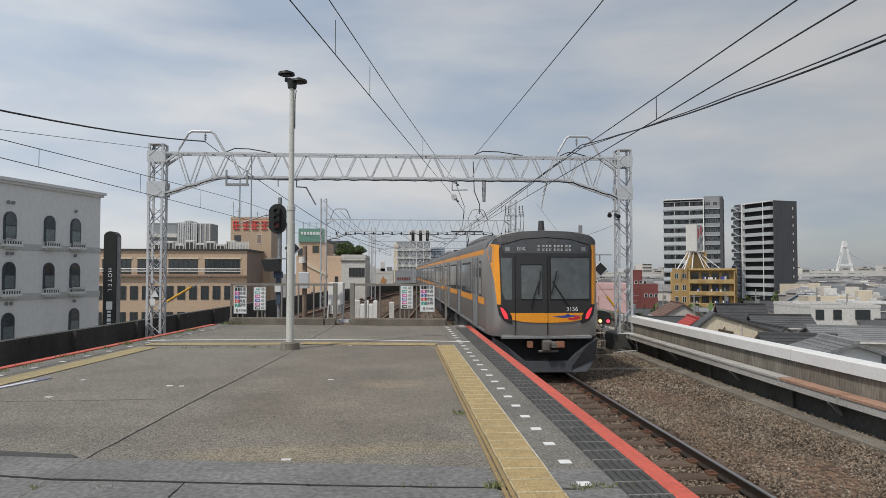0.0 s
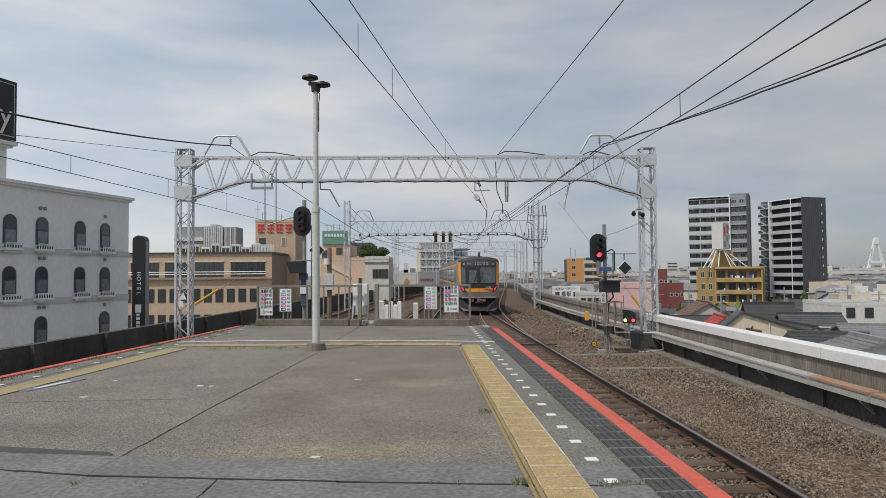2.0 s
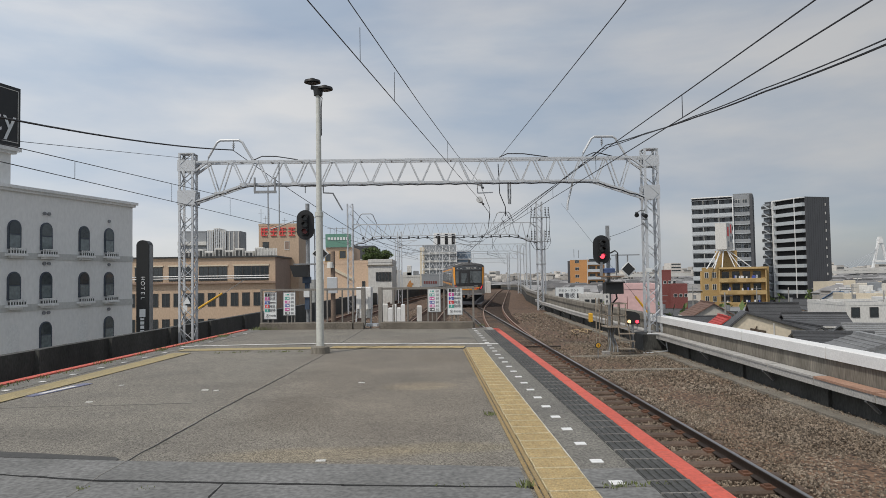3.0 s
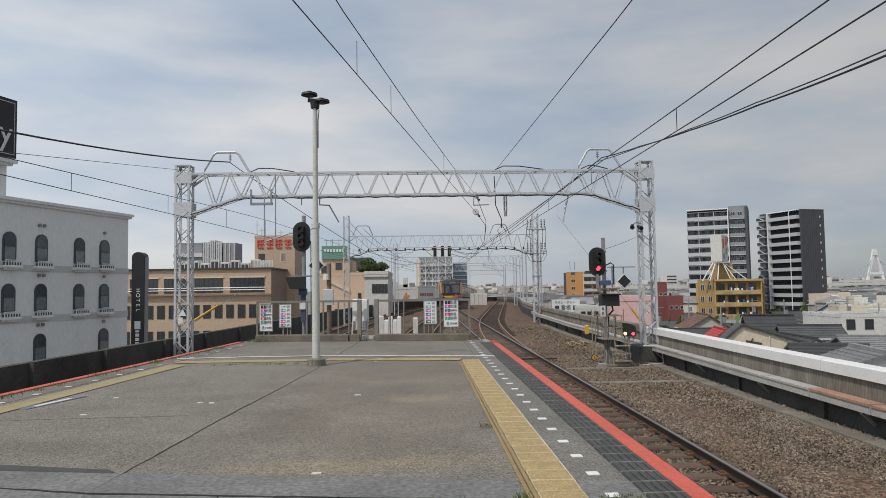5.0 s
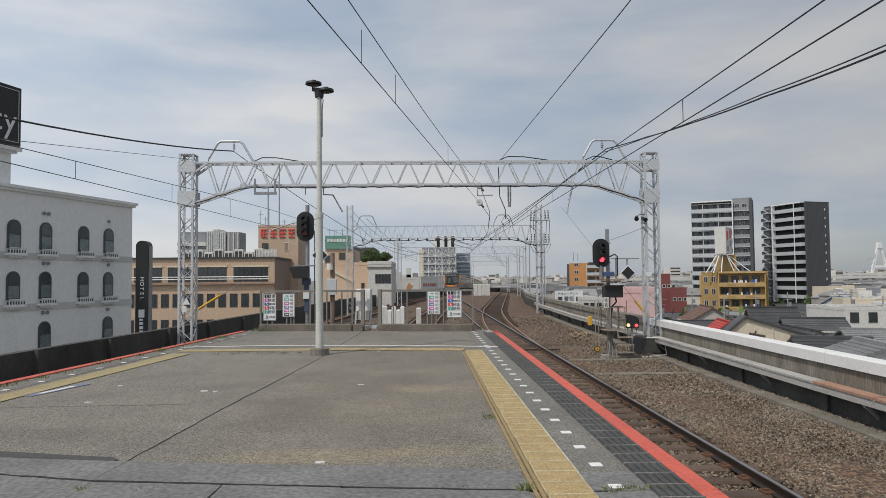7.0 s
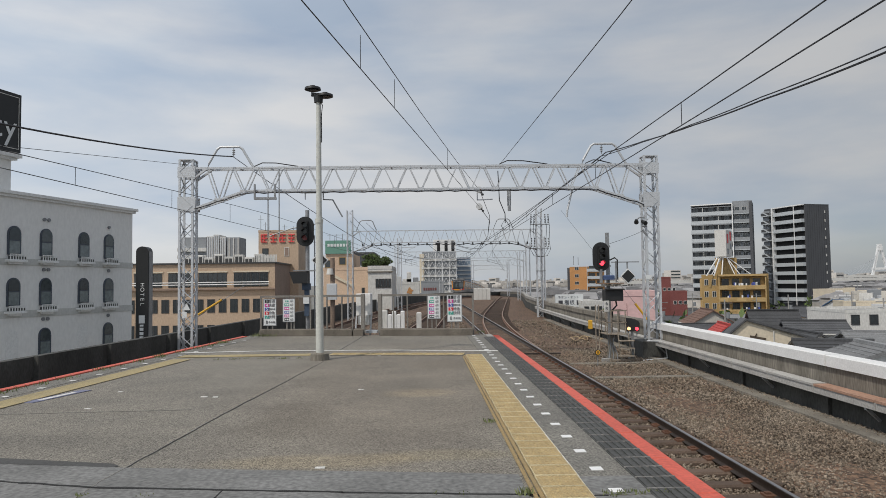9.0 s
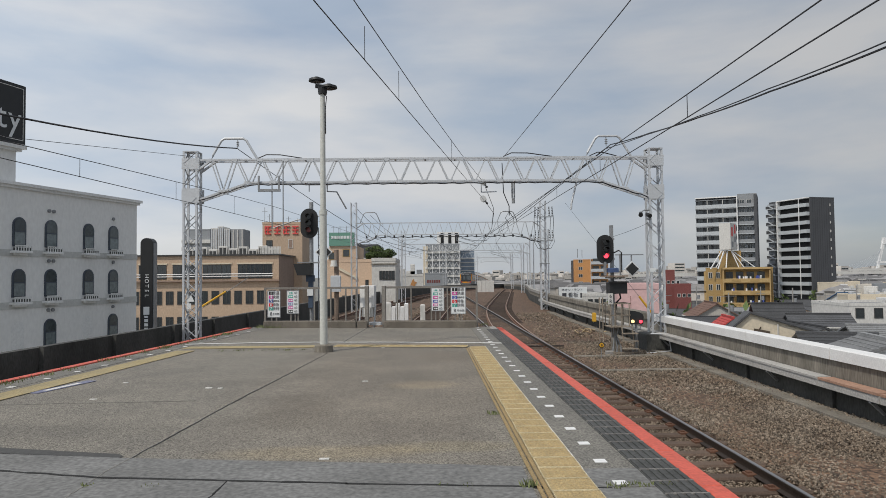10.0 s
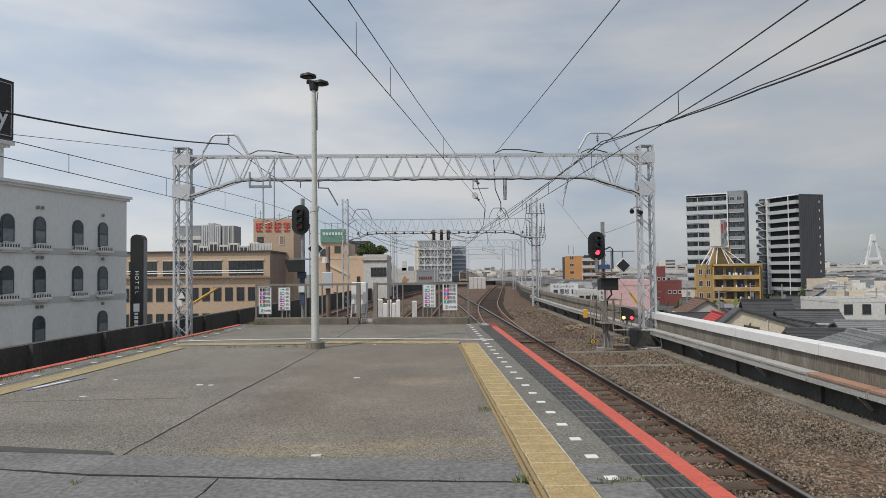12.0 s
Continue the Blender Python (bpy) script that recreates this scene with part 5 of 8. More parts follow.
portal("galvanised steel portal farther along the viaduct", 54.0, -5.9, 9.15, 4.80, 5.75, 4.1, -1.4, 7.4, 18, False, 0.42, 0.05)
portal("distant steel portal over the curving tracks", 88.0, -3.6, 13.4, 4.7, 5.6, 4.2, -1.4, 6.6, 16, False, 0.5, 0.07)
portal("distant thin steel portal over the curving tracks", 122.0, 2.8, 18.0, 4.6, 5.5, 4.2, -1.4, 6.6, 14, False, 0.5, 0.07)
portal("far thin steel portal over the curving tracks", 160.0, 11.2, 19.6, 4.6, 5.5, 4.2, -1.4, 6.6, 8, False, 0.5, 0.07)

# dark feeder along the second portal, on small insulators, and its arches
pf = thing("portal_feeder", "dark feeder cable slung along the far portal", "cable")
part("cable", Geo().tube([(-5.6 + 14.5 * k / 40, 53.8, 4.62 - (0.55 * max(0.0, 1 - k / 5) + 0.55 * max(0.0, 1 - (40 - k) / 5)) + 0.05 * math.sin(k * 2.1)) for k in range(41)], 0.035, 6), WIRE, pf)
for k in range(2, 39, 2):
    part("bead", Geo().rod((-5.6 + 14.5 * k / 40, 53.8, 4.56), (-5.6 + 14.5 * k / 40, 53.8, 4.76), 0.075, 0.05, 8), BLACK, pf)
for xa in (-4.6, 6.3):
    part("feeder_arch", Geo().tube([(xa - 0.8, 54, 5.8), (xa - 0.5, 54, 6.5), (xa - 0.35, 54, 6.6), (xa + 0.35, 54, 6.6), (xa + 0.5, 54, 6.5), (xa + 0.8, 54, 5.8)], 0.04, 6), GALV_DARK, pf)
for a, b, m_ in (((-5.9, 54, 7.2), (-2.2, 66, 4.6), 0.5), ((-5.9, 54, 6.6), (-1.2, 70, 4.0), 0.9), ((-4.6, 54, 6.4), (0.5, 78, 4.4), 0.8), ((0.2, 54, 4.7), (3.6, 70, 3.8), 0.3), ((4.6, 54, 4.7), (3.8, 66, 3.8), 0.3), ((2.2, 54, 4.8), (3.8, 44, 3.8), 0.2)):
    p, q = Vector(a), Vector(b)
    part("hanging_wire", Geo().tube([p.lerp(q, k / 8) - Vector((0, 0, m_ * 4 * k / 8 * (1 - k / 8))) for k in range(9)], 0.016, 5), WIRE, pf)
arm = thing("registration_arms", "thin steel arms steadying the contact wires", "overhead arm")
for yq, xs in ((54.0, (3.77, -4.6)), (88.0, (3.8, -1.0, 9.6)), (122.0, (5.0, 4.4))):
    for xq in xs:
        part("arm", Geo().rod((xq - 1.5, yq, 4.7), (xq - 1.5, yq, 4.25), 0.03, n=6).rod((xq - 1.5, yq, 4.3), (xq + 0.1, yq, 3.85), 0.025, n=6).rod((xq - 1.5, yq, 4.6), (xq, yq, 4.15), 0.02, n=6), GALV_DARK, arm)
for xq, yq in ((-2.6, 70.0), (14.4, 104.0), (12.2, 70.0), (17.2, 140.0)):
    ms = thing("lattice_mast", "slim galvanised lattice mast beside the tracks", "mast")
    lattice_column(ms, xq, yq, -1.4, 6.2, 0.4, 12)
    part("bracket", Geo().bar((xq, yq, 5.2), (xq + (1.8 if xq < 5 else -2.2), yq, 5.3), 0.06).bar((xq, yq, 4.6), (xq + (1.6 if xq < 5 else -2.0), yq, 5.25), 0.04), GALV, ms)

# transformer gear on the second portal's right-hand mast
gear = thing("switch_gear", "dark insulators and looping cables on a portal mast", "insulators")
for xa, xb, z in ((8.45, 9.9, 4.2), (8.45, 9.9, 6.1), (8.8, 9.6, 2.4)):
    part("crossarm", Geo().bar((xa, 53.7, z), (xb, 53.7, z), 0.065), GALV_DARK, gear)
for x in (8.5, 8.75, 9.6, 9.85):
    for z in (4.3, 6.2):
        q = Geo()
        for k in range(6):
            q.rod((x, 53.7, z + k * 0.13), (x, 53.7, z + 0.07 + k * 0.13), 0.065, 0.035, 8)
        part("insulator", q, BLACK, gear)
g = Geo()
for x in (8.5, 8.75, 9.6, 9.85):
    s = -1 if x < 9 else 1
    g.tube([(x, 53.7, 6.9), (x + 0.10 * s, 53.6, 5.9), (x + 0.04 * s, 53.6, 4.8), (x + 0.12 * s, 53.5, 4.1), (x - 0.15 * s, 53.5, 3.6), (9.15, 53.5, 3.5)], 0.02)
part("cable_loop", g, WIRE, gear)

# ---- wires ----
def wire(label, pts, r=0.012, name="wire", hang=0):
    fine = []
    for (p, q), s in zip(zip(pts, pts[1:]), [hang] * len(pts)):
        p, q = Vector(p), Vector(q)
        for k in range(8):
            u = k / 8
            fine.append(p.lerp(q, u) - Vector((0, 0, s * 4 * u * (1 - u))))
    fine.append(Vector(pts[-1]))
    return single(name, Geo().tube(fine, r, 5), WIRE, label, "wire", group="overhead wires")


def catenary(label, xy, zc, zm, ya, yb, y_step=5.0, r=0.011, first=0.0):
    """A contact wire, its carrier and the droppers between them."""
    c = thing("overhead_line", label, "overhead line", group="overhead wires")
    ys = np.linspace(ya, yb, 40)
    part("contact_wire", Geo().tube([(xy(y), y, zc) for y in ys], r, 5), WIRE, c)
    part("carrier_wire", Geo().tube([(xy(y), y, zm(y)) for y in ys], r, 5), WIRE, c)
    y = ya + first
    while y < yb:
        part("dropper", Geo().rod((xy(y), y, zc), (xy(y), y, zm(y)), 0.006, n=5), WIRE, c)
        y += y_step
    return c


catenary("dark contact and carrier wires above the platform track", lambda y: 3.71 + 0.04 * math.sin(y / 13) if y < 95 else line_track(y), 3.80, lambda y: 4.13, -8, 150, 5.0, 0.0085, 2.6)
catenary("thin contact and carrier wires above the far track", lambda y: through_points(LEFT_TRACK, y) + 0.38 * min(1.0, max(0.0, (60 - y) / 25)), 3.72, lambda y: 4.05 + 0.025 * min(14.0, max(-4.0, y - 12.6)), -4, 150, 4.3, 0.0085, 1.1)
catenary("thin wires above the diverging route", lambda y: line_branch(y), 3.8, lambda y: 4.3, 34, 150, 8.0, 0.0085)
wire("thick black feeder cable sagging to the portal", [(7.2, -6, 4.9), (7.2, 3, 4.72), (7.2, 10.24, 5.06), (7.2, 13.98, 5.35), (7.18, 17.64, 5.66), (7.1, 21.28, 6.02), (6.82, P1Y, 6.36), (7.0, 54, 5.9)], 0.02, hang=0.02)
wire("black feeder cable slung beside the thick one", [(7.15, -6, 4.96), (7.15, 3, 4.79), (7.14, 10.24, 5.12), (7.15, 13.98, 5.40), (7.13, 17.64, 5.68), (6.95, 21.28, 5.95), (6.6, P1Y, 6.2), (4.6, 34, 4.6), (3.9, 48, 4.2)], 0.014, hang=0.02)
wire("thick black feeder cable over the far track", [(-9.0, -6, 5.5), (-8.4, 13.5, 4.85), (-7.0, P1Y, 6.32)], 0.022, hang=0.12)
wire("black feeder cable falling away from the portal", [(-7.0, P1Y, 6.32), (-3.0, 36, 3.6), (0.5, 54, 3.4)], 0.013, hang=0.1)
wire("thin wire running to the portal top", [(-9.2, -4, 4.4), (-8.8, 14.2, 4.55), (-8.4, P1Y, 6.0)], 0.007)
wire("thin wire from the portal top over the platform", [(3.2, -6, 5.4), (2.98, 10, 5.55), (2.87, P1Y, 5.98)], 0.009)
dead = thing("anchored_line", "pair of wires ending in white insulators beyond the portal", "overhead line", group="overhead wires")
A0, A1 = Vector((-1.54, 9.0, 5.325)), Vector((2.687, 33, 5.283))
B0, B1 = Vector((-1.54, 9.0, 5.89)), Vector((2.69, 33, 6.115))
for p, q in ((A0, A1), (B0, B1)):
    part("conductor", Geo().tube([p + (p - q) * 0.4, p, q] if p is A0 else [(-3.2, -0.4, 6.75), (-1.21, 10.9, 6.12), (-0.042, 17.48, 6.0), (1.2, 24.6, 6.02), q], 0.0095, 5), WIRE, dead)
    e = (q - p).normalized()
    g = Geo()
    for k in range(4):
        g.rod(q + e * (0.12 * k), q + e * (0.12 * k + 0.09), 0.15, 0.07, 12)
    part("insulator", g, PORCELAIN, dead, smooth=True)
    part("tail", Geo().tube([q + e * 0.5, Vector((3.49, 36, 4.83 if q is A1 else 5.1)), Vector((3.75, 40, 4.3)), Vector((3.85, 48, 3.8))], 0.014, 5), WIRE, dead)
    for k in range(2):
        o = q + e * (1.2 + 0.9 * k)
        part("clamp", Geo().rod(o, o + e * 0.12, 0.06, 0.06, 8), BLACK, dead)
for u in (0.112, 0.224, 0.554):
    part("dropper", Geo().rod(A0.lerp(A1, u), B0.lerp(B1, u), 0.006, n=5), WIRE, dead)
wire("thin stay wire down to the yellow guard", [(9.14, 45, 6.29), (8.38, P1Y + 2.0, 0.64)], 0.008)
wire("thin wire slung across to the lattice mast", [(6.52, 24.05, 2.86), (8.2, P1Y - 0.2, 3.45)], 0.006, hang=0.03)

# ---- platform end: fence, boards, cabinets ----
fence = thing("end_fence", "weathered grey steel fence on a low kerb", "fence")
FY = 21.75
KERB = mat("dirty_kerb", (0.17, 0.15, 0.125), 0.95, 0, 0.3, 2.5, 30, 0.004)
FENCE_STEEL = mat("weathered_fence", (0.225, 0.21, 0.19), 0.7, 0.2, 0.2, 3, 30)
for a, b in ((-5.45, -2.35), (-2.30, -1.98), (-1.42, 1.55)):
    part("kerb", Geo().chamfer(a, FY - 0.12, -0.12, b, FY + 0.12, 0.14, 0.03), KERB, fence)
for a, b in ((-5.45, -2.0), (-1.45, 1.58)):
    part("top_rail", Geo().bar((a, FY, 1.20), (b, FY, 1.20), 0.06, 0.07), FENCE_STEEL, fence)
for x in (-5.43, -4.55, -4.3, -3.75, -3.2, -2.7, -2.35, -2.0, -1.45, -1.0, -0.55, 0.1, 0.62, 1.0, 1.55):
    part("post", Geo().bar((x, FY, -0.09), (x, FY, 1.20), 0.06 if x in (-5.43, -2.0, -1.45, 1.55) else 0.04, 0.05), FENCE_STEEL, fence)
part("gate_post", Geo().box(-2.06, FY - 0.06, 0, -1.94, FY + 0.06, 1.25).box(-1.50, FY - 0.06, 0, -1.38, FY + 0.06, 1.25), FENCE_STEEL, fence)


BOARDS = []


def board(label, x0, x1, z0, z1, kind):
    b = thing("speed_board", label, "sign board", group="boards on the fence")
    BOARDS.append(b)
    y = FY - 0.06
    part("panel", Geo().box(x0, y - 0.012, z0, x1, y, z1), BOARD_WHITE, b)
    part("rim", Geo().box(x0 - 0.02, y - 0.016, z0 - 0.02, x0, y, z1 + 0.02).box(x1, y - 0.016, z0 - 0.02, x1 + 0.02, y, z1 + 0.02).box(x0, y - 0.016, z1, x1, y, z1 + 0.02).box(x0, y - 0.016, z0 - 0.02, x1, y, z0), GALV_DARK, b)
    part("leg", Geo().bar((x0 + 0.12, y + 0.02, 0.1), (x0 + 0.12, y + 0.02, z1), 0.035), FENCE_STEEL, b)
    part("leg", Geo().bar((x1 - 0.12, y + 0.02, 0.1), (x1 - 0.12, y + 0.02, z1), 0.035), FENCE_STEEL, b)
    w, h = x1 - x0, z1 - z0
    if kind == "long":
        cols = [BLACK, MAGENTA, SIGN_BLUE, TRAIN_RED, SIGN_TEAL, BOARD_WHITE]
        nums = "145678"
        words = ["普通", "快速", "通勤特急", "特急", "快特", "その他"]
        for i in range(6):
            zt = z1 - h * (i + 0.5 + (0.35 if i == 5 else 0)) / 6.6
            part("colour_field", Geo().box(x0 + 0.03, y - 0.018, zt - h * 0.062, x0 + 0.19, y - 0.012, zt + h * 0.062), cols[i], b)
            writing(nums[i], 0.15, SIGN_TEXT if i == 5 else BOARD_WHITE, b, pose(x0 + 0.11, y - 0.02, zt, 90, 0, 0), "numeral")
            writing(words[i], (0, 0, 0.115, 0.08, 0.062)[len(words[i])], BOARD_TEXT, b, pose(x0 + w * 0.66, y - 0.02, zt, 90, 0, 0))
    else:
        cols = [SIGN_TEAL, SIGN_TEAL, MAGENTA, SIGN_BLUE, MAGENTA, BLACK]
        for i in range(6):
            zt = z1 - h * (i + 0.5) / 6
            part("colour_field", Geo().box(x0 + 0.04, y - 0.018, zt - h * 0.062, x0 + w * 0.52, y - 0.012, zt + h * 0.062), cols[i] if i else BOARD_WHITE, b)
            part("word_bar", Geo().box(x0 + 0.07, y - 0.021, zt - h * 0.03, x0 + w * 0.24, y - 0.017, zt + h * 0.03).box(x0 + w * 0.30, y - 0.021, zt - h * 0.03, x0 + w * 0.48, y - 0.017, zt + h * 0.03), BOARD_WHITE if i else SIGN_TEAL, b)
            writing("60", 0.105, GALV_DARK, b, pose(x0 + w * 0.76, y - 0.02, zt, 90, 0, 0), "numeral")


def fx(px):
    return (px - 747.0) / 1203.0 * FY


board("white board listing train classes with coloured numerals", fx(453.5), fx(476), 0.27, 1.11, "long")
board("white board with coloured speed fields", fx(490), fx(511), 0.39, 1.11, "short")
board("white board with coloured speed fields at the platform end", fx(754), fx(775), 0.46, 1.16, "short")
board("white board listing train classes at the platform end", fx(788.5), fx(813), 0.36, 1.18, "long")

cab1 = thing("relay_cabinet", "white metal relay cabinet on thin legs behind the fence", "cabinet")
part("upper_box", Geo().chamfer(-2.30, FY + 0.25, 0.55, -1.82, FY + 0.55, 1.26, 0.02), WHITE, cab1)
part("lower_box", Geo().chamfer(-2.22, FY + 0.2, 0.25, -1.86, FY + 0.5, 0.54, 0.01), PALE, cab1)
part("label", Geo().box(-2.15, FY + 0.19, 0.34, -1.94, FY + 0.199, 0.48), BOARD_WHITE, cab1)
for x in (-2.3, -1.8):
    part("leg", Geo().bar((x - 0.15, FY + 0.35, -1.28), (x, FY + 0.35, 0.6), 0.045), GALV, cab1)
part("stand", Geo().box(-2.40, FY + 0.2, -0.02, -1.60, FY + 0.6, 0.06), GALV, cab1)

for x0, x1, y0, z1, nm in ((-1.75, -1.45, 26.0, 0.55, "small"), (-0.32, -0.14, 24.6, 0.52, "")):
    c = thing("track_cabinet", "grey metal trackside cabinet beyond the fence", "cabinet")
    part("body", Geo().chamfer(x0, y0, -1.3, x1, y0 + 0.4, z1, 0.03), PALE, c)
tanks = thing("equipment_rack", "row of white equipment boxes behind the fence", "cabinet")
for i in range(4):
    x = -1.40 + i * 0.16
    part("box", Geo().chamfer(x, 25.4, -1.3, x + 0.145, 25.8, 0.42 + 0.12 * (i % 2), 0.02), WHITE, tanks)
far_box = thing("track_cabinets", "row of pale grey cabinets far along the tracks", "cabinet")
for i in range(4):
    part("box", Geo().chamfer(8.26 + i * 0.70, 115, -1.45, 8.92 + i * 0.70, 116, 0.53, 0.05), PALE, far_box)

jb = thing("junction_post", "brown post with a grey switch box and a small horn", "post")
part("post", Geo().rod((-3.05, 22.6, -1.3), (-3.05, 22.6, 2.45), 0.085, 0.075, 10), mat("weathered_post", (0.22, 0.165, 0.13), 0.85, 0, 0.25, 3, 30), jb)
part("box", Geo().chamfer(-3.22, 22.4, 1.07, -2.90, 22.6, 1.6, 0.02), GALV, jb)
part("lamp", Geo().rod((-3.12, 22.5, 1.9), (-3.12, 22.5, 2.1), 0.12, 0.09), PALE, jb)


# the fence and what hangs on it stand askew, along the platform's end
ASKEW = pose(-1.9, 20.93, 0.079, 0, 0, -8.8) @ Matrix.Scale(0.95, 4) @ Matrix.Translation((2.0, -FY, 0))
for ob in [fence, cab1] + BOARDS:
    ob.matrix_basis = ASKEW @ ob.matrix_basis


# ---- signals ----
def signal(label, x, y, z_mid, red, base, lit_index=2, tall=True):
    s = thing("railway_signal", label, "signal", group="colour light signals")
    if tall:
        part("post", Geo().rod((x + 0.05, y + 0.15, base), (x + 0.05, y + 0.15, z_mid + 0.75), 0.07, n=10), GALV_DARK, s)
    n = 16
    out = []
    for i in range(n + 1):
        a = math.pi * i / n
        out.append((x + 0.30 * math.cos(a), z_mid + 0.215 + 0.30 * math.sin(a)))
    for i in range(n + 1):
        a = math.pi + math.pi * i / n
        out.append((x + 0.30 * math.cos(a), z_mid - 0.215 + 0.30 * math.sin(a)))
    bk = part("backboard", Geo().prism(out, y - 0.01, y + 0.02), BLACK, s, "black oval backboard")
    part("lamp_case", Geo().box(x - 0.11, y - 0.10, z_mid - 0.36, x + 0.11, y - 0.012, z_mid + 0.36), BLACK_MATT, s)
    for k in range(3):
        z = z_mid + 0.23 - 0.23 * k
        h = Geo()
        v, f = [], []
        for yy in (y - 0.30, y - 0.10):
            for i in range(9):
                a = math.pi * i / 8
                v.append((x + 0.10 * math.cos(a), yy, z + 0.10 * math.sin(a)))
        for yy in (y - 0.30, y - 0.10):
            for i in range(9):
                a = math.pi * i / 8
                v.append((x + 0.088 * math.cos(a), yy, z + 0.088 * math.sin(a)))
        for i in range(8):
            f += [(i, i + 1, 10 + i, 9 + i), (18 + i, 27 + i, 28 + i, 19 + i), (i, 18 + i, 19 + i, i + 1)]
        part("hood", h.add(v, f), BLACK, s)
        part("lens", Geo().rod((x, y - 0.108, z), (x, y - 0.101, z), 0.085, n=16), red if k == lit_index else LENS, s, "lit red lens" if k == lit_index else "")
    return s


CAGE = mat("weathered_beige_paint", (0.34, 0.29, 0.23), 0.75, 0.1, 0.35, 5.0, 30)
PLANK = mat("grey_brown_plank", (0.24, 0.15, 0.095), 0.85, 0, 0.3, 4.0, 30)
sig1 = signal("three-lens railway signal lit red above a ladder platform", 6.25, 23.9, 2.42, SIG_RED, -1.3, 2, False)
sx, sy = 6.25, 23.9
part("mast", Geo().bar((sx + 0.27, sy + 0.15, -1.3), (sx + 0.27, sy + 0.15, 3.28), 0.11, 0.12), GALV_DARK, sig1)
for z in (2.05, 2.75):
    part("clamp", Geo().box(sx - 0.05, sy + 0.02, z, sx + 0.34, sy + 0.10, z + 0.07), GALV_DARK, sig1)
part("case_blue", Geo().chamfer(sx + 0.06, sy - 0.1, 1.60, sx + 0.44, sy + 0.15, 1.76, 0.02), CASE_BLUE, sig1, "faded blue connection case")
part("case_stand", Geo().box(sx - 0.06, sy - 0.05, 1.50, sx + 0.02, sy + 0.05, 1.98), GALV_DARK, sig1)
part("conduit_stand", Geo().box(sx + 0.5, sy - 0.02, 1.5, sx + 0.54, sy + 0.02, 2.26), GALV_DARK, sig1)
part("conduit", Geo().tube([(sx + 0.34, sy + 0.1, 2.3), (sx + 0.48, sy, 2.38), (sx + 0.56, sy - 0.05, 2.30), (sx + 0.56, sy - 0.05, 1.6)], 0.025, 8), BLACK, sig1)
for k in range(3):
    part("plank", Geo().box(sx - 0.15, sy - 0.38 + k * 0.2, 1.455, sx + 0.68, sy - 0.20 + k * 0.2, 1.49), PLANK, sig1)
part("plank_bearer", Geo().bar((sx - 0.1, sy - 0.3, 1.42), (sx + 0.6, sy - 0.3, 1.42), 0.05).bar((sx + 0.27, sy - 0.38, 1.42), (sx + 0.27, sy + 0.25, 1.42), 0.05), CAGE, sig1)
part("marker_box", Geo().chamfer(sx + 0.02, sy - 0.40, 0.86, sx + 0.64, sy + 0.05, 1.27, 0.04), BLACK, sig1, "black route indicator box")
part("box_hood", Geo().box(sx + 0.0, sy - 0.52, 1.24, sx + 0.66, sy - 0.38, 1.29), BLACK_MATT, sig1)
part("box_cable", Geo().tube([(sx + 0.45, sy - 0.1, 0.88), (sx + 0.48, sy - 0.12, 0.70), (sx + 0.34, sy - 0.1, 0.55), (sx + 0.30, sy - 0.05, 0.2)], 0.03, 8), BLACK_MATT, sig1)
part("platform_floor", Geo().box(sx + 0.0, sy - 0.45, -0.30, sx + 0.72, sy + 0.35, -0.27), CAGE, sig1)
for x in (0.04, 0.18, 0.42, 0.68):
    for yy in (-0.43, 0.33):
        part("cage_post", Geo().bar((sx + x, sy + yy, -0.30), (sx + x, sy + yy, 0.52), 0.032), CAGE, sig1)
for z in (0.12, 0.52):
    for yy in (-0.43, 0.33):
        part("cage_rail", Geo().bar((sx + 0.0, sy + yy, z), (sx + 0.72, sy + yy, z), 0.032), CAGE, sig1)
    for x in (0.0, 0.72):
        part("cage_rail", Geo().bar((sx + x, sy - 0.43, z), (sx + x, sy + 0.33, z), 0.032), CAGE, sig1)
for x in (-0.20, -0.08):
    part("side_stile", Geo().bar((sx + x, sy + 0.2, -0.9), (sx + x, sy + 0.2, 0.72), 0.03), CAGE, sig1)
for k in range(5):
    part("rung", Geo().bar((sx - 0.20, sy + 0.2, -0.7 + k * 0.3), (sx - 0.08, sy + 0.2, -0.7 + k * 0.3), 0.022), CAGE, sig1)
# the stair of three treads down to the ballast
for x in (0.50, 0.86):
    part("stair_stile", Geo().bar((sx + x, sy - 0.5, -1.3), (sx + x - 0.1, sy - 0.45, -0.25), 0.035), CAGE, sig1)
for z in (-0.52, -0.78, -1.04):
    part("tread", Geo().box(sx + 0.40, sy - 0.66, z, sx + 0.92, sy - 0.42, z + 0.03), CAGE, sig1)
part("foot_frame", Geo().bar((sx + 0.1, sy - 0.55, -1.16), (sx + 0.95, sy - 0.55, -1.16), 0.05).bar((sx + 0.1, sy - 0.55, -1.3), (sx + 0.1, sy - 0.55, -1.1), 0.05).bar((sx + 0.95, sy - 0.55, -1.3), (sx + 0.95, sy - 0.55, -1.05), 0.05), CAGE, sig1)
for k in range(6):
    a0 = sx + 0.16 + k * 0.045
    part("cable", Geo().tube([(a0 + 0.02, sy - 0.02 - 0.02 * (k % 3), -0.3), (sx + 0.22 + k * 0.02, sy - 0.05, -0.62), (a0 - 0.03 + 0.02 * k, sy - 0.10 - 0.02 * (k % 2), -1.0), (sx + 0.02 + k * 0.085, sy - 0.2, -1.36)], 0.026, 7), GALV_DARK if k % 2 else CONC_STAINED, sig1)
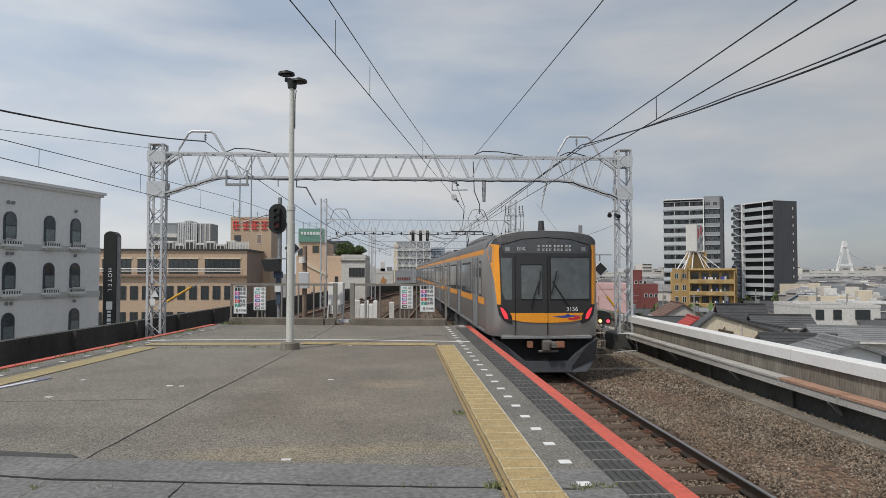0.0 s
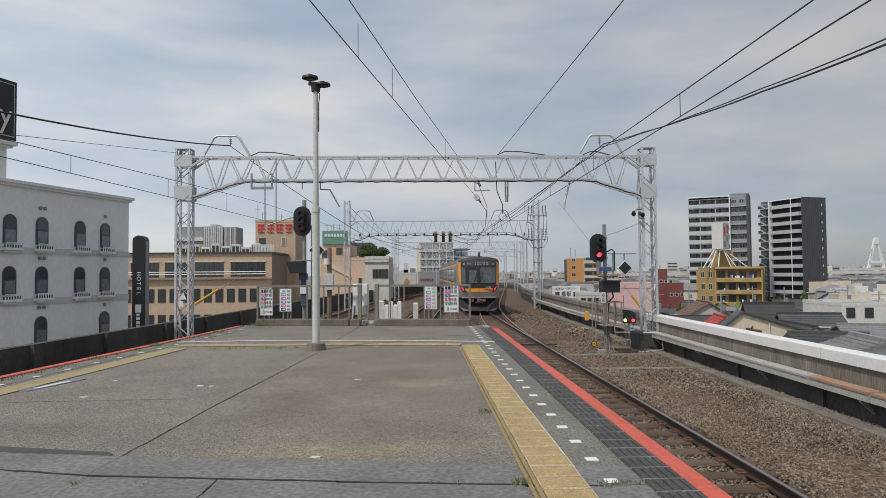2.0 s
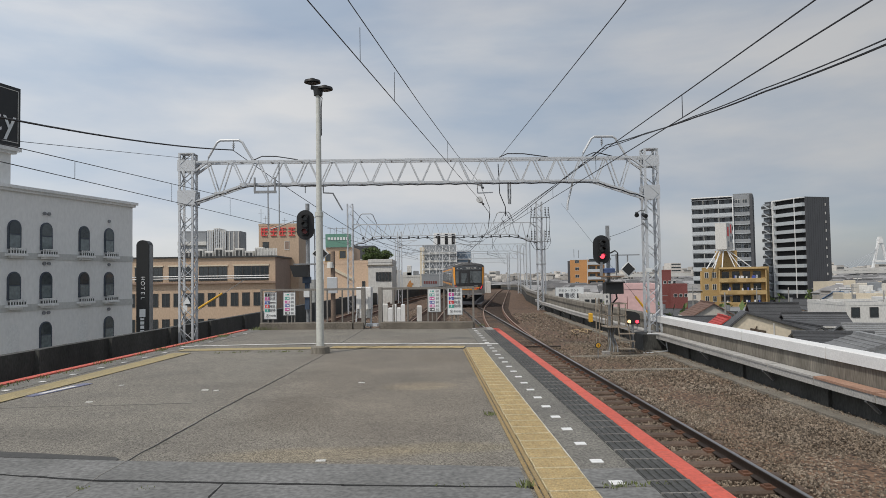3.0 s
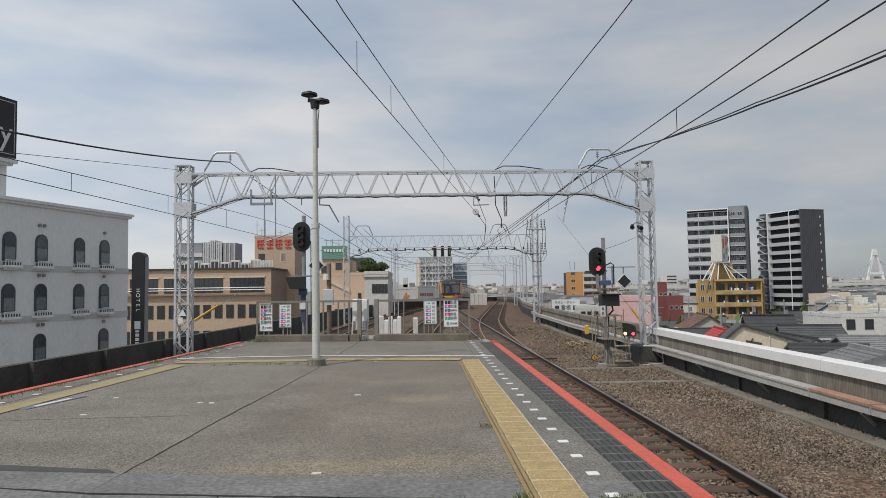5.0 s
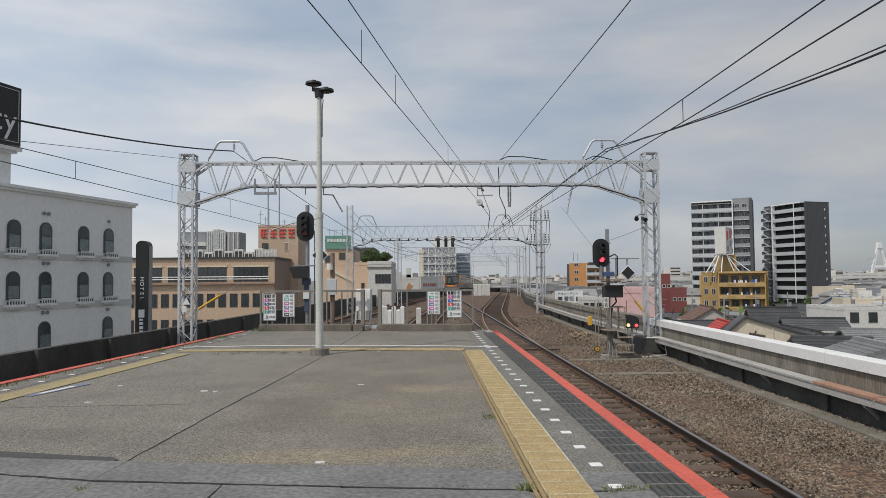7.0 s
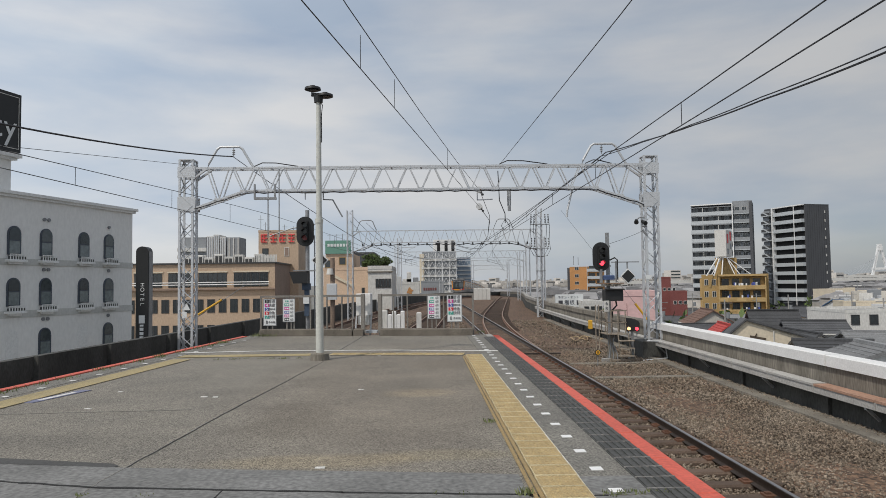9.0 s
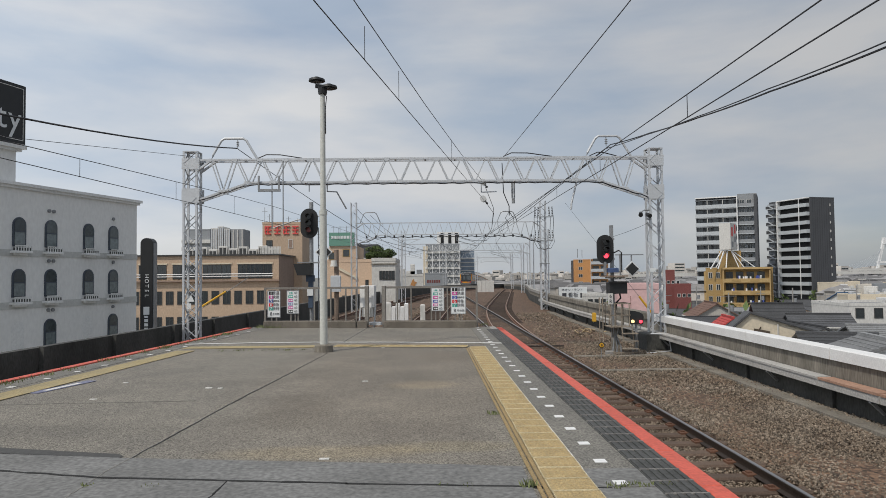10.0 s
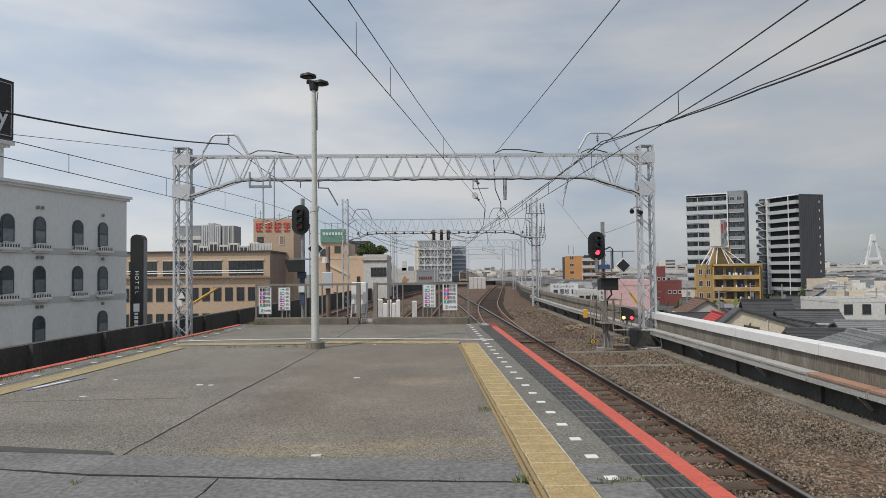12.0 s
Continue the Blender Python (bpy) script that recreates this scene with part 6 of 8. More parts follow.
part("plate", Geo().box(sx - 0.06, sy - 0.47, 0.50, sx + 0.12, sy - 0.455, 0.88), PALE, sig1)
writing("6", 0.17, SIGN_TEXT, sig1, pose(sx + 0.03, sy - 0.475, 0.78, 90, 0, 0), "numeral")
writing("R", 0.17, SIGN_TEXT, sig1, pose(sx + 0.03, sy - 0.475, 0.60, 90, 0, 0), "letter")
part("footing", Geo().chamfer(sx - 0.12, sy - 0.42, -1.45, sx + 0.14, sy - 0.15, -1.12, 0.02), CONCRETE, sig1)
part("footing", Geo().chamfer(sx + 0.80, sy - 0.5, -1.45, sx + 1.0, sy - 0.25, -1.08, 0.02), CONCRETE, sig1)
part("yellow_case", Geo().chamfer(sx - 0.40, sy + 0.3, -0.14, sx - 0.29, sy + 0.5, 0.17, 0.02), YELLOW_SAFETY, sig1)
part("side_bar", Geo().bar((sx + 0.35, sy, 2.22), (sx + 1.35, sy, 2.22), 0.035), GALV_DARK, sig1)
sd = part("diamond_lamp", Geo().prism([(7.18 - 0.27, 1.72), (7.18, 1.45), (7.18 + 0.27, 1.72), (7.18, 1.99)], sy - 0.06, sy), BOARD_WHITE, sig1, "white-edged diamond indicator")
part("diamond_face", Geo().prism([(7.18 - 0.23, 1.72), (7.18, 1.49), (7.18 + 0.23, 1.72), (7.18, 1.95)], sy - 0.075, sy - 0.061), BLACK, sd)
part("diamond_stem", Geo().bar((7.18, sy + 0.02, 1.95), (7.18, sy + 0.02, 2.22), 0.04), GALV_DARK, sig1)

dwarf = thing("dwarf_signal", "black dwarf signal with a red and an amber light", "signal")
dx, dz = 7.20, 0.02
out = [(dx - 0.25, dz - 0.22), (dx + 0.22, dz - 0.22), (dx + 0.24, dz + 0.05)] + [(dx - 0.25 + 0.49 * math.cos(a) , dz + 0.05 + 0.20 * math.sin(a)) for a in (0.4, 0.8, 1.2, 1.57)] + [(dx - 0.25, dz + 0.25)]
part("face", Geo().prism(out, 23.5, 23.65), BLACK, dwarf)
part("red_light", Geo().rod((dx + 0.13, 23.46, dz - 0.13), (dx + 0.13, 23.50, dz - 0.13), 0.055, n=14), SIG_RED, dwarf, "lit red light")
part("amber_light", Geo().rod((dx - 0.15, 23.46, dz - 0.12), (dx - 0.15, 23.50, dz - 0.12), 0.055, n=14), SIG_AMBER, dwarf, "lit amber light")
part("stem", Geo().rod((dx, 23.6, -1.3), (dx, 23.6, dz - 0.2), 0.04).tube([(dx - 0.15, 23.6, dz - 0.2), (dx - 0.12, 23.6, dz - 0.4), (dx + 0.15, 23.6, dz - 0.4), (dx + 0.18, 23.6, dz - 0.2)], 0.03), GALV_DARK, dwarf)

bdisc = thing("marker_disc", "round yellow and black marker on a thin stake", "marker")
part("disc", Geo().rod((5.75, 22.7, -0.82), (5.75, 22.73, -0.82), 0.10, n=18), BLACK, bdisc)
part("ring", Geo().rod((5.75, 22.685, -0.82), (5.75, 22.698, -0.82), 0.075, n=18), YELLOW_SAFETY, bdisc)
writing("B", 0.11, BLACK, bdisc, pose(5.75, 22.68, -0.82, 90, 0, 0), "letter")
part("stake", Geo().rod((5.75, 22.74, -1.35), (5.75, 22.74, -0.75), 0.015), GALV_DARK, bdisc)

sig2 = signal("three-lens railway signal beyond the platform fence", -4.12, 23.6, 3.42, SIG_FAINT, -1.3)
part("back_lamp", Geo().prism([(-3.62 - 0.30, 2.42), (-3.62, 2.12), (-3.62 + 0.30, 2.42), (-3.62, 2.72)], 23.6, 23.66), BOARD_WHITE, sig2, "white-edged diamond indicator")
part("diamond_face", Geo().prism([(-3.62 - 0.25, 2.42), (-3.62, 2.17), (-3.62 + 0.25, 2.42), (-3.62, 2.67)], 23.58, 23.598), BLACK, sig2)
part("route_box", Geo().add([(-4.62, 23.3, 2.02), (-4.0, 23.3, 2.02), (-4.0, 23.3, 1.62), (-4.48, 23.3, 1.62), (-4.62, 23.8, 2.02), (-4.0, 23.8, 2.02), (-4.0, 23.8, 1.62), (-4.48, 23.8, 1.62)],
     [(0, 1, 2, 3), (7, 6, 5, 4), (0, 4, 5, 1), (1, 5, 6, 2), (2, 6, 7, 3), (3, 7, 4, 0)]), BLACK, sig2, "black hooded route box")
part("neck", Geo().box(-4.22, 23.5, 1.40, -3.95, 23.75, 1.62).box(-4.15, 23.55, 0.5, -4.0, 23.7, 1.45), mat("dark_slate_blue", (0.06, 0.09, 0.14), 0.6, 0, 0.2), sig2)
part("ledge", Geo().box(-4.5, 23.4, 2.04, -3.6, 24.0, 2.08), GALV_DARK, sig2)
part("plate", Geo().box(-4.18, 23.5, 0.92, -3.98, 23.52, 1.2), BOARD_WHITE, sig2)
g = Geo()
for x in (-3.86, -3.6):
    g.bar((x, 23.95, -1.3), (x, 23.95, 3.3), 0.03)
for k in range(15):
    g.bar((-3.86, 23.95, -1.1 + k * 0.29), (-3.6, 23.95, -1.1 + k * 0.29), 0.02)
part("ladder", g, GALV_DARK, sig2)

# point machine and rods by the points
pm = thing("point_machine", "rusty metal point machine between the rails", "point machine")
part("body", Geo().chamfer(0.6, 26.0, -1.35, 1.4, 26.5, -1.05, 0.04), RUSTY, pm)
part("rod", Geo().bar((1.4, 26.25, -1.2), (5.2, 26.25, -1.2), 0.05), RAIL, pm)
hose = thing("cable_coil", "yellow cable coil lying on the ballast", "cable")
part("coil", Geo().tube([(7.15 + 0.35 * math.cos(a) + 0.07 * a, 33 + 0.9 * math.sin(a * 1.3), BED_Z + 0.07 + 0.04 * math.sin(a * 3)) for a in np.linspace(0, 14, 70)], 0.022), mat("cream_cable", (0.44, 0.33, 0.19), 0.7, 0, 0.2), hose)
for yy2 in (19.6, 23.0):
    d = thing("trough_crossing", "low concrete duct lying across the ballast", "duct")
    part("duct", Geo().chamfer(4.9, yy2, -1.45, 8.1, yy2 + 0.16, -1.20, 0.03), CONC_STAINED, d)
pdc = thing("pedestal_conduit", "bent steel conduit beside the mast base", "conduit")
part("pipe", Geo().tube([(7.9, 24.2, -0.6), (8.5, 24.1, -0.62), (8.55, 24.0, -1.2), (7.6, 23.8, -1.25)], 0.03), GALV, pdc)

# ---- the town ----
def building(name, label, x, y, w, d, top, wall, rz=0.0, category="building", group="", roof=None, base=-8.0):
    """A block whose front left corner stands at x, y; local x along the front, y into the depth, z from its base."""
    b = thing(name, label, category, pose(x, y, base, 0, 0, rz), group)
    h = top - base
    part("wall", Geo().box(0, 0, GROUND_Z - base, w, d, h), wall, b)
    part("roof", Geo().box(0.15, 0.15, h, w - 0.15, d - 0.15, h + 0.05), roof or ROOF_GREYT, b)
    g = Geo()
    for q in ((0, 0, w, 0.2), (0, d - 0.2, w, d), (0, 0.2, 0.2, d - 0.2), (w - 0.2, 0.2, w, d - 0.2)):
        g.box(q[0] - 0.03, q[1] - 0.03, h + 0.002, q[2] + 0.03, q[3] + 0.03, h + 0.35)
    part("parapet", g, wall, b)
    return b


WMESH = {}


def window(parent, m, w, h, frame_mat=None, pane_mat=None, sill=True):
    """A framed window set on a face: its local x to the right, z up, -y out of the wall."""
    key = (round(w, 2), round(h, 2), (frame_mat or WIN_FRAME).name, (pane_mat or WIN_DARK).name)
    if key not in WMESH:
        t = 0.07
        f = Geo().box(-w / 2, -0.06, -h / 2, w / 2, 0.02, -h / 2 + t).box(-w / 2, -0.06, h / 2 - t, w / 2, 0.02, h / 2)
        f.box(-w / 2, -0.06, -h / 2 + t, -w / 2 + t, 0.02, h / 2 - t).box(w / 2 - t, -0.06, -h / 2 + t, w / 2, 0.02, h / 2 - t)
        if w > 0.9:
            f.box(-t / 2, -0.05, -h / 2 + t, t / 2, 0.02, h / 2 - t)
        WMESH[key] = (f.mesh("window_frame", frame_mat or WIN_FRAME), Geo().box(-w / 2 + t, -0.03, -h / 2 + t, w / 2 - t, 0.02, h / 2 - t).mesh("pane", pane_mat or WIN_DARK))
    f, p = WMESH[key]
    a = part("window", f, None, parent)
    a.matrix_basis = m
    part("pane", p, None, a)
    return a


def front(x, z):
    return pose(x, 0, z)


# hotel with arched windows; its front runs back beside the viaduct, local x = 0 at the far corner
hotel = thing("hotel", "pale grey rendered hotel with rows of arched windows", "hotel", pose(-21.28, 50.0, -8.0, 0, 0, 74.49))
HZ = 8.0
part("wall", Geo().box(-24, 0, -2.5, 0, 14, 7.2 + HZ), HOTEL_WALL, hotel)
part("cornice", Geo().box(-24, -0.28, 7.08 + HZ, 0.28, 14.2, 7.26 + HZ).box(-24, -0.16, 6.92 + HZ, 0.16, 14.1, 7.08 + HZ), HOTEL_TRIM, hotel)
for z0, z1 in ((2.96, 3.34), (-0.13, 0.29), (-3.2, -2.85)):
    part("band", Geo().box(-24, -0.04, z0 + HZ, 0.04, 13.9, z1 + HZ), HOTEL_BAND, hotel)


def arch_outline(w, z0, z1, n=10):
    r = w / 2
    return [(-r, z0), (r, z0)] + [(r * math.cos(math.pi * i / n), z1 - r + r * math.sin(math.pi * i / n)) for i in range(n + 1)]


FRAME_HOTEL = mat("hotel_window_frame", (0.07, 0.085, 0.11), 0.5, 0.1, 0.1)
SHADE = glass("hotel_curtained_glass", (0.20, 0.235, 0.24), 0.15)
for xw in (-20.3, -18.0, -15.1, -12.6, -10.1, -7.79, -4.7, -2.41):
    for r, (zb, zt) in enumerate(((3.55, 5.25), (0.55, 2.22), (-2.5, -0.83))):
        if r == 2 and round(xw, 1) in (-10.1, -4.7, -15.1):
            part("blind_arch", Geo().prism([(u + xw, v + HZ) for u, v in arch_outline(0.86, zb, zt)], -0.012, 0.05), HOTEL_TRIM, hotel)
            continue
        w = part("window", Geo().prism([(u + xw, v + HZ) for u, v in arch_outline(0.92, zb, zt)], -0.07, 0.05), FRAME_HOTEL, hotel)
        part("pane", Geo().prism([(u + xw, v + HZ) for u, v in arch_outline(0.74, zb + 0.06, zt - 0.07)], -0.085, -0.06), WIN_DARK if xw in (-10.1, -4.7) else TRAIN_GLASS, w)
        part("lower_pane", Geo().box(xw - 0.36, -0.09, zb + 0.08 + HZ, xw + 0.36, -0.07, zb + 0.82 + HZ), SHADE, w, "curtained lower glass")
        part("transom", Geo().box(xw - 0.38, -0.105, zb + 0.82 + HZ, xw + 0.38, -0.07, zb + 0.88 + HZ), FRAME_HOTEL, w)
        if r < 2:
            bc = Geo().chamfer(xw - 0.62, -0.42, zb - 0.42 + HZ, xw + 0.62, 0.0, zb - 0.28 + HZ, 0.03).box(xw - 0.42, -0.25, zb - 0.55 + HZ, xw + 0.42, 0.0, zb - 0.42 + HZ)
            b = part("balcony", bc, HOTEL_TRIM, hotel, "small window balcony")
            rl2 = Geo().bar((xw - 0.58, -0.38, zb + 0.02 + HZ), (xw + 0.58, -0.38, zb + 0.02 + HZ), 0.05)
            part("hand_rail", rl2, HOTEL_TRIM, b)
            part("rail_shelf", Geo().box(xw - 0.56, -0.34, zb - 0.26 + HZ, xw + 0.56, -0.20, zb - 0.10 + HZ), IRON, b, "dark planter behind the rail")
            for k in range(7):
                part("baluster", Geo().rod((xw - 0.55 + k * 0.1833, -0.38, zb - 0.28 + HZ), (xw - 0.55 + k * 0.1833, -0.38, zb + HZ), 0.03, 0.03, 6), HOTEL_TRIM, b)
for xq, zq in ((-7.95, 5.8), (-7.6, 5.8), (-2.42, 5.73), (-7.95, 2.72), (-7.6, 2.72), (-2.42, 2.72), (-7.95, -0.3), (-7.6, -0.3), (-2.42, -0.35), (-15.0, 5.8), (-14.7, 5.8)):
    part("vent", Geo().rod((xq, -0.10, zq + HZ), (xq, 0.02, zq + HZ), 0.11, n=10), GALV_DARK, hotel)
pent = part("penthouse", Geo().box(-24, 0.6, 7.2 + HZ, -9.8, 12, 9.35 + HZ), HOTEL_WALL, hotel)
part("penthouse_cornice", Geo().box(-24, 0.2, 9.35 + HZ, -9.4, 12.3, 9.55 + HZ).box(-24, 0.35, 9.2 + HZ, -9.6, 12.1, 9.35 + HZ), HOTEL_TRIM, pent)
rs = thing("roof_sign", "dark rooftop sign box with thin frame and pale letters", "sign", pose(-21.28, 50.0, 0, 0, 0, 74.49))
part("box", Geo().box(-17.0, 0.7, 9.75, -9.05, 2.2, 13.3), BLACK, rs)
part("foot", Geo().box(-16, 0.9, 9.55, -15.6, 2.0, 9.76).box(-11.4, 0.9, 9.55, -11.0, 2.0, 9.76), GALV_DARK, rs)
part("frame_line", Geo().box(-16.8, 0.685, 13.07, -9.2, 0.70, 13.11).box(-16.8, 0.685, 9.94, -9.2, 0.70, 9.98).box(-9.24, 0.685, 9.98, -9.2, 0.70, 13.07), PALE, rs)
for body, xq in (("t", -10.72), ("y", -9.82)):
    writing(body, 2.1, BOARD_WHITE, rs, pose(xq, 0.68, 11.15, 90, 0, 0))

hs = thing("hotel_sign", "tall black upright hotel sign with a rounded top", "sign", pose(-18.5, 45.0, -8.0))
out = [(0.40, -2.5), (0.40, 11.9)] + [(0.40 * math.cos(a), 11.9 + 0.33 * math.sin(a)) for a in np.linspace(0.15, math.pi - 0.15, 9)] + [(-0.40, 11.9), (-0.40, -2.5)]
part("pylon", Geo().prism(out, 0, 0.7), BLACK, hs)
part("pylon_side", Geo().box(0.402, 0.08, 0.1, 0.45, 0.62, 11.9), GALV_DARK, hs)
for i, ch in enumerate("HOTEL"):
    writing(ch, 0.36, BOARD_WHITE, hs, pose(0.02, -0.02, 9.72 - i * 0.32, 90, 90, 0), "letter")
for i, (a, b) in enumerate(((7.72, 7.20), (7.12, 7.0), (6.92, 6.72), (6.64, 6.44), (6.36, 6.05), (5.3, 4.8))):
    part("name_bar", Geo().box(-0.12 if i else -0.18, -0.02, b, 0.12 if i else 0.2, 0.0, a), BOARD_WHITE, hs)

# tan office block
off = building("office_building", "tan tiled office block with strip windows and rooftop plant", -42.0, 90.0, 22.25, 16, 4.2, OFFICE)
part("side_wall", Geo().box(22.25, 0.0, 0, 22.30, 16, 12.5), OFFICE_SIDE, off, "darker brown side wall")
part("roof_edge", Geo().box(-0.2, -0.25, 12.42, 22.5, 16.2, 12.62), WIN_FRAME, off)
part("ledge", Geo().box(-0.2, -0.45, 9.05, 22.4, -0.0, 9.25), OFFICE_SIDE, off)
for x0, x1 in ((-0.0, 3.0), (4.0, 7.6), (8.4, 11.6), (12.3, 16.0), (16.9, 21.4)):
    n = 3 if x1 - x0 < 4 else 4
    st = (x1 - x0) / n
    part("window_surround", Geo().box(x0 - 0.1, -0.1, 11.32, x1 + 0.1, 0.0, 11.5), CREAM, off)
    for k in range(n):
        window(off, front(x0 + st * (k + 0.5), 10.35), st - 0.02, 1.85)
for z in (9.72, 10.02):
    part("pipe_rail", Geo().rod((0, -0.5, z), (21.6, -0.5, z), 0.07, n=6), WHITE, off)
for k in range(15):
    xw = 0.6 + k * 1.485
    window(off, front(xw, 6.95), 0.98, 1.75)
    window(off, front(xw, 3.6), 0.98, 1.75)
for k in range(9):
    c = thing("rooftop_unit", "white rooftop air-conditioning unit", "air conditioner", pose(-32.6 + k * 1.35, 93.0, 4.26), "rooftop units")
    hh = (1.25, 1.5, 1.15, 1.6)[k % 4]
    part("case", Geo().chamfer(0, 0, 0, 1.15, 1.1, hh, 0.05), PALE, c)
    part("grille", Geo().box(0.12, -0.02, 0.25, 0.52, 0.0, hh - 0.25), WIN_FRAME, c)
    part("grille", Geo().box(0.64, -0.02, 0.25, 1.02, 0.0, hh - 0.25), WIN_FRAME, c)
scr = thing("roof_screen", "white slatted roof screen", "screen", pose(-22.8, 92.6, 4.26))
for k in range(14):
    part("slat", Geo().box(k * 0.2, 0, 0, k * 0.2 + 0.15, 0.06, 1.45), PALE, scr)
lou = thing("louvre_tower", "pale ribbed rooftop louvre tower", "rooftop plant")
for k, (a, b, t) in enumerate(((-34.99, -33.92, 9.52), (-33.92, -32.93, 9.80), (-32.93, -31.85, 9.42), (-31.76, -29.61, 9.33))):
    part("fin", Geo().box(a, 110, 3.5, b - 0.15, 114, t), PALE if k < 3 else TOWER_MID, lou)
    for q in range(3):
        xx = a + (b - a) * (q + 0.5) / 3
        part("rib", Geo().box(xx - 0.08, 109.9, 3.6, xx + 0.08, 110.0, t - 0.1), GALV if k < 3 else PALE, lou)
part("plinth", Geo().box(-35.89, 109.5, GROUND_Z, -29.16, 118, 4.6), PALE, lou)
apt = building("apartment_block", "grey apartment block far behind the office roof", -60.71, 170, 6.4, 10, 13.32, TOWER_MID)
for z in (15.4, 17.2, 19.0):
    part("balcony", Geo().box(-0.3, -0.9, z - 0.9, 6.7, 0, z), PALE, apt)

redb = building("brown_tower", "brown tower with red rooftop lettering", -24.30, 100, -18.49 - -24.30, 9, 9.27, OFFICE, roof=WIN_FRAME)
for i in range(4):
    x = 0.35 + i * 1.33
    z = 8 + 8.43
    g = Geo()
    g.box(x, -0.16, z + 0.42, x + 0.95, -0.02, z + 0.58).box(x, -0.16, z - 0.08, x + 0.95, -0.02, z + 0.08).box(x + 0.05, -0.16, z - 0.62, x + 0.9, -0.02, z - 0.48)
    g.box(x + 0.40, -0.15, z - 0.55, x + 0.55, -0.02, z + 0.55)
    if i % 2 == 0:
        g.box(x, -0.15, z - 0.5, x + 0.14, -0.02, z + 0.5)
    part("sign_block", g, SIGN_RED, redb, "red sign strokes")
window(redb, front(1.0, 14.2), 0.9, 1.5)
window(redb, front(4.1, 14.4), 0.7, 1.3, PALE, OFFICE_SIDE)
for xq, hh in ((0.1, 2.6), (0.8, 1.6), (3.6, 1.2), (4.9, 0.9)):
    part("antenna", Geo().rod((xq, 1, 17.3), (xq, 1, 17.3 + hh), 0.04, n=6).bar((xq - 0.4, 1, 17.2 + hh * 0.8), (xq + 0.4, 1, 17.2 + hh * 0.8), 0.04), GALV_DARK, redb)

# salmon building with a green sign, and the grey annexe
sal = building("salmon_building", "salmon rendered building with a green rooftop sign", -11.15, 75, -6.27 - -11.15, 10, 3.07, BEIGE)
part("upper_floor", Geo().box(0.1, 1, 8 + 3.07, -8.00 - -11.15, 9, 8 + 4.94), BEIGE, sal)
part("sign_panel", Geo().box(0.1, 0.8, 8 + 4.94 + 0.02, -8.25 - -11.15, 1.3, 8 + 6.43), SIGN_GREEN, sal, "green rooftop sign")
for k in range(7):
    part("sign_bar", Geo().box(0.35 + k * 0.34, 0.76, 8 + 5.74 - 0.0, 0.60 + k * 0.34, 0.80, 8 + 6.06), BOARD_WHITE, sal)
part("parapet_slope", Geo().add([(0.9, -0.15, 8 + 2.82), (3.3, -0.15, 8 + 1.46), (3.3, -0.15, 8 + 1.21), (0.9, -0.15, 8 + 2.45), (0.9, 0, 8 + 2.82), (3.3, 0, 8 + 1.46), (3.3, 0, 8 + 1.21), (0.9, 0, 8 + 2.45)],
     [(0, 1, 2, 3), (0, 4, 5, 1), (2, 6, 7, 3), (1, 5, 6, 2), (3, 7, 4, 0), (4, 7, 6, 5)]), CREAM, sal, "sloping stair parapet")
for xq, zq in ((0.55, 10.6), (2.1, 10.9)):
    window(sal, front(xq, zq + 1.2), 0.8, 0.9, YELLOW_TILE)
for xq, zq in ((0.6, 6.4), (4.35, 8.6), (1.8, 6.9)):
    window(sal, front(xq, zq), 0.35, 1.1)
g = Geo()
for xq in (0.6, 1.3, 2.0):
    g = Geo().rod((xq, 1, 8 + 6.43), (xq, 1, 8 + 7.18), 0.03, n=6)
    part("antenna", g.bar((xq - 0.3, 1, 8 + 7.05), (xq + 0.4, 1, 8 + 7.05), 0.04), GALV_DARK, sal)
ann = building("grey_annexe", "pale grey annexe with a row of dark windows", -6.02, 72, -3.52 - -6.02, 11, 3.11, PALE, rz=0)
for k in range(5):
    window(ann, front(0.95 + k * 0.33, 8 + 1.61), 0.30, 0.95)
part("cornice", Geo().box(-0.1, -0.12, 8 + 2.75, 2.7, 0, 8 + 2.87), CONC_STAINED, ann)
dk = building("charcoal_block", "charcoal apartment block with pale floor bands", -11.21, 105, 3.4, 8, 6.09, TOWER_DARK)
for k in range(3):
    part("floor_band", Geo().box(-0.1, -0.4, 10.6 + k * 0.8, 3.5, 0, 10.75 + k * 0.8), PALE, dk)


def leaf_cloud(g, r, cx, cy, cz, rx, ry, rz, n, s):
    for _ in range(n):
        while True:
            p = Vector((r.uniform(-1, 1), r.uniform(-1, 1), r.uniform(-1, 1)))
            if 0.3 < p.length < 1 + 0.25 * noise.noise(p * 2.3 + Vector((cx, cy, cz))):
                break
        c = Vector((cx + p.x * rx, cy + p.y * ry, cz + p.z * rz))
        e = Euler((r.uniform(0, 6), r.uniform(0, 6), r.uniform(0, 6))).to_matrix()
        q = s * r.uniform(0.6, 1.3)
        g.add([c + e @ Vector(v) for v in ((-q, 0, 0), (0, -q * 0.45, 0), (q, 0, 0.1 * q), (0, q * 0.45, 0))], [(0, 1, 2, 3)])


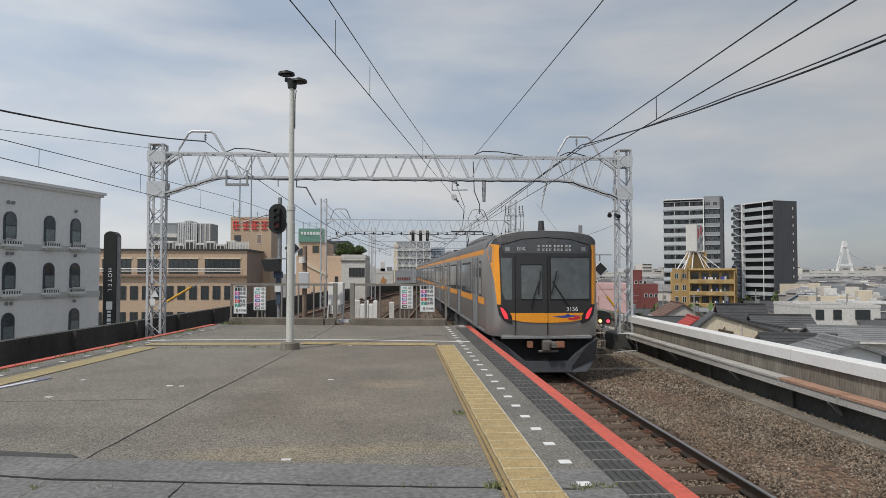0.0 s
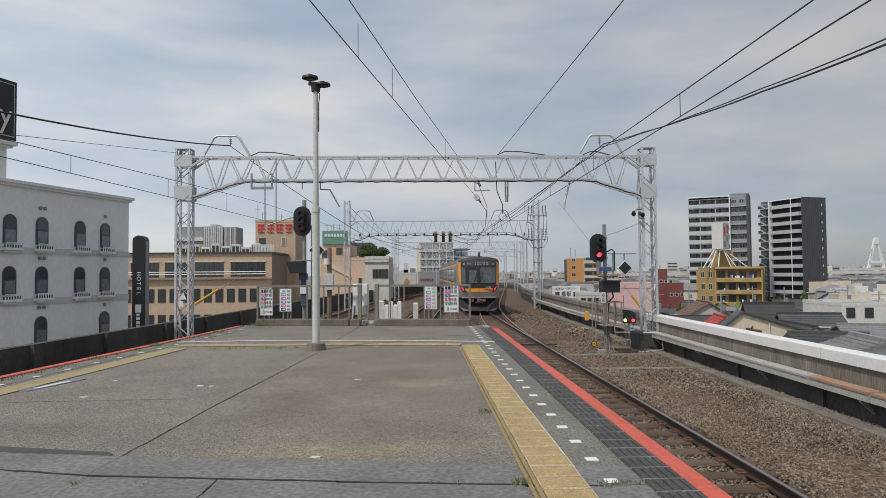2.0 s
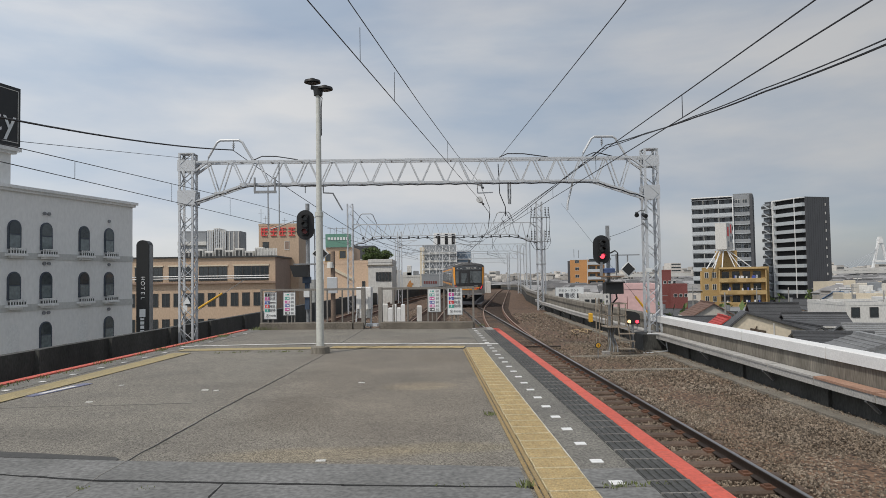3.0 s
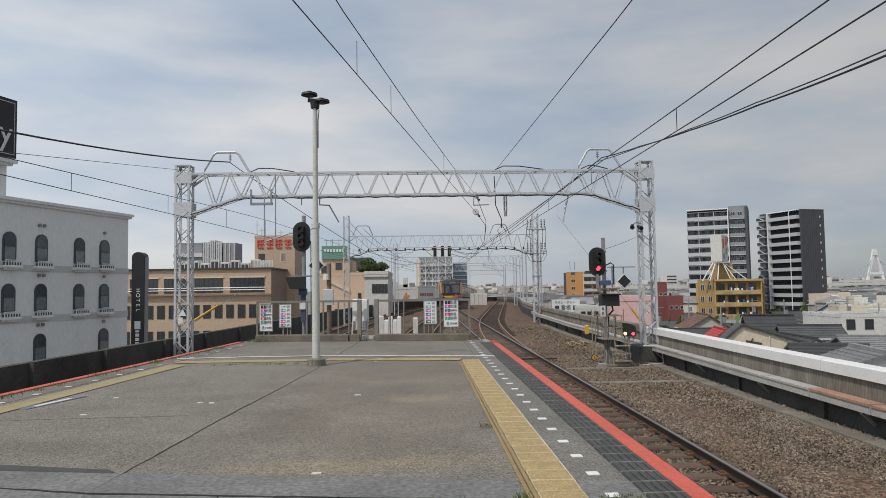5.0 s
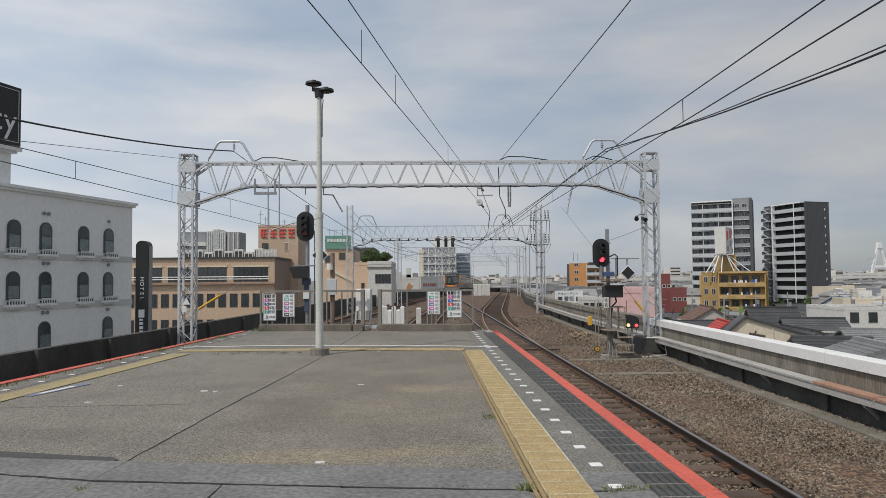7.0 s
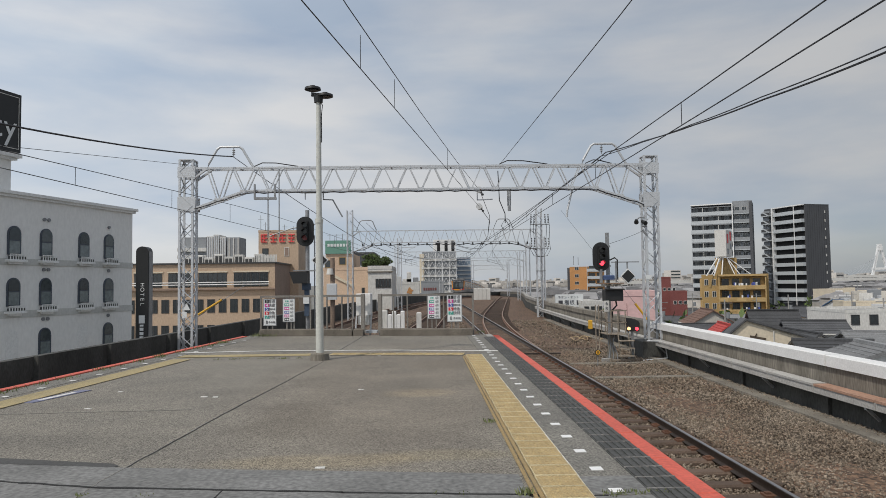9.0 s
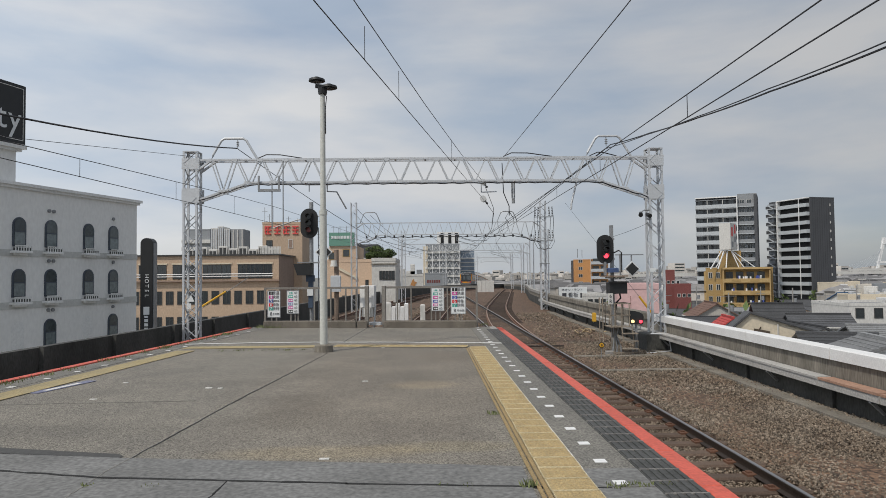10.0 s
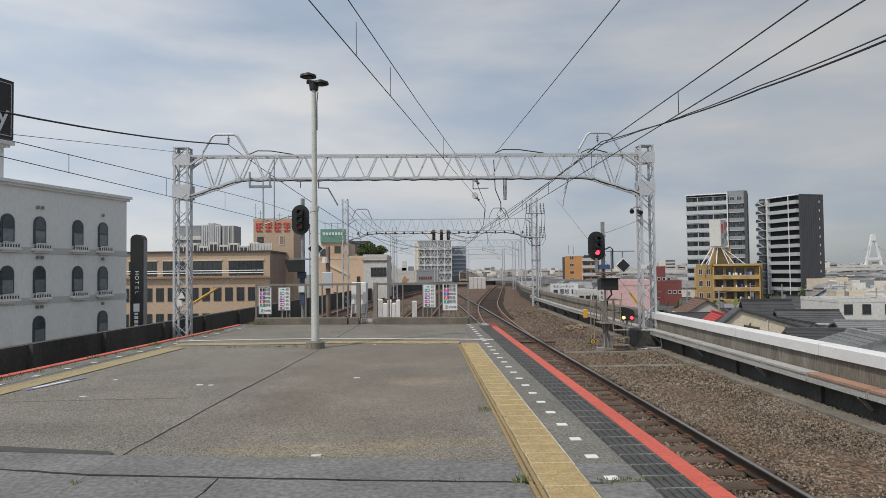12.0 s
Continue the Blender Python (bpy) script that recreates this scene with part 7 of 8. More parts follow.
def tree(label, x, y, base, h, rad, seed):
    r = random.Random(seed)
    t = thing("tree", label, "tree", pose(x, y, base))
    part("trunk", Geo().rod((0, 0, 0), (0.1, 0, h * 0.55), 0.14, 0.08, 8), BARK, t)
    for k in range(4):
        a = r.uniform(0, 6.28)
        part("limb", Geo().rod((0.08, 0, h * (0.3 + 0.07 * k)), (math.cos(a) * rad * 0.6, math.sin(a) * rad * 0.6, h * (0.55 + 0.08 * k)), 0.05, 0.02, 6), BARK, t)
    g = Geo()
    for k in range(9):
        a, q = r.uniform(0, 6.28), rad * r.uniform(0.1, 0.75)
        leaf_cloud(g, r, math.cos(a) * q, math.sin(a) * q, h * r.uniform(0.45, 0.9), rad * 0.5, rad * 0.5, h * 0.17, 130, 0.13)
    part("crown", g, LEAF, t, "uneven dark green crown")


tree("dark green tree on the flat roof", -5.94, 78, 3.11, 1.9, 1.1, 3)
tree("round green tree beside the roof edge", -4.84, 80, 3.14, 1.5, 1.0, 8)
tree("small green bush on the flat roof", -6.82, 77, 3.09, 1.1, 0.8, 9)

low = building("white_low_building", "low white building with a salmon emblem on its wall", -5.20, 110, -0.91 - -5.20, 8, 1.42, PALE)
part("emblem", Geo().prism([(2.2, 8.0), (2.5, 8.7), (2.75, 9.0), (2.9, 8.6), (3.3, 8.4), (3.0, 8.1), (3.1, 7.6), (2.6, 7.9)], -0.06, 0.0), ORANGE_TILE, low)
part("lower_strip", Geo().box(-0.05, -0.05, 5.5, 4.3, 0, 7.4), CREAM, low)
for xq, w2, h2 in ((0.3, 0.9, 1.2), (1.5, 1.4, 0.8), (2.2, 0.7, 1.9), (3.2, 0.9, 1.0), (0.0, 0.5, 1.7)):
    part("roof_box", Geo().chamfer(xq, 2, 9.4, xq + w2, 4, 9.5 + h2, 0.05), PALE if xq != 3.2 else GALV_DARK, low)
shed = building("grey_shed", "grey industrial shed with a faded name on its side", -0.87, 150, 4.11 - -0.87, 14, 1.69, TOWER_MID)
for k in range(6):
    part("sign_bar", Geo().box(0.5 + k * 0.5, -0.05, 7.9, 0.85 + k * 0.5, 0, 8.5), MAROON, shed)

# apartment tower under repair, wrapped in scaffolding
TY = 250.0
tw = building("scaffolded_tower", "apartment tower wrapped in white scaffolding", -1.04, TY, 11.43 - -1.04, 14, 12.57, TOWER_MID)
tww, twh = 11.43 - -1.04, 12.57 + 8
part("penthouse", Geo().box(4.3, 1, twh, tww, 10, twh + 4.9), WHITE, tw)
for xq in (5.6, 8.4, 10.9):
    part("dark_strip", Geo().box(xq, 0.9, twh + 0.6, xq + 1.1, 1.0, twh + 4.5), BLACK_MATT, tw)
g = Geo()
k = 0
z = 6.0
while z < twh - 0.5:
    part("floor_band", Geo().box(-0.2, -0.5, z, tww + 0.2, 0.0, z + 0.7), PALE, tw)
    for q in range(5):
        xa = q * tww / 5
        g.bar((xa, -1.1, z), (xa + tww / 10, -1.1, z + 2.4), 0.22, 0.1).bar((xa + tww / 10, -1.1, z + 2.4), (xa + tww / 5, -1.1, z), 0.22, 0.1)
    g.bar((-0.5, -1.1, z), (tww + 0.5, -1.1, z), 0.2, 0.12)
    z += 2.9
for q in range(6):
    g.bar((q * tww / 5, -1.1, 0), (q * tww / 5, -1.1, twh), 0.2, 0.12)
part("scaffold", g, WHITE, tw, "white scaffold frame")
part("warm_panel", Geo().box(-0.9, -0.3, 6, 0.8, 0.2, twh - 0.4), CREAM, tw)
nt = building("blue_grey_tower", "slim blue-grey block beside the scaffolded tower", 12.32, 260, 17.52 - 12.32, 9, 10.78, mat("blue_grey_panel", (0.23, 0.29, 0.36), 0.6, 0, 0.1, 0.2, 2))
for z in np.arange(8, 16.5, 1.5):
    part("floor_band", Geo().box(-0.1, -0.2, float(z), 5.3, 0.0, float(z) + 0.4), PALE, nt)

# orange block with white balconies
OY = 255.0
ow = 67.22 - 54.54
ob_ = building("orange_apartments", "orange tiled apartment block with white balconies", 54.54, OY, ow, 14, 6.49, ORANGE_TILE, rz=-13)
part("side_edge", Geo().box(-0.9, 0.4, 0, -0.02, 4, 6.49 + 8), TOWER_DARK, ob_)
for r in range(6):
    z = 14.2 - r * 2.75
    if z < 2:
        continue
    window(ob_, front(2.6, z), 1.5, 1.2, PALE)
    part("balcony", Geo().box(6.4, -1.1, z - 1.3, ow, 0.0, z - 0.2), TOWER_GREY, ob_)
    window(ob_, front(8.2, z + 0.3), 2.2, 1.2, WIN_FRAME)
    window(ob_, front(11.0, z + 0.3), 2.0, 1.2, WIN_FRAME)
part("balcony_end", Geo().box(6.3, -1.15, 0, 6.5, 0, 15.6), PALE, ob_)
part("roof_tank", Geo().chamfer(9.0, 3, 15.6, 12, 6, 18.2, 0.1), WHITE, ob_)
part("antenna", Geo().rod((1.5, 4, 15.6), (1.5, 4, 19), 0.12, n=6), GALV_DARK, ob_)
part("antenna", Geo().rod((3.2, 4, 15.6), (3.2, 4, 18.6), 0.12, n=6), GALV_DARK, ob_)

sb = thing("signboard", "white roadside signboard with dark lettering", "sign board")
SBY = 80.0
sx0, sx1, sz0, sz1 = 15.36, 18.66, -1.47, -0.01
part("panel", Geo().box(sx0, SBY, sz0, sx1, SBY + 0.2, sz1), BOARD_WHITE, sb)
part("frame", Geo().box(sx0, SBY + 0.25, GROUND_Z, sx0 + 0.25, SBY + 0.45, sz1).box(sx1 - 0.25, SBY + 0.25, GROUND_Z, sx1, SBY + 0.45, sz1), GALV_DARK, sb)
writing("ネオン・テント", 0.36, SIGN_TEXT, sb, pose((sx0 + sx1) / 2 - 0.1, SBY - 0.02, sz1 - 0.36, 90, 0, 0))
writing("看板", 0.62, SIGN_TEXT, sb, pose((sx0 + sx1) / 2 + 0.0, SBY - 0.02, sz0 + 0.48, 90, 0, 0))
for xa in (sx0 + 0.35, sx1 - 0.8):
    part("word_bar", Geo().box(xa, SBY - 0.02, sz0 + 0.2, xa + 0.5, SBY, sz0 + 0.75), SIGN_TEXT, sb)
wl_ = building("white_workshop", "low white workshop with small windows", 18.06, 78, 20.43 - 18.06, 8, -1.09, PALE)
for k in range(3):
    window(wl_, front(0.5 + k * 0.75, 8 + -1.68), 0.55, 0.6)
pk = building("pink_hall", "pale pink flat-roofed hall", 12.75, 46, 15.63 - 12.75, 6, 0.48, PINK, rz=-14)
part("seam", Geo().box(0.9, -0.02, 0, 0.93, 0, 8).box(2.1, -0.02, 0, 2.13, 0, 8), MAROON, pk)
for nm, a, b, yt, Y in (("maroon_block", 1166, 1184, 485, 150), ("maroon_block", 1184, 1212, 511, 140)):
    m_ = building(nm, "maroon brick block with pale windows", (a - 747) / 1203.0 * Y, Y, (b - a) / 1203.0 * Y, 9, 1.58 - (yt - 487) / 1203.0 * Y, MAROON, rz=-20)
    for k in range(3):
        window(m_, front(0.9 + k * 1.0, 7.4 - (yt - 485) * 0.1), 0.7, 0.7, PALE)

# two dark residential towers
AY = 232.0
ta = building("residential_tower", "charcoal residential tower with white balcony bands", 92.01, AY - 1, 12.9, 15, 26.53, TOWER_DARK, rz=-28, group="residential towers", roof=TOWER_MID)
H_A = 26.53 + 8
for r in range(12):
    z = H_A - 1.5 - r * 3.02
    if z < 1:
        break
    part("balcony", Geo().box(-0.05, -1.4, z - 2.0, 12.9, 0.02, z - 0.75), TOWER_GREY, ta, "pale balcony front")
    part("ceiling_slab", Geo().box(-0.05, -1.4, z + 0.72, 12.9, 0.0, z + 0.92), TOWER_MID, ta)
    for q in range(5):
        window(ta, front(1.4 + q * 2.45, z - 0.02), 1.7, 1.5, WIN_FRAME)
    for q in (3.7, 8.6):
        part("divider", Geo().box(q, -1.35, z - 0.75, q + 0.15, 0, z + 0.72), PALE, ta)
part("edge_fin", Geo().box(12.9, -1.45, 0, 13.2, 0.2, H_A + 0.3).box(-0.1, -1.5, H_A, 13.2, 0.1, H_A + 0.35), WHITE, ta)
tb2 = building("residential_tower", "grey residential tower wing with open balconies", 105.64 - 1.7, AY - 6.4, 5.9, 12, 27.30, TOWER_MID, rz=-28, group="residential towers", roof=TOWER_MID)
part("end_wall", Geo().box(5.9, 0, 0, 6.0, 12, H_A + 0.6), TOWER_DARK, tb2)
part("corner_wall", Geo().box(5.1, -1.3, 0, 5.98, -0.01, H_A + 0.6), TOWER_DARK, tb2)
for r in range(12):
    z = H_A - 1.3 - r * 3.02
    if z < 1:
        break
    part("balcony", Geo().box(0.1, -1.3, z - 1.9, 5.05, -1.15, z - 0.85), TOWER_MID, tb2)
    part("floor_slab", Geo().box(0.1, -1.35, z - 2.1, 5.05, 0, z - 1.9), TOWER_GREY, tb2)
    for q in range(2):
        window(tb2, front(1.4 + q * 2.2, z - 0.3), 1.5, 1.5, PALE)
BY_ = 236.0
tb = building("residential_tower", "charcoal residential tower with a blank panelled end wall", 132.52 - 1.3, BY_ - 6, 10.3, 19, 26.64, TOWER_DARK, rz=15, group="residential towers", roof=TOWER_MID)
H_B = 26.64 + 8
for r in range(12):
    z = H_B - 2.4 - r * 3.02
    if z < 1:
        break
    part("end_window", Geo().box(8.3, -0.12, z - 0.3, 8.6, 0.0, z + 0.55), PALE, tb)
    part("balcony", Geo().box(-1.3, 0.4, z - 0.55, 0.0, 13.6, z + 0.7), TOWER_GREY, tb, "pale balcony front")
    # flat black strip stands in for the shade inside the open balcony
    part("recess", Geo().box(-0.06, 0.4, z + 0.72, 0.0, 13.6, z + 2.4), BLACK_MATT, tb)
    part("stair_slab", Geo().box(-2.2, 14.2, z - 0.2, 0.0, 18.3, z + 0.15), TOWER_GREY, tb)
    part("stair_rail", Geo().box(-2.25, 14.2, z + 0.16, -2.1, 18.3, z + 1.1), WIN_FRAME, tb)
    part("stair_slope", Geo().bar((-2.3, 14.4, z - 0.1), (-2.3, 17.6, z + 1.6), 0.10, 0.4), TOWER_GREY, tb)
part("white_fin", Geo().box(-1.5, 13.65, 0, 0.0, 14.1, H_B + 0.2).box(-1.4, 0.3, H_B - 0.05, 0.0, 13.8, H_B + 0.3), WHITE, tb)
part("mid_post", Geo().box(-1.42, 3.6, 0, -1.28, 3.85, H_B), WHITE, tb)
part("stair_core", Geo().box(-1.2, 15.5, 0, -0.05, 18.4, H_B - 0.5), TOWER_MID, tb)
for k in range(1, 10):
    part("panel_seam", Geo().box(k * 0.97, -0.02, 0, k * 0.97 + 0.05, 0, H_B), BLACK, tb)

# ochre apartments with a rooftop billboard
YY = 168.0
yw = 84.83 - 70.06
yb = building("ochre_apartments", "ochre tiled apartment block with laundry on its balconies", 70.20, YY + 3, yw * 1.04, 12, 2.32, YELLOW_TILE, rz=-24)
H_Y = 2.32 + 8
part("side_wing", Geo().box(-0.5, 2.0, 0, -0.02, 11, H_Y - 0.6), YELLOW_PALE, yb)
part("roof_lip", Geo().box(4.0, -1.5, H_Y - 0.15, yw + 0.1, 0.0, H_Y + 0.3), YELLOW_PALE, yb)
for r in range(4):
    z = H_Y - 1.7 - r * 3.0
    for xq in (1.1, 2.9):
        window(yb, front(xq, z + 0.1), 0.95, 1.5, PALE)
    part("balcony", Geo().box(4.2, -1.4, z - 1.75, yw, 0.0, z - 0.75), YELLOW_PALE, yb)
    for xg in (6.0, 10.2):
        part("balcony_gap", Geo().box(xg, -1.43, z - 1.55, xg + 2.1, -1.405, z - 0.95), YELLOW_TILE, yb)
    part("post", Geo().box(4.0, -1.45, z - 1.75, 4.25, 0, z + 1.3).box(yw - 0.25, -1.45, z - 0.74, yw, 0, z + 1.3), YELLOW_PALE, yb)
    for q in range(4):
        window(yb, front(5.5 + q * 2.4, z + 0.1), 1.7, 1.7, WIN_FRAME)
    if r < 3:
        rr = random.Random(r)
        for q in range(12 if r == 0 else 5):
            xq = 5.2 + rr.random() * 8
            part("laundry", Geo().box(xq, -1.3, z - 0.75, xq + 0.35, -1.25, z - 0.75 + rr.uniform(0.4, 0.8)), WHITE if q % 3 else SIGN_BLUE, yb)
part("penthouse", Geo().box(3.2, 4, H_Y, 8.4, 10, H_Y + 4.6), YELLOW_TILE, yb)
bb = thing("billboard", "white rooftop billboard box on splayed struts", "billboard", pose(73.06, YY + 1.5, H_Y - 8, 0, 0, 0))
bh0, bh1 = 7.14 - (H_Y - 8), 13.81 - (H_Y - 8)
bb1 = Geo().add([(0.2, 0, bh0), (2.4, -1.5, bh0), (5.6, 2.2, bh0), (3.4, 3.7, bh0), (0.2, 0, bh1), (2.4, -1.5, bh1), (5.6, 2.2, bh1), (3.4, 3.7, bh1)], [(0, 3, 2, 1), (4, 5, 6, 7), (0, 1, 5, 4), (1, 2, 6, 5), (2, 3, 7, 6), (3, 0, 4, 7)])
part("panel_box", bb1, PALE, bb)
for u, z0, z1, m_ in ((0.15, 0.50, 0.85, SIGN_RED), (0.62, 0.62, 0.95, SIGN_RED), (0.62, 0.30, 0.5, TOWER_MID), (0.2, 0.1, 0.3, TOWER_MID)):
    a = Vector((2.4, -1.5, 0)).lerp(Vector((5.6, 2.2, 0)), u)
    b = Vector((2.4, -1.5, 0)).lerp(Vector((5.6, 2.2, 0)), u + 0.22)
    zz = (bh0 + (bh1 - bh0) * (z0 + z1) / 2)
    part("mark", Geo().bar(a + Vector((0.02, -0.02, zz)), b + Vector((0.02, -0.02, zz)), 0.06, (bh1 - bh0) * (z1 - z0)), m_, bb)
for p, q in (((-2.6, -1, 0), (0.9, 0, bh0)), ((-0.8, -1.2, 0), (1.4, 0, bh0)), ((1.2, -1.2, 0), (2.2, 0, bh0)), ((0.2, 3, 0), (2.6, 1.5, bh0)), ((6.0, -1.2, 0), (3.0, 0, bh0)), ((10.0, 1, 0), (4.6, 2, bh0 - 0.4)), ((4.6, -1.2, 0), (2.8, -0.5, bh0))):
    part("strut", Geo().bar(p, q, 0.22), WHITE, bb)


# ---- houses ----
def house(label, x, y, w, d, eave, ridge, rz, wall, roof, group="", along=False, windows_n=2, tiled=True):
    """A gabled house; local x along the front. along: ridge parallel to the front."""
    h = thing("house", label, "house", pose(x, y, GROUND_Z, 0, 0, rz), group)
    e, r = eave - GROUND_Z, ridge - GROUND_Z
    o = 0.35
    if along:
        prof = [(0, 0), (d, 0), (d, e), (d / 2, r), (0, e)]
        part("wall", Geo().prism(prof, 0, w, "x"), wall, h)
        t = 0.14
        k = (r - e) / (d / 2)
        part("roof", Geo().prism([(-o, e - o * k + 0.01), (d / 2, r + 0.01), (d + o, e - o * k + 0.01), (d + o, e - o * k + t), (d / 2, r + t), (-o, e - o * k + t)], -o, w + o, "x"), roof, h)
    else:
        prof = [(0, 0), (w, 0), (w, e), (w / 2, r), (0, e)]
        part("wall", Geo().prism(prof, 0, d, "y"), wall, h)
        t = 0.14
        k = (r - e) / (w / 2)
        part("roof", Geo().prism([(-o, e - o * k + 0.01), (w / 2, r + 0.01), (w + o, e - o * k + 0.01), (w + o, e - o * k + t), (w / 2, r + t), (-o, e - o * k + t)], -o, d + o, "y"), roof, h)
    run = d / 2 if along else w / 2
    rise = r - e
    # rows of tiles, a ridge cap and gutters
    for sgn in (-1, 1):
        n_rows = max(4, int(math.hypot(run, rise) / 0.42))
        for k in range(n_rows if tiled else 0):
            u = (k + 0.5) / n_rows
            q, z = run * (1 - sgn * u), r - rise * u + t + 0.012
            if along:
                part("tile_course", Geo().box(-o, q - 0.03, z - 0.03, w + o, q + 0.03, z + 0.02), roof, h)
            else:
                part("tile_course", Geo().box(q - 0.03, -o, z - 0.03, q + 0.03, d + o, z + 0.02), roof, h)
        q, z = run - sgn * (run + o + 0.05), e - o * rise / run + 0.02
        part("gutter", Geo().box(-o, q - 0.05, z, w + o, q + 0.05, z + 0.10) if along else Geo().box(q - 0.05, -o, z, q + 0.05, d + o, z + 0.10), PALE if sgn > 0 else GALV_DARK, h)
    part("ridge", Geo().box(-o, run - 0.12, r + t - 0.02, w + o, run + 0.12, r + t + 0.10) if along else Geo().box(run - 0.12, -o, r + t - 0.02, run + 0.12, d + o, r + t + 0.10), roof, h)
    for k in range(windows_n):
        window(h, front(w * (k + 0.7) / (windows_n + 0.4), e - 1.1), 1.1, 1.0, PALE)
    return h


ch = thing("house", "cream gabled house with a dark sloping roof edge", "house", pose(16.62, 36.6, 0, 0, 0, -10))
part("wall", Geo().prism([(0, GROUND_Z), (4.2, GROUND_Z), (4.2, -1.72), (0.72, -0.66), (0, -1.28)], 0, 0.9, "y"), CREAM, ch)
part("roof", Geo().prism([(-0.25, -1.50), (0.72, -0.665), (4.5, -1.815), (4.5, -1.72), (0.72, -0.57), (-0.25, -1.40)], -0.12, 1.0, "y"), ROOF_DARK, ch)
part("fascia", Geo().prism([(-0.25, -1.55), (0.72, -0.715), (4.5, -1.865), (4.5, -1.82), (0.72, -0.67), (-0.25, -1.505)], -0.15, -0.122, "y"), WIN_FRAME, ch)
part("vent_pipe", Geo().rod((2.1, -0.06, -1.9), (2.1, -0.06, -1.25), 0.035, n=8), PALE, ch)
part("vine", Geo().bar((0.9, -0.03, -1.55), (1.7, -0.03, -1.7), 0.05, 0.12).bar((1.1, -0.03, -1.7), (1.25, -0.03, -1.4), 0.05), BARK, ch)
house("small teal house with a red roof", 26.86, 62, 1.8, 4, -3.45, -2.75, -12, TEAL, ROOF_RED, windows_n=0)
house("house with a steep charcoal roof", 29.47, 60, 3.7, 4.5, -3.2, -1.5, -14, PALE, ROOF_DARK, along=True, windows_n=1)
house("white house under a wide dark hipped roof", 30.9, 57, 4.4, 4.5, -3.1, -2.3, -18, PALE, ROOF_DARK, along=True)
house("pale house with a white gable front", 27.56, 50, 3.2, 6, -3.6, -2.7, -6, WHITE, ROOF_DARK)
house("brown-roofed house beside the street", 35.46, 90, 5.5, 7, -4.4, -2.7, -10, WALL_MIX, mat("brown_roof", (0.17, 0.10, 0.075), 0.8, 0, 0.2, 1, 9))
house("house with a dark low roof below the parapet", 18.6, 33, 3.0, 3.5, -2.2, -1.75, -20, WALL_MIX, ROOF_DARK, along=True, windows_n=0)
house("small white shed with a pale metal roof", 17.5, 27, 2.1, 3, -1.75, -1.40, -12, WHITE, ROOF_GREYT, windows_n=1)
house("house with a moss grey tiled roof", 29.51, 46, 5.0, 6, -3.2, -2.5, -20, WALL_MIX, ROOF_GREYT, along=True)
house("long beige house with a dark flat roof", 24.55, 66, 5.8, 6, -3.6, -3.1, -3, CREAM, ROOF_DARK, along=True, windows_n=3)
wh = building("white_house", "white flat-roofed house with dark windows", 45.02, 72, 7.5, 9, -2.28, PALE, rz=-6)
for xq in (1.0, 2.9, 5.6):
    window(wh, front(xq, 8 + -3.01), 0.9 if xq < 5 else 1.6, 1.1)
house("house with a bright blue roof", 88.01, 140, 9, 8, -5.0, -3.3, 5, PALE, ROOF_BLUE, along=True)
wlong = building("long_warehouse", "long beige warehouse with a flat roof", 115.84, 190, 26, 12, -2.16, CREAM, rz=-4)
for k in range(7):
    window(wlong, front(2 + k * 3.3, 3.6), 2.0, 1.0)

rng = random.Random(21)
walls_ = [WALL_MIX, PALE, CREAM, WALL_MIX, BEIGE, WHITE]
roofs_ = [ROOF_DARK, ROOF_DARK, ROOF_GREYT, ROOF_GREYT, ROOF_DARK, ROOF_DARK]
count = 0
while count < 100:
    Y = rng.uniform(62, 175)
    u = rng.uniform(0.29, 0.74)
    X = u * Y
    if 1470 < 747 + u * 1203 < 1568 and 64 < Y < 84:
        continue
    low_ = GROUND_Z + rng.uniform(4.6, 6.2)
    if 1080 < 747 + u * 1203 < 1475:
        low_ = GROUND_Z + rng.uniform(2.6, 3.8)
    k = count % 6
    house(("two-storey house with a dark tiled roof", "pale house with a tiled roof", "cream house with a grey roof", "house with a pale grey roof", "beige house with a dark roof", "white house with a dark roof")[k],
          X, Y, rng.uniform(5, 9), rng.uniform(4, 7), low_ - 0.2, low_ + rng.uniform(0.5, 1.1), rng.uniform(-50, 5), walls_[k], roofs_[k], "town houses", rng.random() < 0.6, 2, False)
    count += 1

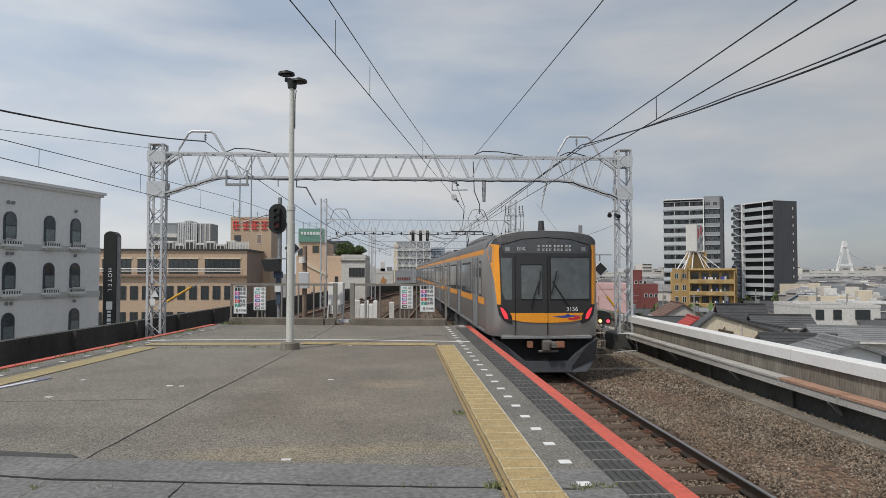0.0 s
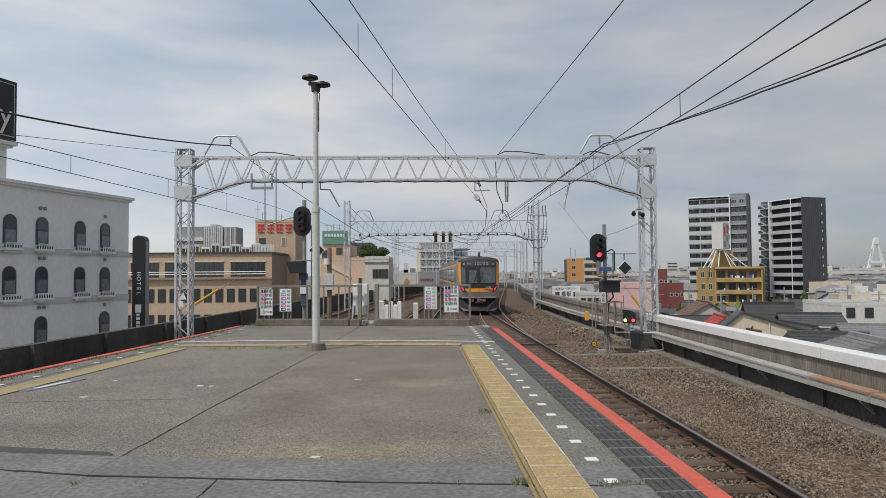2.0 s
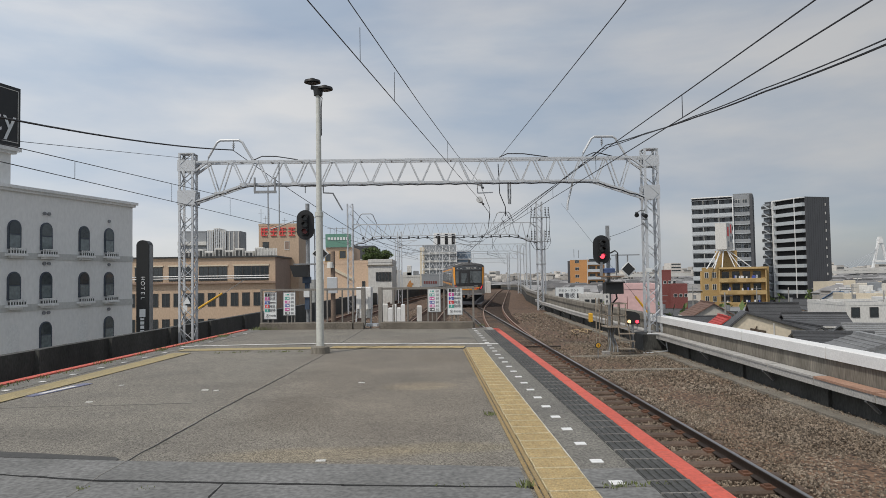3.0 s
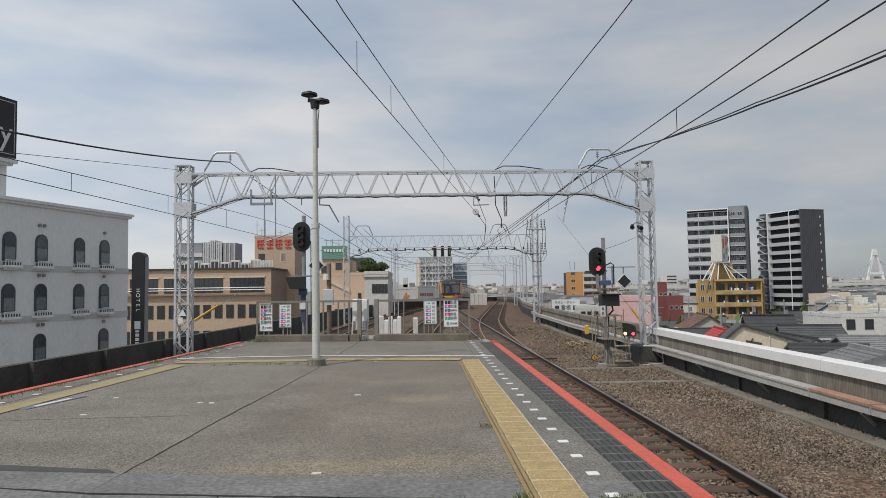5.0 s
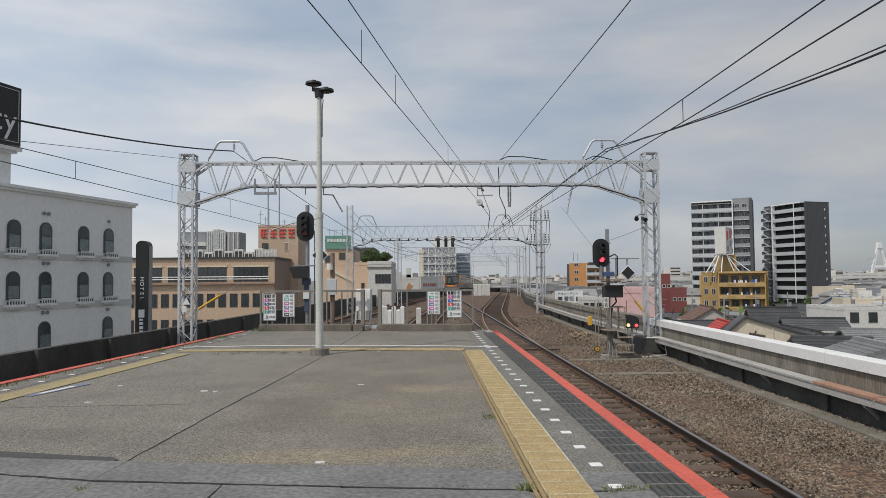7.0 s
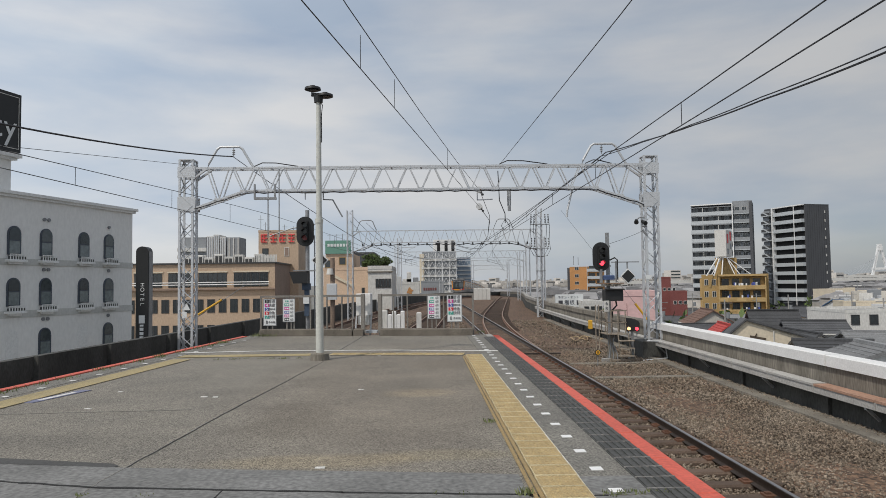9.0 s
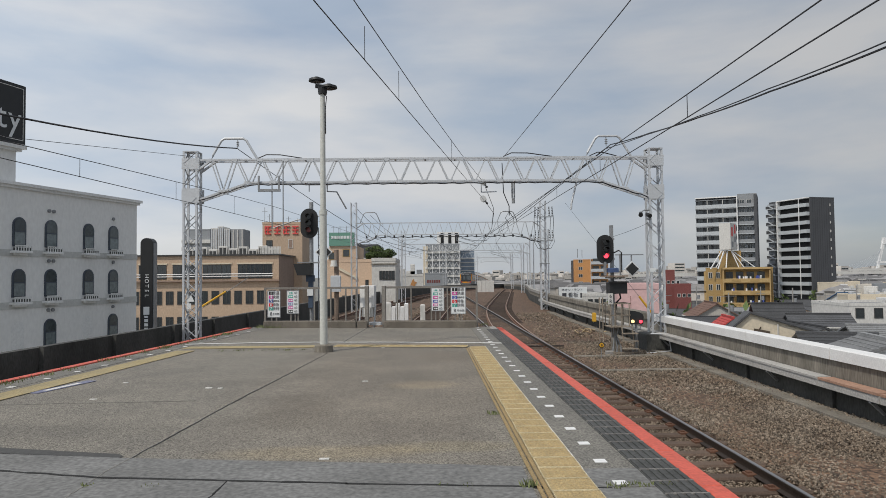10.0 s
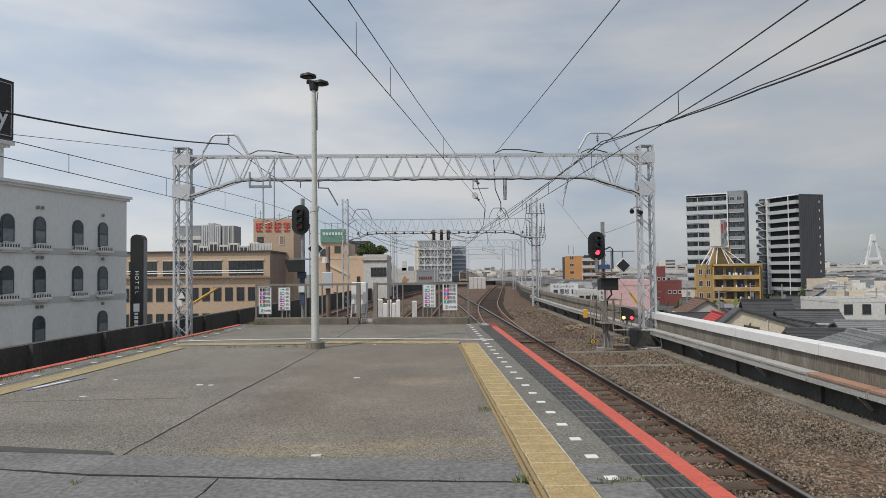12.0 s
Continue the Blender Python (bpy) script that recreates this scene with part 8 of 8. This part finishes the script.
rf = random.Random(77)
flat_walls = [PALE, WHITE, CREAM, WALL_MIX, TOWER_MID]
n_flat = 0
while n_flat < 26:
    Y = rf.uniform(85, 230)
    u = rf.uniform(0.30, 0.74)
    w_ = rf.uniform(5, 11)
    if u < 0.605 and u + w_ / Y > 0.37 or u > 0.60 and Y < 110:
        continue
    top_ = GROUND_Z + rf.choice((3.6, 6.2, 6.6, 7.0))
    fb = building("town_building", ("pale flat-roofed building", "white flat-roofed building", "cream flat-roofed building", "beige flat-roofed building", "grey flat-roofed building")[n_flat % 5] + " among the houses",
                  u * Y, Y, w_, rf.uniform(6, 9), top_, flat_walls[n_flat % 5], rz=rf.uniform(-45, -5), group="town buildings")
    for k in range(int(w_ / 2.2)):
        window(fb, front(1.2 + k * 2.1, top_ + 8 - 1.5), 1.2, 1.1, PALE)
    for k in range(rf.randint(3, 6)):
        xq, yq, hq = rf.uniform(0.4, w_ - 1.6), rf.uniform(0.5, 4.0), rf.uniform(0.5, 1.1)
        part("roof_unit", Geo().chamfer(xq, yq, top_ + 8.04, xq + rf.uniform(0.7, 1.2), yq + 0.6, top_ + 8 + hq, 0.03), GALV if k % 2 else PALE, fb)
    xq = rf.uniform(0.5, w_ - 3.2)
    part("stair_head", Geo().chamfer(xq, 4.2, top_ + 8.04, xq + 2.4, 5.8, top_ + 10.2, 0.05), flat_walls[(n_flat + 1) % 5], fb)
    part("aerial", Geo().rod((xq + 1, 5, top_ + 10.1), (xq + 1, 5, top_ + 12.2), 0.03, n=5).bar((xq + 0.4, 5, top_ + 12.0), (xq + 1.6, 5, top_ + 12.0), 0.03).bar((xq + 0.6, 5, top_ + 11.7), (xq + 1.4, 5, top_ + 11.7), 0.03), GALV_DARK, fb)
    n_flat += 1

# farther town as joined masses
g, gr = Geo(), Geo()
for _ in range(4200):
    Y = 175 + 1300 * rng.random() ** 1.5
    X = rng.uniform(-0.10, 0.80) * Y
    if X / Y < 0.2 and Y < 240 or 0.37 < X / Y < 0.605 and Y < 330:
        continue
    w, d, h = rng.uniform(5, 9), rng.uniform(5, 9), rng.uniform(5, 8.5)
    tf = pose(X, Y, GROUND_Z, 0, 0, rng.uniform(-40, 40))
    g.box(0, 0, 0, w, d, h - 1.2, 0, tf)
    p = [tf @ Vector(q) for q in ((-0.4, -0.4, h - 1.2), (w + 0.4, -0.4, h - 1.2), (w + 0.4, d + 0.4, h - 1.2), (-0.4, d + 0.4, h - 1.2), (0.5, d / 2, h + 0.6), (w - 0.5, d / 2, h + 0.6))]
    gr.add(p, [(0, 1, 5, 4), (1, 2, 5), (2, 3, 4, 5), (3, 0, 4), (3, 2, 1, 0)])
single("far_houses", g, FAR_BLOCK, "pale houses packed together across the far town", "houses", "stuff")
single("far_roofs", gr, islands(mat("far_roofs", (0.15, 0.148, 0.15), 0.8, 0, 0.15, 0.05, 0.6), 0.4, 2.2), "grey and dark roofs across the far town", "roofs", "stuff")
g, gw = Geo(), Geo()
rt0 = random.Random(91)
for _ in range(800):
    Y = rng.uniform(520, 3200)
    X = rng.uniform(-0.12, 0.82) * Y
    if 0.62 < X / Y < 0.70 and Y < 900:
        continue
    h = rng.choice((9, 10, 11, 13, 16)) * rng.uniform(0.8, 1.15) * (1 + Y / 6000) + 1.5
    w, d = rng.uniform(8, 18), rng.uniform(9, 14)
    if X / Y < 0.32:
        w *= 0.4
        h *= 0.72
    tf = pose(X, Y, GROUND_Z, 0, 0, rng.uniform(-25, 25))
    g.box(0, 0, 0, w, d, h, 0, tf)
    z = 1.2
    while z < h - 1.2:
        gw.box(0.6, -0.15, z, w - 0.6, 0.0, z + 0.95, 0, tf)
        z += 3.0
for _ in range(900):
    Y = rt0.uniform(420, 1300)
    X = rt0.uniform(0.05, 0.30) * Y
    h = rt0.uniform(6, 12.5) * (0.85 + Y / 4000)
    w, d = rt0.uniform(3, 7), rt0.uniform(5, 9)
    tf = pose(X, Y, GROUND_Z, 0, 0, rt0.uniform(-30, 30))
    g.box(0, 0, 0, w, d, h, 0, tf)
    z = 2.0
    while z < h - 1.2:
        gw.box(0.5, -0.12, z, w - 0.5, 0.0, z + 0.8, 0, tf)
        z += 2.8
single("far_apartments", g, FAR_BLOCK, "pale apartment blocks scattered along the horizon", "apartment blocks", "stuff")
single("far_window_bands", gw, WIN_DARK, "dark window bands of the far apartment blocks", "windows", "stuff")
g = Geo()
rt = random.Random(31)
for _ in range(260):
    Y = rt.uniform(90, 1200)
    X = rt.uniform(0.14, 0.8) * Y
    leaf_cloud(g, rt, X, Y, GROUND_Z + rt.uniform(2, 4.5), rt.uniform(2, 5), 3, rt.uniform(1.5, 3), 26, 0.9)
single("far_trees", g, LEAF, "dark green trees between the far houses", "trees", "stuff")
poles = random.Random(7)
for k in range(9):
    Y = poles.uniform(75, 140)
    X = (0.30 + 0.048 * k) * Y
    if 16 < X < 22 and Y < 48:
        continue
    q = thing("utility_pole", "grey concrete utility pole among the houses", "utility pole", pose(X, Y, GROUND_Z), "utility poles")
    part("shaft", Geo().rod((0, 0, 0), (0, 0, 9.6), 0.13, 0.08, 8), CONCRETE, q)
    part("transformer", Geo().rod((0.3, -0.1, 7.4), (0.3, -0.1, 8.1), 0.22, 0.22, 10), GALV_DARK, q)
    part("crossarm", Geo().bar((-0.9, 0, 9.2), (0.9, 0, 9.2), 0.06).bar((-0.7, 0, 8.5), (0.7, 0, 8.5), 0.06), GALV_DARK, q)

# cable-stayed bridge on the horizon
br = thing("bridge_pylon", "white A-shaped bridge pylon with stay cables", "bridge")
BX, BYY = 422.45, 620.0
zt = 30.73
for s in (-1, 1):
    part("leg", Geo().bar((BX + s * 11.0, BYY, GROUND_Z), (BX + s * 1.2, BYY, zt - 3), 1.7, 2.0), WHITE, br)
part("crown", Geo().box(BX - 2.1, BYY - 1.5, zt - 5, BX + 2.1, BYY + 1.5, zt - 1).box(BX - 1.5, BYY - 1.5, zt - 1, BX + 1.5, BYY + 1.5, zt + 1), WHITE, br)
part("crossbeam", Geo().bar((BX - 7.5, BYY, 9), (BX + 7.5, BYY, 9), 2.2, 2.0), WHITE, br)
part("deck", Geo().box(BX - 45, BYY - 5, 1.0, BX + 60, BYY + 5, 3.2), PALE, br)
for k in range(9):
    part("stay_cable", Geo().bar((BX - 1.5, BYY, zt - 4 - k), (BX - 10 - k * 4.2, BYY - 3, 3), 0.13), GALV, br)
    part("stay_cable", Geo().bar((BX + 1.5, BYY, zt - 4 - k), (BX + 10 + k * 5, BYY - 3, 3), 0.13), GALV, br)
hw = thing("expressway", "pale elevated expressway crossing the far town", "road")
part("girder", Geo().box(140, 540, -1.5, 900, 552, 0.8), PALE, hw)


# ---- what moves ----
def train_distance(t):
    return 17.4 + 14.15 * t


def motions():
    for k, car in enumerate(CARS):
        rows = []
        for i in range(25):
            t = i * 0.5
            back = train_distance(t) + k * CAR_PITCH
            a, b = back + 2.6, back + 15.4
            xa, xb = line_track(a) + 0.05, line_track(b) + 0.05
            yaw = math.atan2(-(xb - xa), b - a)
            rows.append((t, pose(xa + math.sin(yaw) * 2.6, a - math.cos(yaw) * 2.6, RAIL_Z - fall(a), math.degrees(math.atan2(fall(a) - fall(b), b - a)), 0, math.degrees(yaw))))
        walk(car, rows)


motions()
